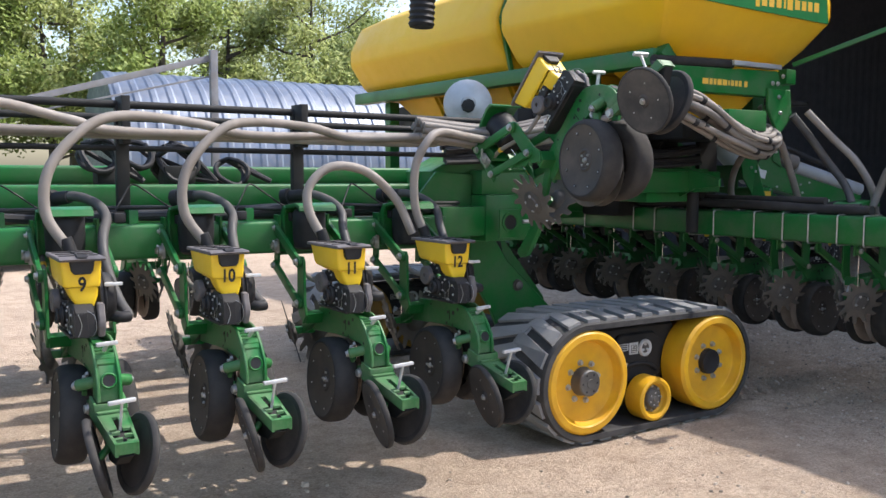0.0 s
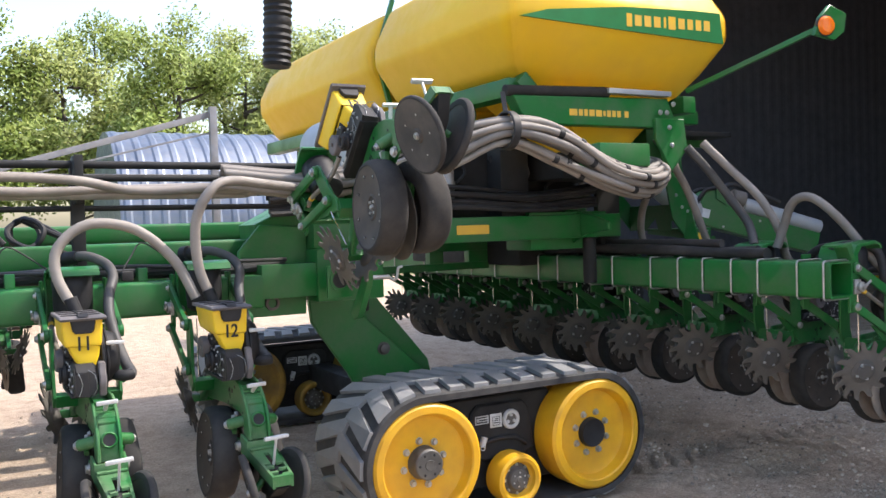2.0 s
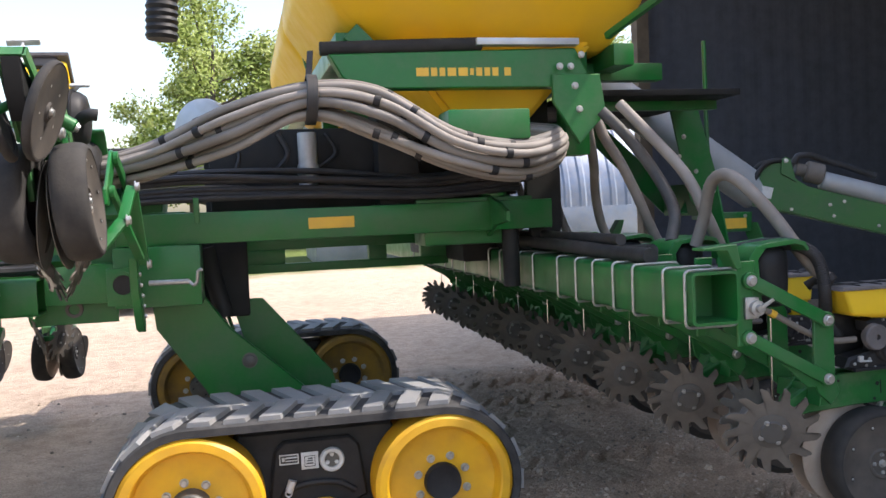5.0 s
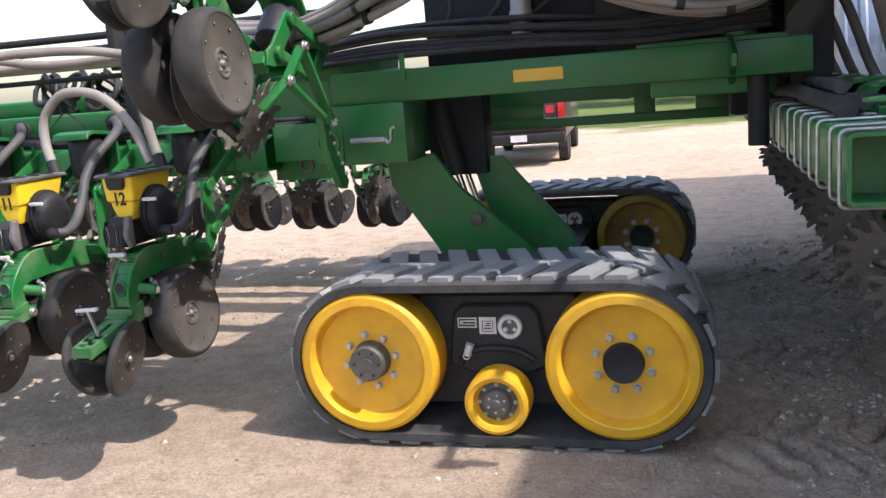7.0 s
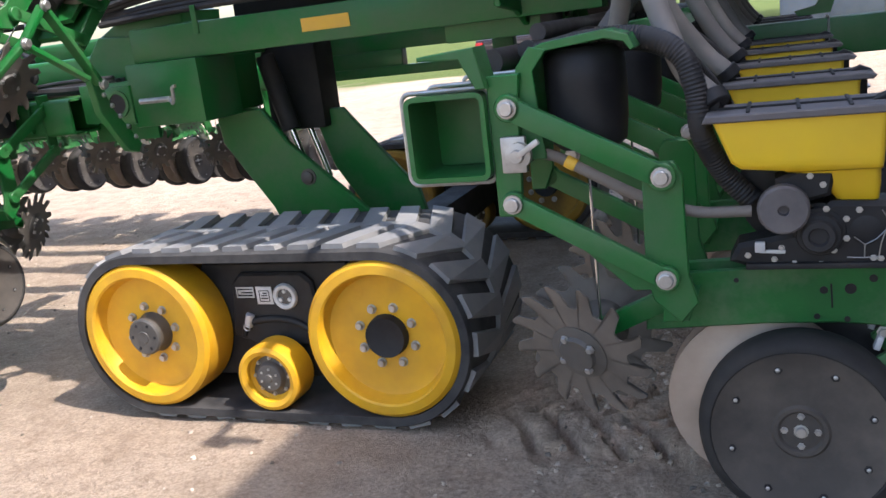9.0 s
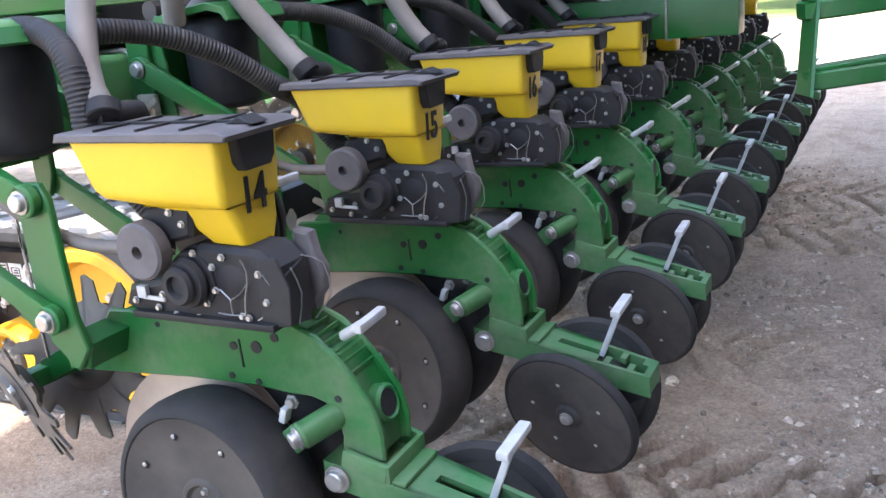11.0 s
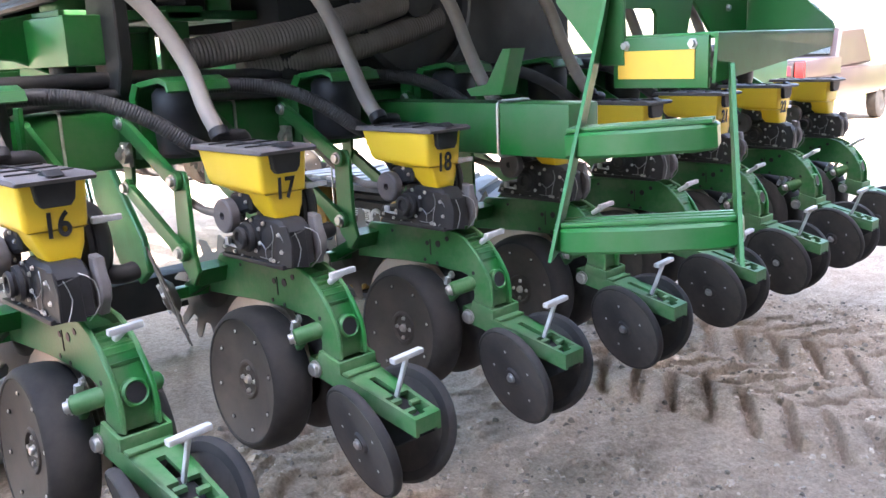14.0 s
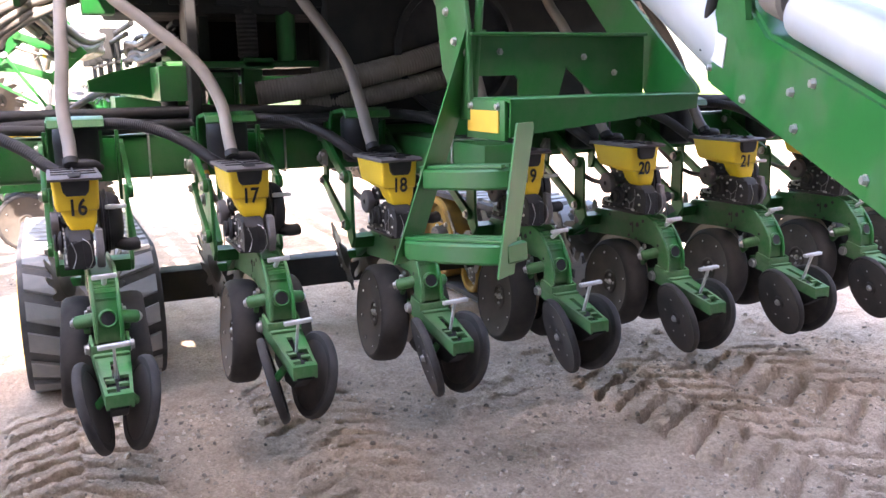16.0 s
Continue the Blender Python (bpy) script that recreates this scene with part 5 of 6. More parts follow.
    # undercarriage
    bm = BM()
    plate(bm, [(1.22, 0.13), (2.22, 0.13), (2.24, 0.40), (2.10, 0.69), (1.34, 0.69), (1.20, 0.40)], 0.362, 0.55, "y", 0.012)
    plate(bm, [(1.475, 0.34), (1.60, 0.30), (1.87, 0.30), (1.965, 0.34), (1.93, 0.60), (1.88, 0.645), (1.56, 0.645), (1.51, 0.60)], 0.33, 0.37, "y", 0.012)
    part("undercarriage", bm, BLACK, p, "black undercarriage frame")
    bm = BM()
    hose(bm, [(1.535, 0.335, 0.345), (1.56, 0.328, 0.40), (1.64, 0.325, 0.425), (1.735, 0.325, 0.43), (1.83, 0.325, 0.415), (1.90, 0.328, 0.37)], 0.016, 10)
    part("arch_rib", bm, BLACK, p)
    # rating plate: pale frame round dark ground with pale lines
    bm = BM()
    for c_, s_ in (((1.580, 0.3275, 0.5775), (0.094, 0.004, 0.006)), ((1.580, 0.3275, 0.5335), (0.094, 0.004, 0.006)), ((1.536, 0.3275, 0.5555), (0.006, 0.004, 0.038)), ((1.624, 0.3275, 0.5555), (0.006, 0.004, 0.038)), ((1.590, 0.3275, 0.563), (0.058, 0.004, 0.007)), ((1.590, 0.3275, 0.548), (0.058, 0.004, 0.005)), ((1.552, 0.3275, 0.556), (0.014, 0.004, 0.020))):
        box(bm, c_, s_, (0, 0, 0), 0)
    part("rating_plate", bm, HANDLE, p, "small rating plate with pale lines")
    bm = BM()
    box(bm, (1.681, 0.3275, 0.541), (0.084, 0.004, 0.084), (0, 0, 0), 0.001)
    st = part("sticker", bm, HANDLE, p, "square pale sticker")
    bm = BM()
    for c_, s_ in (((1.681, 0.3245, 0.564), (0.050, 0.002, 0.003)), ((1.681, 0.3245, 0.513), (0.050, 0.002, 0.003)), ((1.656, 0.3245, 0.5385), (0.003, 0.002, 0.051)), ((1.706, 0.3245, 0.5385), (0.003, 0.002, 0.051)), ((1.684, 0.3245, 0.552), (0.022, 0.002, 0.006)), ((1.681, 0.3245, 0.541), (0.030, 0.002, 0.005)), ((1.681, 0.3245, 0.528), (0.034, 0.002, 0.006))):
        box(bm, c_, s_, (0, 0, 0), 0)
    part("sticker_print", bm, BLACK, st)
    bm = BM()
    lathe(bm, (1.790, 0.33, 0.536), (0, -1, 0), [(0.036, 0.006), (0.040, 0.014), (0.055, 0.016), (0.061, 0.010), (0.062, 0)], 32)
    cap = part("tension_cap", bm, HANDLE, p, "pale metal cap ring")
    bm = BM()
    lathe(bm, (1.790, 0.33, 0.536), (0, -1, 0), [(0, 0.004), (0.037, 0.004), (0.037, 0.0), (0, 0.0)], 24)
    part("cap_recess", bm, HUB, cap)
    for k in range(3):
        a = k * 2.094 + 1.571
        bm = BM()
        lathe(bm, (1.790 + 0.026 * math.cos(a), 0.326, 0.536 + 0.026 * math.sin(a)), (0, -1, 0), [(0, 0.010), (0.009, 0.009), (0.011, 0.0)], 14)
        part("cap_lobe", bm, HANDLE, cap)
    bm = BM()
    hose(bm, [(1.572, 0.322, 0.395), (1.592, 0.320, 0.452)], 0.021, 12)
    lathe(bm, (1.570, 0.310, 0.392), (-0.1, -1, -0.2), [(0.011, 0.004), (0.015, 0.010), (0.019, 0.004)], 16)
    part("grease_cover", bm, HANDLE, p, "pale capsule-shaped cover")
    return p


near_track = track_unit(pose(-0.078, 0.100, 0), "rubber track unit with yellow wheels standing on the dirt")
far_track = copy_thing(near_track, pose(-0.16, 3.22, 0))
# browner copy for the far wheels: dirt, plus the shade they stand in
DIRTY_SHADED = material("dirty_shaded_wheel", (0.36, 0.20, 0.02), 0.7, 0, (0.24, 0.14, 0.03), 5, dust=0.6, dust_color=(0.16, 0.11, 0.06), bump=0.06)
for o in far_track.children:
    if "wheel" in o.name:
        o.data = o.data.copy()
        o.data.materials[0] = DIRTY_SHADED


# ---- hoses ----
bundle = thing("hose_bundle", "bundle of dusty beige seed hoses tied under the tank", "hose", TANK_SHIFT)
rng = random.Random(11)
for k in range(12):
    a = k * 2.4
    rr = 0.035 + 0.045 * math.sqrt(k / 12)
    oy, oz = rr * math.cos(a) * 1.1, rr * math.sin(a) * 1.25
    j = lambda s=0.03: rng.uniform(-s, s)
    sag = rng.uniform(-0.03, 0.05) + oz
    pts = [(0.15, 0.75 + oy, 2.05 + oz * 0.6), (0.62, 0.62 + oy, 2.00 + oz * 0.7), (0.95, 0.50 + oy, 2.04 + oz * 0.8), (1.35, 0.34 + oy + j(), 2.17 + oz + j()), (1.72, 0.22 + oy * 0.7, 2.29 + oz * 0.8),
           (2.05, 0.16 + oy + j(), 2.22 + oz * 1.3), (2.40, 0.10 + oy + j(), 2.04 + sag), (2.72, 0.12 + oy + j(), 1.98 + sag), (2.95, 0.20 + oy * 0.8, 2.03 + sag * 0.9), (3.02, 0.36 + oy, 2.10 + sag * 0.6), (2.85, 0.50 + oy, 2.15 + sag * 0.4)]
    bm = BM()
    hose(bm, pts, rng.uniform(0.020, 0.026), 10)
    sh = part("seed_hose", bm, HOSE, bundle)
    path = smooth_path(pts, 0.03)
    for q in (0.32, 0.62, 0.78):
        n0 = int(len(path) * (q + rng.uniform(-0.05, 0.05)))
        bm = BM()
        cyl(bm, path[n0], path[n0 + 1] , 0.0275, 10, 0.001)
        part("hose_tie", bm, BLACK, sh)
for x, y, z, r in ((1.73, 0.22, 2.30, 0.12),):
    bm = BM()
    lathe(bm, (x - 0.02, y, z), (1, 0, -0.05), [(r - 0.012, 0), (r, 0.004), (r, 0.05), (r - 0.012, 0.054)], 20)
    bar(bm, (x, y, z + 0.10), (x + 0.02, y + 0.06, z + 0.24), 0.03, 0.012)
    part("tie_strap", bm, HOSE_DK, bundle, "dark tie strap")
cables = thing("cable_loom", "black cables and hydraulic lines along the main beam", "cable", FRAME_SHIFT)
for k in range(7):
    bm = BM()
    oy, oz = rng.uniform(-0.05, 0.08), 0.03 * k * 0.8
    hose(bm, [(0.5, 0.98 + oy, 1.84 + oz * 0.7), (1.1, 0.93 + oy, 1.86 + oz), (1.8, 0.92 + oy, 1.84 + oz + rng.uniform(-0.02, 0.02)), (2.4, 0.90 + oy, 1.83 + oz * 0.8), (3.0, 0.95 + oy, 1.86 + oz)], 0.017 if k != 3 else 0.006, 8)
    part("cable", bm, HOSE_DK if k != 3 else HOSE, cables)

for i in range(6, 13):
    x = row_x(i) + 0.04
    hz = thing("seed_hose", "dusty grey seed hose looping down to the hopper lid", "hose", WING_SHIFT, group="seed hoses")
    jx = rng.uniform(-0.03, 0.03)
    bm = BM()
    if i == 12:
        pts = [(x + 0.02, 0.36, 1.44), (x - 0.04, 0.38, 1.62), (x - 0.05, 0.36, 1.85), (x + 0.02, 0.34, 2.00), (x + 0.14, 0.38, 2.06), (x + 0.45, 0.5, 2.04), (x + 0.8, 0.6, 2.02)]
    elif i == 11:
        pts = [(x + 0.02, 0.36, 1.44), (x - 0.05, 0.40, 1.6), (x - 0.04, 0.42, 1.74), (x + 0.10, 0.42, 1.85), (x + 0.32, 0.42, 1.82), (x + 0.50, 0.40, 1.66), (x + 0.60, 0.38, 1.46)]
    else:
        pts = [(x + 0.02, 0.36, 1.44), (x - 0.06 + jx, 0.38, 1.62), (x - 0.03 + jx, 0.40, 1.84), (x + 0.14, 0.46, 2.04), (x + 0.36, 0.55, 2.12 + jx), (x + 0.75, 0.68, 2.08), (x + 1.1, 0.78, 2.03)] + ([(0.0 - 0.03 * (i - 6), 0.82, 2.01 + 0.012 * (i - 6))] if i < 10 else []) + [(0.40, 0.74, 2.02 + 0.01 * (i - 6))]
    hose(bm, pts, 0.026, 12)
    ht = part("hose_tube", bm, HOSE, hz)
    bm = BM()
    cyl(bm, (x + 0.025, 0.355, 1.425), (x + 0.0, 0.365, 1.50), 0.032, 14)
    part("hose_boot", bm, BLACK, ht, "black rubber boot")
    bm = BM()
    hose(bm, [(x + 0.205, 0.075, 1.148), (x + 0.225, 0.13, 1.15), (x + 0.215, 0.22, 1.19), (x + 0.195, 0.31, 1.28), (x + 0.18, 0.39, 1.40), (x + 0.195, 0.48, 1.50), (x + 0.23, 0.57, 1.58), (x + 0.22, 0.67, 1.64), (x + 0.16, 0.75, 1.68), (x + 0.11, 0.80, 1.69), (x + 0.07, 0.84, 1.68)], 0.025, 12, 0.0015)
    part("vacuum_hose", bm, VAC_HOSE, hz, "dark grey vacuum hose")
    bm = BM()
    lathe(bm, (x + 0.07, 0.85, 1.68), (-0.5, 0.7, -0.1), [(0, -0.05), (0.032, -0.05), (0.036, -0.02), (0.036, 0.05), (0.05, 0.055), (0.05, 0.10), (0, 0.10)], 18)
    part("vacuum_elbow", bm, BLACK, hz, "black hose elbow")
    bm = BM()
    hose(bm, [(x - 0.36, 0.72, 1.60), (x - 0.30, 0.78, 1.68), (x - 0.24, 0.82, 1.75), (x - 0.15, 0.82, 1.70), (x - 0.06, 0.78, 1.63), (x + 0.04, 0.72, 1.58)], 0.005, 6)
    part("sensor_wire", bm, BLACK, hz, "thin black wire loop")
    bm = BM()
    box(bm, (x + 0.02, 0.69, 1.56), (0.14, 0.05, 0.05), (0, 0, 0), 0.01)
    part("wire_connector", bm, BLACK, hz)
    bm = BM()
    box(bm, (x - 0.34, 0.70, 1.575), (0.06, 0.06, 0.05), (0, 0, 0), 0.01)
    part("wire_connector", bm, BLACK, hz)
for i in range(14, 23):
    y = row_y(i) - 0.065
    hz = thing("seed_hose", "pale grey seed hose dropping to the hopper lid", "hose", group="seed hoses")
    bm = BM()
    lean = {16: 0.03, 17: -0.45, 18: -0.22}.get(i, -0.14)
    if i == 14:
        drop_pts = [(TUBE_X + 0.43, y + 0.01, 1.39), (TUBE_X + 0.36, y + 0.05, 1.47), (TUBE_X + 0.27, y + 0.17, 1.68), (TUBE_X + 0.20, y + 0.29, 1.82), (TUBE_X + 0.17, y + 0.38, 1.85), (TUBE_X + 0.16, y + 0.46, 1.80), (TUBE_X + 0.16, y + 0.52, 1.66), (TUBE_X + 0.13, y + 0.55, 1.53)]
    elif i == 15:
        drop_pts = [(TUBE_X + 0.43, y, 1.39), (TUBE_X + 0.35, y, 1.47), (TUBE_X + 0.25, y - 0.03, 1.64), (TUBE_X + 0.20, y + 0.08, 1.86), (TUBE_X + 0.12, y + 0.24, 2.05), (TUBE_X, y + 0.38, 2.25)]
    else:
        drop_pts = [(TUBE_X + 0.43, y, 1.39), (TUBE_X + 0.36, y, 1.47), (TUBE_X + 0.28, y - 0.01, 1.62), (TUBE_X + 0.21, y + lean * 0.22, 1.80), (TUBE_X + 0.13, y + lean * 0.62, 1.97), (TUBE_X + 0.05, y + lean * 0.95, 2.10), (TUBE_X, y + lean * 1.1, 2.22), (TUBE_X - 0.06, y + lean * 1.2, 2.32)]
    hose(bm, drop_pts, 0.028, 12)
    ht = part("hose_tube", bm, HOSE, hz)
    bm = BM()
    e0, e1 = Vector(drop_pts[0]), Vector(drop_pts[2])
    cyl(bm, e0 + (e1 - e0).normalized() * -0.01, e0 + (e1 - e0).normalized() * 0.022, 0.0325, 16)
    hose(bm, [e0 + Vector((-0.01, -0.01, -0.004)), e0 + Vector((0.0, 0.04, -0.004)), e0 + Vector((-0.005, 0.085, -0.008)), e0 + Vector((-0.03, 0.11, -0.03))], 0.021, 12)
    part("hose_boot", bm, BLACK, ht, "black rubber boot")
    bm = BM()
    vac = [(TUBE_X + 0.50, y + 0.06, 1.15), (TUBE_X + 0.44, y + 0.05, 1.22), (TUBE_X + 0.40, y + 0.0, 1.32)]
    if i == 14:
        vac += [(TUBE_X + 0.39, y + 0.0, 1.42), (TUBE_X + 0.36, y + 0.01, 1.50), (TUBE_X + 0.28, y + 0.03, 1.545), (TUBE_X + 0.15, y + 0.05, 1.55), (TUBE_X + 0.02, y + 0.08, 1.53)]
    else:
        vac += [(TUBE_X + 0.38, y - 0.08, 1.37), (TUBE_X + 0.33, y - 0.18, 1.45), (TUBE_X + 0.27, y - 0.30, 1.51), (TUBE_X + 0.20, y - 0.43, 1.535), (TUBE_X + 0.13, y - 0.54, 1.53), (TUBE_X + 0.06, y - 0.59, 1.50)]
    hose(bm, vac, 0.025, 12, 0.002, rib_step=0.009)
    part("vacuum_hose", bm, HOSE_DK, hz, "black ribbed vacuum hose")

# cables, coiled lines and valve clutter on the folded wing
wing_loom = thing("wing_cables", "black cables and coiled hydraulic lines along the folded wing", "cable", WING_SHIFT)
for k, (y_, z_, r_) in enumerate(((0.93, 1.575, 0.026), (0.98, 1.60, 0.020), (1.02, 1.565, 0.022), (0.90, 1.615, 0.012), (1.06, 1.60, 0.016))):
    bm = BM()
    hose(bm, [(-4.5 + 0.32 * j, y_ + rng.uniform(-0.015, 0.015), z_ + rng.uniform(-0.015, 0.012)) for j in range(17)], r_, 8, step=0.06)
    part("cable", bm, HOSE_DK, wing_loom)
for cx_, cz_, rr_, n_ in ((-1.58, 1.92, 0.10, 3), (-1.36, 1.93, 0.09, 2), (-1.12, 1.88, 0.12, 4), (-3.0, 1.90, 0.11, 3), (-0.75, 1.82, 0.09, 2)):
    for q in range(n_):
        bm = BM()
        oy, tl = rng.uniform(-0.06, 0.06), rng.uniform(-0.4, 0.4)
        hose(bm, [(cx_ + rr_ * rng.uniform(0.85, 1.1) * math.cos(j * 0.7 + q), 1.55 + oy + 0.08 * math.sin(j * 0.7 + tl), cz_ + rr_ * rng.uniform(0.8, 1.05) * math.sin(j * 0.7 + q)) for j in range(11)] + [(cx_ + 0.25, 1.5, 1.76)], 0.017, 8)
        part("coil", bm, BLACK, wing_loom, "coiled black line")
bm = BM()
box(bm, (-1.12, 1.52, 1.80), (0.20, 0.16, 0.12), (0, 0, 0), 0.02)
part("valve_block", bm, DARKFRAME, wing_loom)
bm = BM()
box(bm, (-1.55, 1.55, 1.79), (0.12, 0.14, 0.10), (0, 0, 0), 0.02)
part("valve_block", bm, DARKFRAME, wing_loom)

# hoses lying on the toolbar and dropping from the tank
loom = thing("toolbar_hoses", "black and grey hoses lying along the centre toolbar", "hose", BAR_SHIFT)
for k, (x, z, r) in enumerate(((3.12, 1.512, 0.036), (3.19, 1.507, 0.030), (3.245, 1.50, 0.024), (3.16, 1.55, 0.028))):
    bm = BM()
    hose(bm, [(x + rng.uniform(-0.02, 0.02), -0.50 + 0.13 * k + 0.42 * j, z + rng.uniform(0, 0.03)) for j in range(14)], r, 12)
    part("toolbar_hose", bm, HOSE_DK, loom)
for pts, r in (([(3.24, 0.26, 2.23), (3.36, 0.20, 2.08), (3.46, 0.10, 1.88), (3.47, -0.05, 1.70), (3.38, -0.18, 1.55)], 0.03),):
    bm = BM()
    hose(bm, pts, r, 12)
    part("drop_tube", bm, VAC_HOSE, loom)

# fan housing and its ducts behind the toolbar
fan = thing("vacuum_fan", "black vacuum fan housing with grey ribbed ducts", "fan")
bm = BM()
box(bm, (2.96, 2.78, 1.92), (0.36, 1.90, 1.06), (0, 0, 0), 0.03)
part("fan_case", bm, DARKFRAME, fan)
bm = BM()
lathe(bm, (3.145, 2.55, 1.86), (1, 0, 0), [(0.36, 0), (0.36, 0.03), (0.33, 0.04), (0.32, 0.01), (0.10, 0.0), (0.09, 0.05), (0, 0.05)], 40)
part("fan_ring", bm, BLACK, fan)
for z, y0_, r in ((1.645, 1.47, 0.060), (1.575, 1.70, 0.055)):
    bm = BM()
    hose(bm, [(3.05, y0_, z), (3.12, y0_ + 0.35, z + 0.05), (3.16, y0_ + 0.70, z + 0.12), (3.15, y0_ + 1.0, z + 0.2)], r, 18, 0.004, rib_step=0.016)
    part("duct", bm, DUCT, fan, "grey ribbed duct")
bm = BM()
hose(bm, [(3.0, 1.45, 1.83), (3.0, 1.45, 2.1), (3.0, 1.47, 2.5)], 0.05, 16, 0.005, rib_step=0.022)
part("duct", bm, HOSE_DK, fan)
bm = BM()
cyl(bm, (3.0, 1.65, 1.81), (3.0, 1.65, 2.6), 0.05)
part("fan_post", bm, GREEN, fan)

# round blower behind the wing joint
blower = thing("blower", "pale round blower cover on a dark stand", "fan", FRAME_SHIFT)
bm = BM()
lathe(bm, (1.17, 1.66, 2.32), (-0.5, -0.86, 0.05), [(0, 0.02), (0.05, 0.025), (0.06, 0.01), (0.17, 0.0), (0.19, -0.01), (0.195, -0.04), (0.18, -0.12), (0, -0.12)], 40)
part("cover", bm, GALV, blower, "pale round cover")
bm = BM()
lathe(bm, (1.15, 1.63, 2.30), (-0.5, -0.86, 0.05), [(0.055, 0), (0.05, 0.04), (0, 0.05)], 8)
box(bm, (1.24, 1.78, 2.0), (0.12, 0.12, 0.45))
part("stand", bm, DARKFRAME, blower)

# drop hose hanging from the tank
drop = thing("drop_hose", "black corrugated drop hose hanging beside the tank", "hose", TANK_SHIFT)
bm = BM()
hose(bm, [(0.94, 2.03, 2.94), (0.96, 2.03, 3.3), (1.0, 2.04, 3.9), (1.2, 2.06, 4.3), (1.7, 2.1, 4.4), (2.2, 2.12, 4.1), (2.4, 2.12, 3.55)], 0.095, 24, 0.012, rib_step=0.05)
part("hose_tube", bm, BLACK, drop)

# warning lamp on its arm
lamp = thing("warning_lamp", "orange warning lamp on a green arm at the tank's corner", "lamp", TANK_SHIFT)
bm = BM()
bar(bm, (3.30, 0.30, 2.62), (3.60, -0.52, 2.90), 0.035, 0.035)
plate(bm, [(3.55, 2.86), (3.74, 2.84), (3.84, 2.90), (3.86, 3.02), (3.70, 3.06), (3.60, 2.97)], -0.55, -0.52, "y", 0.004)
part("lamp_arm", bm, GREEN, lamp)
AMBER = material("amber_lens", (0.95, 0.22, 0.01), 0.2, 0, (0.9, 0.18, 0.01), 30)
bm = BM()
lathe(bm, (3.64, -0.555, 2.92), (-0.25, -0.95, 0), [(0.06, 0), (0.058, 0.02), (0.045, 0.035), (0, 0.04)], 28)
lens = part("amber_lens", bm, AMBER, lamp, "orange lens")
bm = BM()
lathe(bm, (3.64, -0.553, 2.92), (-0.25, -0.95, 0), [(0.066, -0.01), (0.068, 0.01), (0.061, 0.012)], 28)
part("lens_ring", bm, BLACK, lens)

# ---- ladder and service platform ----
ladder = thing("platform_ladder", "green steel ladder with slatted steps and service tray", "ladder")
bm = BM()
box(bm, (3.82, 2.20, 1.34), (1.06, 0.17, 0.185), (0, 0, 0), 0.01)
part("support_bar", bm, GREEN, ladder)
bm = BM()
u_bolt(bm, (4.04, 2.20, 1.34), (1, 0, 0), 0.17, 0.185, 0.006)
part("u_bolt", bm, STEEL, ladder)
bm = BM()
plate(bm, [(3.90, 1.455), (4.05, 1.46), (4.10, 1.62), (4.06, 1.62), (3.98, 1.50), (3.88, 1.48)], 2.12, 2.2, "y")
part("bar_bracket", bm, GREEN, ladder)
for pa, pb in (((4.68, 1.60, 1.10), (5.13, 1.79, 1.14)), ((4.66, 1.68, 1.35), (5.03, 1.84, 1.375))):
    pa, pb = Vector(pa), Vector(pb)
    wd = (pb - pa).length
    xa = (pb - pa).normalized()
    ya = Vector((0, 0, 1)).cross(xa).normalized()
    m = Matrix((xa, ya, xa.cross(ya))).transposed().to_4x4()
    m.translation = pa
    bm = BM()
    pts = [(0, 0.02), (0.05, -0.015), (wd * 0.5, -0.035), (wd - 0.05, -0.015), (wd, 0.02), (wd, 0.12), (0, 0.12)]
    plate(bm, pts, -0.035, 0.035, "z", 0.008)
    st = part("step", bm, GREEN, ladder)
    st.matrix_basis = m
    for k in range(3):
        bm = BM()
        box(bm, (wd / 2, 0.015 + 0.04 * k, 0.042), (wd - 0.02, 0.02, 0.012), (0, 0, 0), 0.003)
        part("slat", bm, GREEN, st)
bm = BM()
v = [(4.70, 1.57, 1.05), (4.64, 1.68, 1.05), (4.66, 1.97, 1.88), (4.715, 1.86, 1.88)]
a = [bm.verts.new(p) for p in v]
b = [bm.verts.new((p[0] - 0.012, p[1], p[2])) for p in v]
bm.faces.new(a)
bm.faces.new(list(reversed(b)))
for k in range(4):
    bm.faces.new((a[k], b[k], b[(k + 1) % 4], a[(k + 1) % 4]))
part("stile", bm, GREEN, ladder)
bm = BM()
v = [(5.15, 1.75, 1.07), (5.09, 1.84, 1.07), (4.98, 1.98, 1.56), (5.04, 1.88, 1.56)]
a = [bm.verts.new(p) for p in v]
b = [bm.verts.new((p[0] + 0.012, p[1], p[2])) for p in v]
bm.faces.new(a)
bm.faces.new(list(reversed(b)))
for k in range(4):
    bm.faces.new((a[k], b[k], b[(k + 1) % 4], a[(k + 1) % 4]))
part("stile", bm, GREEN, ladder)
bm = BM()
box(bm, (4.84, 1.875, 1.565), (0.29, 0.014, 0.135))
part("decal_plate", bm, GREEN, ladder)
bm = BM()
box(bm, (4.83, 1.866, 1.56), (0.235, 0.004, 0.075), (0, 0, 0), 0)
part("decal", bm, DECAL, ladder, "plain yellow decal")
bm = BM()
plate(bm, [(4.70, 1.88), (5.005, 1.88), (4.975, 2.69), (4.70, 2.66)], 1.625, 1.64, "z")
part("tray_floor", bm, GREEN, ladder)
bm = BM()
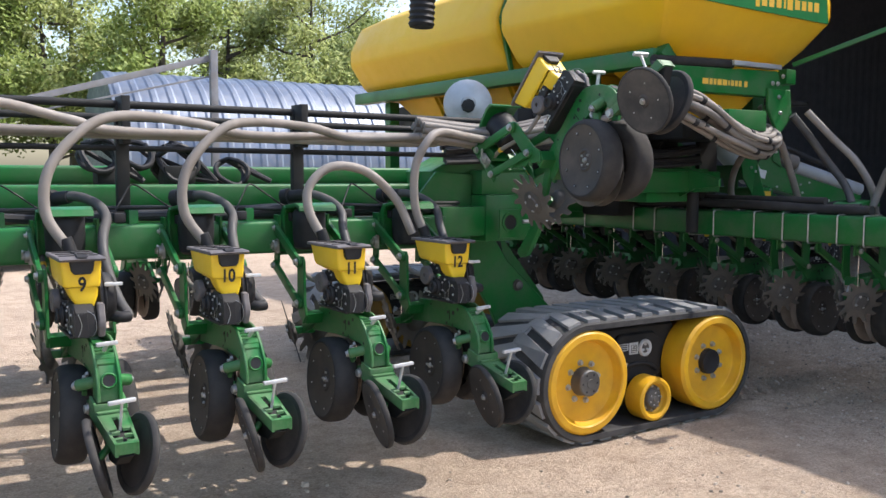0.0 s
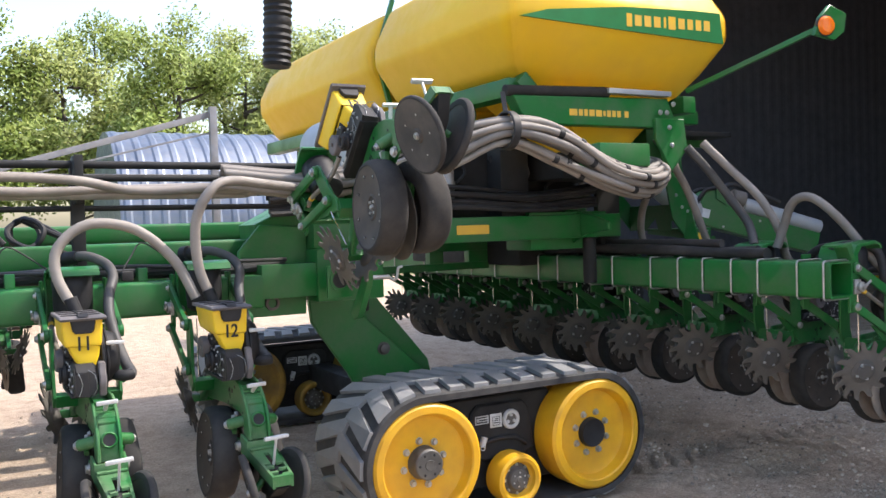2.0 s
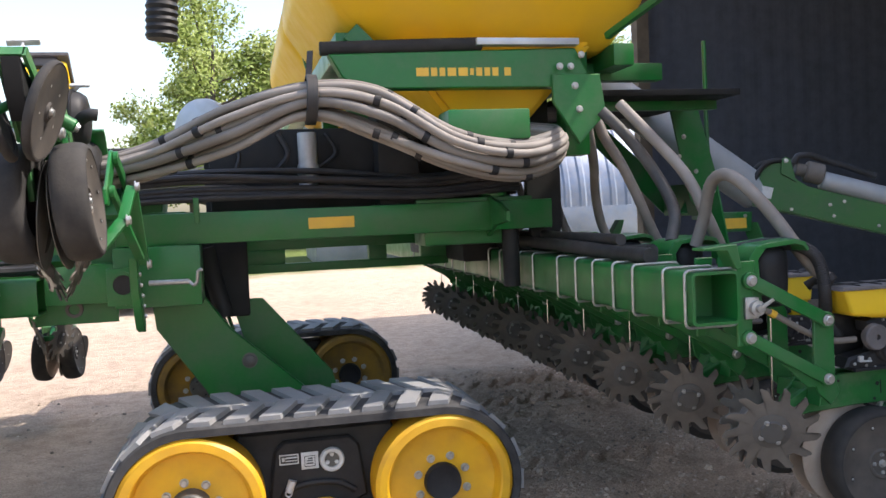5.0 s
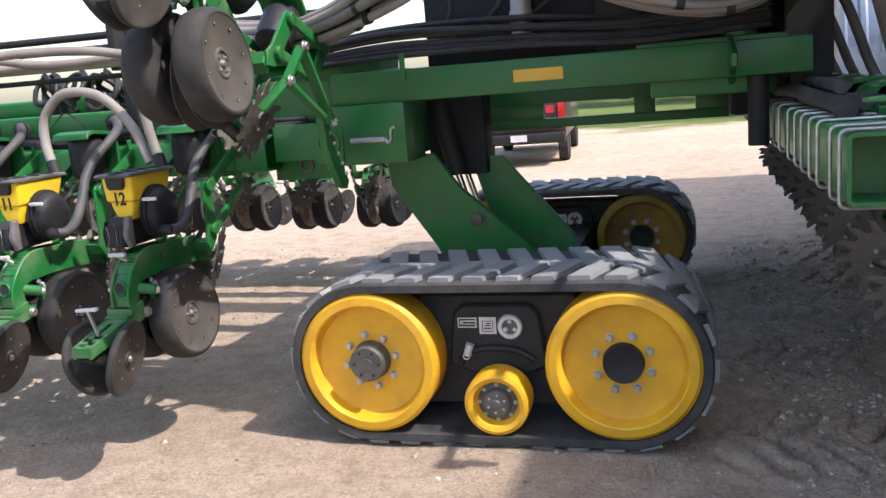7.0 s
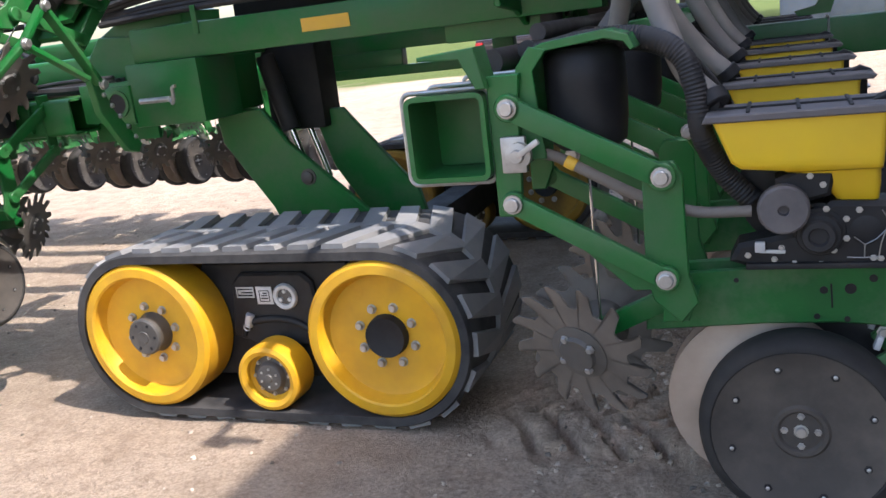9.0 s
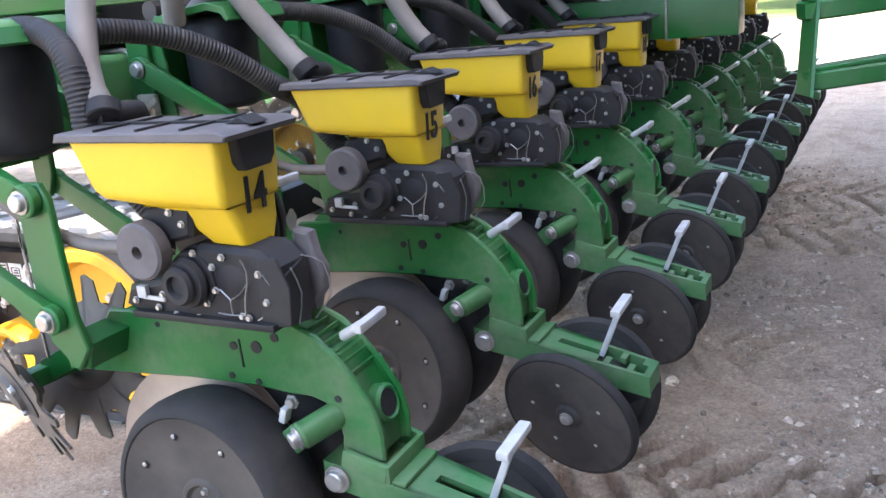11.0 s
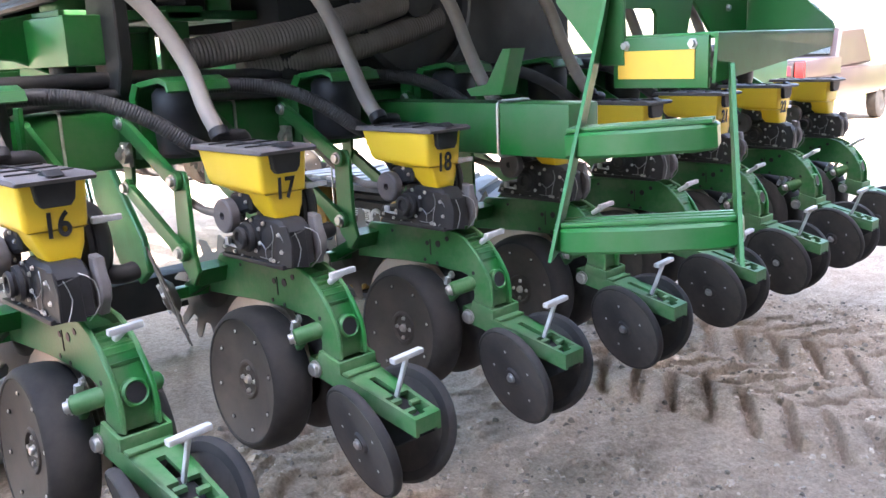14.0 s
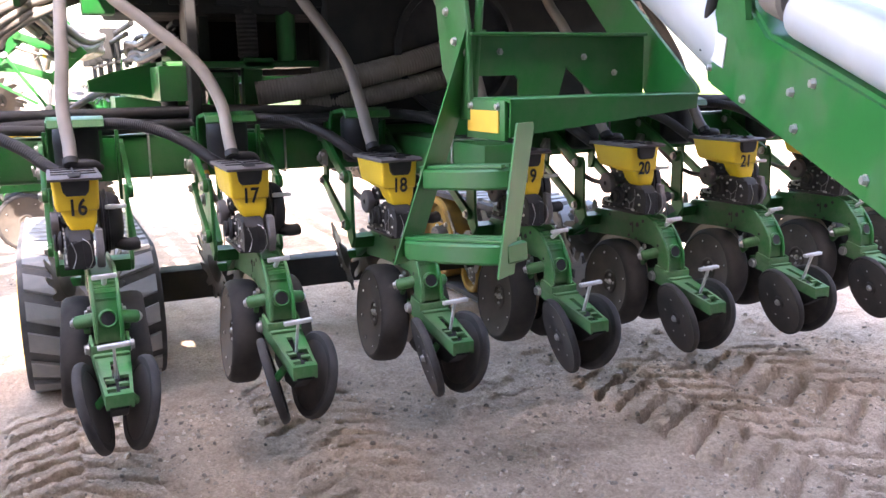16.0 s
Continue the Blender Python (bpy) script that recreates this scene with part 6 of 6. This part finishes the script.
plate(bm, [(1.87, 1.63), (1.90, 1.63), (1.90, 1.70), (1.915, 1.715), (2.065, 1.715), (2.08, 1.70), (2.08, 1.63), (2.25, 1.63), (2.285, 1.745), (2.42, 1.63), (2.64, 1.63), (2.64, 1.865), (1.87, 1.865)], 4.69, 4.702, "x", 0)
box(bm, (4.715, 2.25, 1.862), (0.05, 0.76, 0.012))
part("tray_back", bm, GREEN, ladder)
bm = BM()
v = [(4.70, 2.655, 1.64), (4.975, 2.685, 1.64), (4.965, 2.684, 1.665), (4.14, 2.63, 2.395), (3.90, 2.63, 2.395)]
a = [bm.verts.new(p) for p in v]
b = [bm.verts.new((p[0] + 0.002, p[1] + 0.012, p[2])) for p in v]
bm.faces.new(a)
bm.faces.new(list(reversed(b)))
for k in range(5):
    bm.faces.new((a[k], b[k], b[(k + 1) % 5], a[(k + 1) % 5]))
part("tray_side", bm, GREEN, ladder)
bm = BM()
v = [(5.005, 1.882, 1.632), (4.975, 2.688, 1.632), (4.970, 2.688, 1.585), (4.998, 1.882, 1.51)]
a = [bm.verts.new(p) for p in v]
b = [bm.verts.new((p[0] - 0.010, p[1], p[2])) for p in v]
bm.faces.new(a)
bm.faces.new(list(reversed(b)))
for k in range(4):
    bm.faces.new((a[k], b[k], b[(k + 1) % 4], a[(k + 1) % 4]))
part("tray_apron", bm, GREEN, ladder)
bm = BM()
plate(bm, [(4.36, 2.4), (4.58, 2.4), (4.72, 1.90), (4.735, 1.56), (4.66, 1.56), (4.50, 1.74)], 1.86, 1.88, "y", 0.004)
part("side_gusset", bm, GREEN, ladder)
bm = BM()
for q in ((4.42, 2.06), (4.46, 2.2), (4.55, 1.95), (4.62, 1.84), (4.69, 1.80)):
    bolt(bm, (q[0], 1.86, q[1]), (0, -1, 0), 0.013, 0.013)
for q in ((4.735, 1.612), (4.94, 1.612)):
    bolt(bm, (q[0], 1.868, q[1]), (0, -1, 0), 0.011, 0.012)
for y_, z_ in ((2.0, 1.8), (2.36, 1.78), (2.5, 1.72)):
    bolt(bm, (4.705, y_, z_), (1, 0, 0), 0.010, 0.010)
part("tray_bolts", bm, STEEL, ladder)
bm = BM()
hose(bm, [(4.69, 1.9, 1.64), (4.69, 1.94, 2.2), (4.69, 1.95, 2.9)], 0.016, 10)
part("hand_rail", bm, GREEN, ladder)

# ---- conveyor ----
conv = thing("fill_conveyor", "pale metal fill conveyor tube with a green lower housing", "conveyor")
CA, CB = Vector((4.33, 2.52, 2.55)), Vector((7.23, 2.52, 0.61))
dd = (CB - CA).normalized()
bm = BM()
low = Vector((dd.z, 0, -dd.x)) * 0.015
cyl(bm, CA - dd * 0.9 + low, CA + dd * 1.36 + low, 0.15, 40, 0.01)
part("conveyor_tube", bm, TUBEWHITE, conv, "pale galvanized tube")
hd = Vector((0.905, -0.33, -0.26)).normalized()
hside = Vector((0.33, 0.905, 0)).normalized()
hup = hside.cross(hd) * -1
if hup.z < 0:
    hup = -hup


def on_conv(s, h, y=2.52):
    """A point of the swivelling housing: s along it, h up from its middle, y across."""
    return Vector((5.35, 2.40, 1.70)) + hd * (s - 1.32) + hup * (h + 0.135) + hside * (y - 2.40)


bm = BM()
outline = [(1.33, -0.155), (1.30, -0.11), (1.30, 0.02), (1.315, 0.10), (1.345, 0.165), (1.39, 0.205), (1.45, 0.225), (1.52, 0.20), (1.58, 0.13), (1.70, 0.085), (2.7, 0.065), (2.7, -0.155)]
sides = [[bm.verts.new(on_conv(s, h, y)) for s, h in outline] for y in (2.40, 2.64)]
bm.faces.new(sides[0])
bm.faces.new(list(reversed(sides[1])))
for k in range(len(outline)):
    j = (k + 1) % len(outline)
    bm.faces.new((sides[0][k], sides[1][k], sides[1][j], sides[0][j]))
bmesh.ops.recalc_face_normals(bm, faces=bm.faces)
bmesh.ops.bevel(bm, geom=[e for f in bm.faces if len(f.verts) > 4 for e in f.edges], offset=0.012, segments=2, affect="EDGES")
hs = part("housing", bm, GREEN, conv, "green sheet housing")
bm = BM()
seal = [on_conv(s, h, 2.398) for s, h in ((1.285, -0.06), (1.285, 0.02), (1.30, 0.11), (1.335, 0.18), (1.385, 0.222), (1.45, 0.243))]
hose(bm, seal, 0.02, 10)
hose(bm, [q + hside * 0.244 for q in seal], 0.02, 10)
bar(bm, on_conv(1.29, 0.0, 2.40), on_conv(1.29, 0.0, 2.64), 0.03, 0.12)
part("collar", bm, BLACK, conv, "black rubber collar seal")
bm = BM()
bar(bm, on_conv(1.345, -0.03, 2.397), on_conv(1.445, -0.03, 2.397), 0.004, 0.09, 0)
part("sticker", bm, WHITE, hs, "white sticker")
bm = BM()
outl = [(1.47, 0.14), (1.45, 0.25), (1.475, 0.275), (1.51, 0.265), (1.60, 0.10)]
sd = [[bm.verts.new(on_conv(s, h, y)) for s, h in outl] for y in (2.38, 2.398)]
bm.faces.new(sd[0])
bm.faces.new(list(reversed(sd[1])))
for k in range(5):
    bm.faces.new((sd[0][k], sd[1][k], sd[1][(k + 1) % 5], sd[0][(k + 1) % 5]))
part("pivot_lug", bm, GREEN, conv)
bolts("pivot_bolt", [(on_conv(1.482, 0.245, 2.38), -hside)], 0.014, 0.014, STEEL, conv)
bolts("housing_bolt", [(on_conv(s, h, 2.40), -hside) for s, h in ((1.34, -0.10), (1.62, -0.12), (1.95, -0.10), (1.9, -0.02), (2.3, -0.1), (2.0, 0.03))], 0.011, 0.012, STEEL, hs)
bm = BM()
cyl(bm, on_conv(1.66, 0.205, 2.45), on_conv(1.80, 0.20, 2.45), 0.085, 20, 0.01)
cyl(bm, on_conv(1.58, 0.205, 2.45), on_conv(1.68, 0.205, 2.45), 0.05, 20, 0.006)
part("drive_motor", bm, DUCT, conv, "dark grey hydraulic motor")
bm = BM()
cyl(bm, on_conv(1.80, 0.16, 2.46), on_conv(2.7, 0.13, 2.46), 0.075, 24, 0.01)
part("return_tube", bm, TUBEWHITE, conv, "pale metal return tube")
bm = BM()
hose(bm, [on_conv(1.56, 0.24, 2.42), on_conv(1.57, 0.30, 2.42), on_conv(1.66, 0.33, 2.43), on_conv(1.8, 0.32, 2.45), on_conv(2.2, 0.28, 2.46)], 0.026, 10)
part("motor_hose", bm, HOSE_DK, conv)


# ---- the yard beyond ----
YARD = Matrix.Translation((-1.64, -4.07, 0)) @ Matrix.Rotation(radians(-1.55), 4, "Z") @ Matrix.Translation((1.39, 4.16, 0))
LEAF = material("leaf", (0.14, 0.20, 0.035), 0.6, 0, (0.23, 0.28, 0.06), 1.2, spec=0.3)
LEAF2 = material("leaf_pale", (0.23, 0.28, 0.065), 0.6, 0, (0.31, 0.34, 0.11), 1.2, spec=0.3)
BARK = material("bark", (0.11, 0.085, 0.065), 0.9, 0, (0.07, 0.055, 0.045), 9, bump=0.4, bump_scale=25)


def tree(x, y, h, spread, seed, leaf, dens=1.0):
    rng = random.Random(seed)
    t = thing("tree", "leafy deciduous tree with an open crown at the yard's edge", "tree", YARD @ pose(x, y, 0), group="trees beyond the yard")
    bm = BM()
    def limb(pts, r0, r1):
        path = smooth_path(pts, 0.35)
        rings = []
        for k, p in enumerate(path):
            r = r0 + (r1 - r0) * k / (len(path) - 1)
            tn = (path[min(k + 1, len(path) - 1)] - path[max(0, k - 1)]).normalized()
            a = tn.orthogonal().normalized()
            b = tn.cross(a)
            rings.append([bm.verts.new(p + (a * math.cos(j * 1.0472) + b * math.sin(j * 1.0472)) * r) for j in range(6)])
        for a, b in zip(rings, rings[1:]):
            for j in range(6):
                bm.faces.new((a[j], a[(j + 1) % 6], b[(j + 1) % 6], b[j]))
        bm.faces.new(rings[-1])
    tips = []
    top = Vector((rng.uniform(-0.5, 0.5), rng.uniform(-0.5, 0.5), h * 0.8))
    limb([(0, 0, -0.1), (0.1, 0, h * 0.25), (top.x * 0.5, top.y * 0.5, h * 0.5), top], 0.02 * h + 0.05, 0.04)
    for k in range(16):
        z = h * rng.uniform(0.16, 0.72)
        a = k * 2.4 + rng.uniform(-0.4, 0.4)
        L = spread * rng.uniform(0.55, 1.0) * (1.1 - 0.55 * z / h)
        st = Vector((top.x * 0.5 * z / h, top.y * 0.5 * z / h, z))
        e = st + Vector((math.cos(a) * L, math.sin(a) * L, L * rng.uniform(0.25, 0.75)))
        m = (st + e) / 2 + Vector((0, 0, -0.12 * L))
        limb([st, m, e], 0.006 * h, 0.015)
        tips += [e, m + Vector((rng.uniform(-.5, .5), rng.uniform(-.5, .5), rng.uniform(0, 0.6))), st.lerp(e, 0.75) + Vector((0, 0, 0.4))]
    tips += [top, top + Vector((0.3, 0, 0.5))]
    part("trunk", bm, BARK, t)
    vs, fs = [], []
    for tip in tips:
        cr = rng.uniform(0.55, 1.05) * spread * 0.34
        for k in range(int(250 * dens)):
            d = Vector((rng.gauss(0, 1), rng.gauss(0, 1), rng.gauss(0, 0.75)))
            if d.length > 1.75:
                continue
            p = tip + d * cr * 0.52
            if p.z < h * 0.1:
                continue
            s = rng.uniform(0.09, 0.18)
            u = Vector((rng.gauss(0, 1), rng.gauss(0, 1), rng.gauss(0, 1))).normalized()
            w = u.orthogonal().normalized()
            i = len(vs)
            vs += [p - u * s, p + w * s * 0.55, p + u * s, p - w * s * 0.55]
            fs.append((i, i + 1, i + 2, i + 3))
    me = bpy.data.meshes.new("crown")
    me.from_pydata(vs, [], fs)
    me.materials.append(leaf)
    ob = new("crown", me)
    ob.parent = t
    return t


for k, (x, y, h, s, lf) in enumerate(((-1.2, 31, 10.0, 3.4, 0), (2.2, 33, 9.0, 3.2, 1), (5.6, 30, 9.8, 3.4, 0), (8.8, 32, 9.0, 3.2, 1), (12.2, 31, 10.2, 3.6, 1), (15.6, 33, 9.4, 3.4, 0), (19, 31, 9.6, 3.4, 1),
                                      (4.0, 40, 12.0, 3.8, 0), (10.5, 41, 12.0, 4.0, 1), (17, 41, 11.5, 3.8, 0), (-2.6, 39, 11.5, 3.4, 1))):
    tree(-1.43 + (x + 1.43) * 1.4, -4.18 + (y + 4.18) * 1.4, 1.89 + (h * 1.16 - 1.89) * 1.4, s * 1.54, 20 + k, LEAF2 if lf else LEAF, 1.7)

hoop = thing("hoop_shed", "ribbed galvanized hoop-roofed store beyond the yard", "shed", YARD)
bm = BM()
hx0, hx1, hy, hr, hh = 3.3, 16.0, 30.9, 3.94, 1.68
n = 168
rings = []
for k in range(n + 1):
    x = hx0 + (hx1 - hx0) * k / n
    rr = hr + (0.035 if k % 8 in (2, 3, 4) else 0)
    rings.append([bm.verts.new((x, hy + rr * math.cos(math.pi * j / 20), hh + rr * math.sin(math.pi * j / 20))) for j in range(21)])
for ra, rb in zip(rings, rings[1:]):
    for j in range(20):
        bm.faces.new((ra[j], ra[j + 1], rb[j + 1], rb[j]))
HOOP = material("hoop_sheet", (0.20, 0.235, 0.30), 0.32, 0.6, (0.12, 0.15, 0.205), 0.8, dust=0.2)
part("hoop_roof", bm, HOOP, hoop, "", 20)
for sy in (-1, 1):
    bm = BM()
    box(bm, ((hx0 + hx1) / 2, hy + sy * hr, hh / 2), (hx1 - hx0, 0.08, hh))
    part("side_wall", bm, HOOP, hoop)
for x in (hx0, hx1):
    bm = BM()
    pts = [(hy - hr, 0)] + [(hy - hr * math.cos(math.pi * j / 16), hh + hr * math.sin(math.pi * j / 16)) for j in range(17)] + [(hy + hr, 0)]
    plate(bm, pts, x - 0.03, x + 0.03, "x", 0)
    part("end_wall", bm, HOOP, hoop)

elev = thing("grain_elevator", "grey steel grain elevator with upright mast", "elevator", YARD)
bm = BM()
bar(bm, (-13.5, 24.9, 0.05), (6.19, 25.94, 5.77), 0.16, 0.20)
WEATHERED = material("weathered_steel", (0.24, 0.25, 0.27), 0.6, 0.3, (0.16, 0.165, 0.18), 2, dust=0.3)
part("elevator_trough", bm, WEATHERED, elev)
bm = BM()
bar(bm, (-4.0, 25.35, 2.55), (6.19, 25.9, 5.15), 0.06, 0.06)
part("truss_rod", bm, WEATHERED, elev)
bm = BM()
box(bm, (6.19, 25.8, 3.0), (0.24, 0.24, 6.0))
part("mast", bm, WEATHERED, elev)
for z in (3.65, 3.12):
    bm = BM()
    bar(bm, (-1.69, 25.4, z), (6.1, 25.8, z), 0.08, 0.12)
    part("brace", bm, WEATHERED, elev)


def pickup(m):
    p = thing("pickup_truck", "dark brown pickup truck parked in the yard, tailgate towards the planter", "truck", m)
    PAINT = material("truck_paint", (0.040, 0.024, 0.022), 0.35, 0.0, (0.030, 0.018, 0.017), 3, coat=0.2)
    GLASS = material("dark_glass", (0.02, 0.025, 0.03), 0.08, 0, spec=0.8)
    bm = BM()
    box(bm, (0, 2.7, 0.80), (1.85, 5.4, 0.55), (0, 0, 0), 0.08)
    box(bm, (0, 0.9, 1.10), (1.85, 1.8, 0.35), (0, 0, 0), 0.05)
    part("body", bm, PAINT, p)
    bm = BM()
    plate(bm, [(1.9, 1.05), (2.1, 1.75), (3.4, 1.78), (4.1, 1.1)], -0.8, 0.8, "x", 0.05)
    part("cab", bm, PAINT, p)
    bm = BM()
    box(bm, (0, 1.98, 1.48), (1.35, 0.06, 0.36), (-14, 0, 0), 0.02)
    part("rear_window", bm, GLASS, p)
    bm = BM()
    box(bm, (0, -0.03, 0.98), (1.5, 0.06, 0.50), (0, 0, 0), 0.02)
    tg = part("tailgate", bm, PAINT, p)
    bm = BM()
    box(bm, (-0.30, -0.066, 1.10), (0.42, 0.012, 0.05), (0, 0, 0), 0)
    part("mark_bar", bm, WHITE, tg, "plain pale bar")
    bm = BM()
    box(bm, (0.0, -0.062, 1.16), (1.46, 0.012, 0.03), (0, 0, 0), 0.004)
    part("tailgate_trim", bm, HUB, tg)
    bm = BM()
    box(bm, (0.62, -0.066, 1.10), (0.16, 0.012, 0.14), (0, 0, 0), 0)
    part("badge", bm, material("red_badge", (0.55, 0.03, 0.05), 0.4), tg, "red badge")
    bm = BM()
    box(bm, (0, -0.225, 0.57), (0.32, 0.012, 0.13), (0, 0, 0), 0)
    part("rear_plate", bm, WHITE, p, "plain pale plate")
    bm = BM()
    box(bm, (0, -0.12, 0.55), (1.8, 0.2, 0.2), (0, 0, 0), 0.04)
    part("bumper", bm, DARKFRAME, p)
    for s in (-1, 1):
        bm = BM()
        box(bm, (s * 0.84, -0.04, 1.05), (0.14, 0.06, 0.36), (0, 0, 0), 0.02)
        part("tail_light", bm, material("tail_lens", (0.6, 0.02, 0.02), 0.2), p)
        for y in (1.0, 4.5):
            bm = BM()
            lathe(bm, (s * 0.92, y, 0.38), (s, 0, 0), [(0, -0.22), (0.34, -0.22), (0.38, -0.18), (0.38, -0.03), (0.34, 0.0), (0.22, -0.01), (0.2, -0.05), (0, -0.05)], 28)
            part("wheel", bm, RUBBER, p)
    return p


pickup(YARD @ pose(-0.95, 13.6, 0, 0, 0, 6))
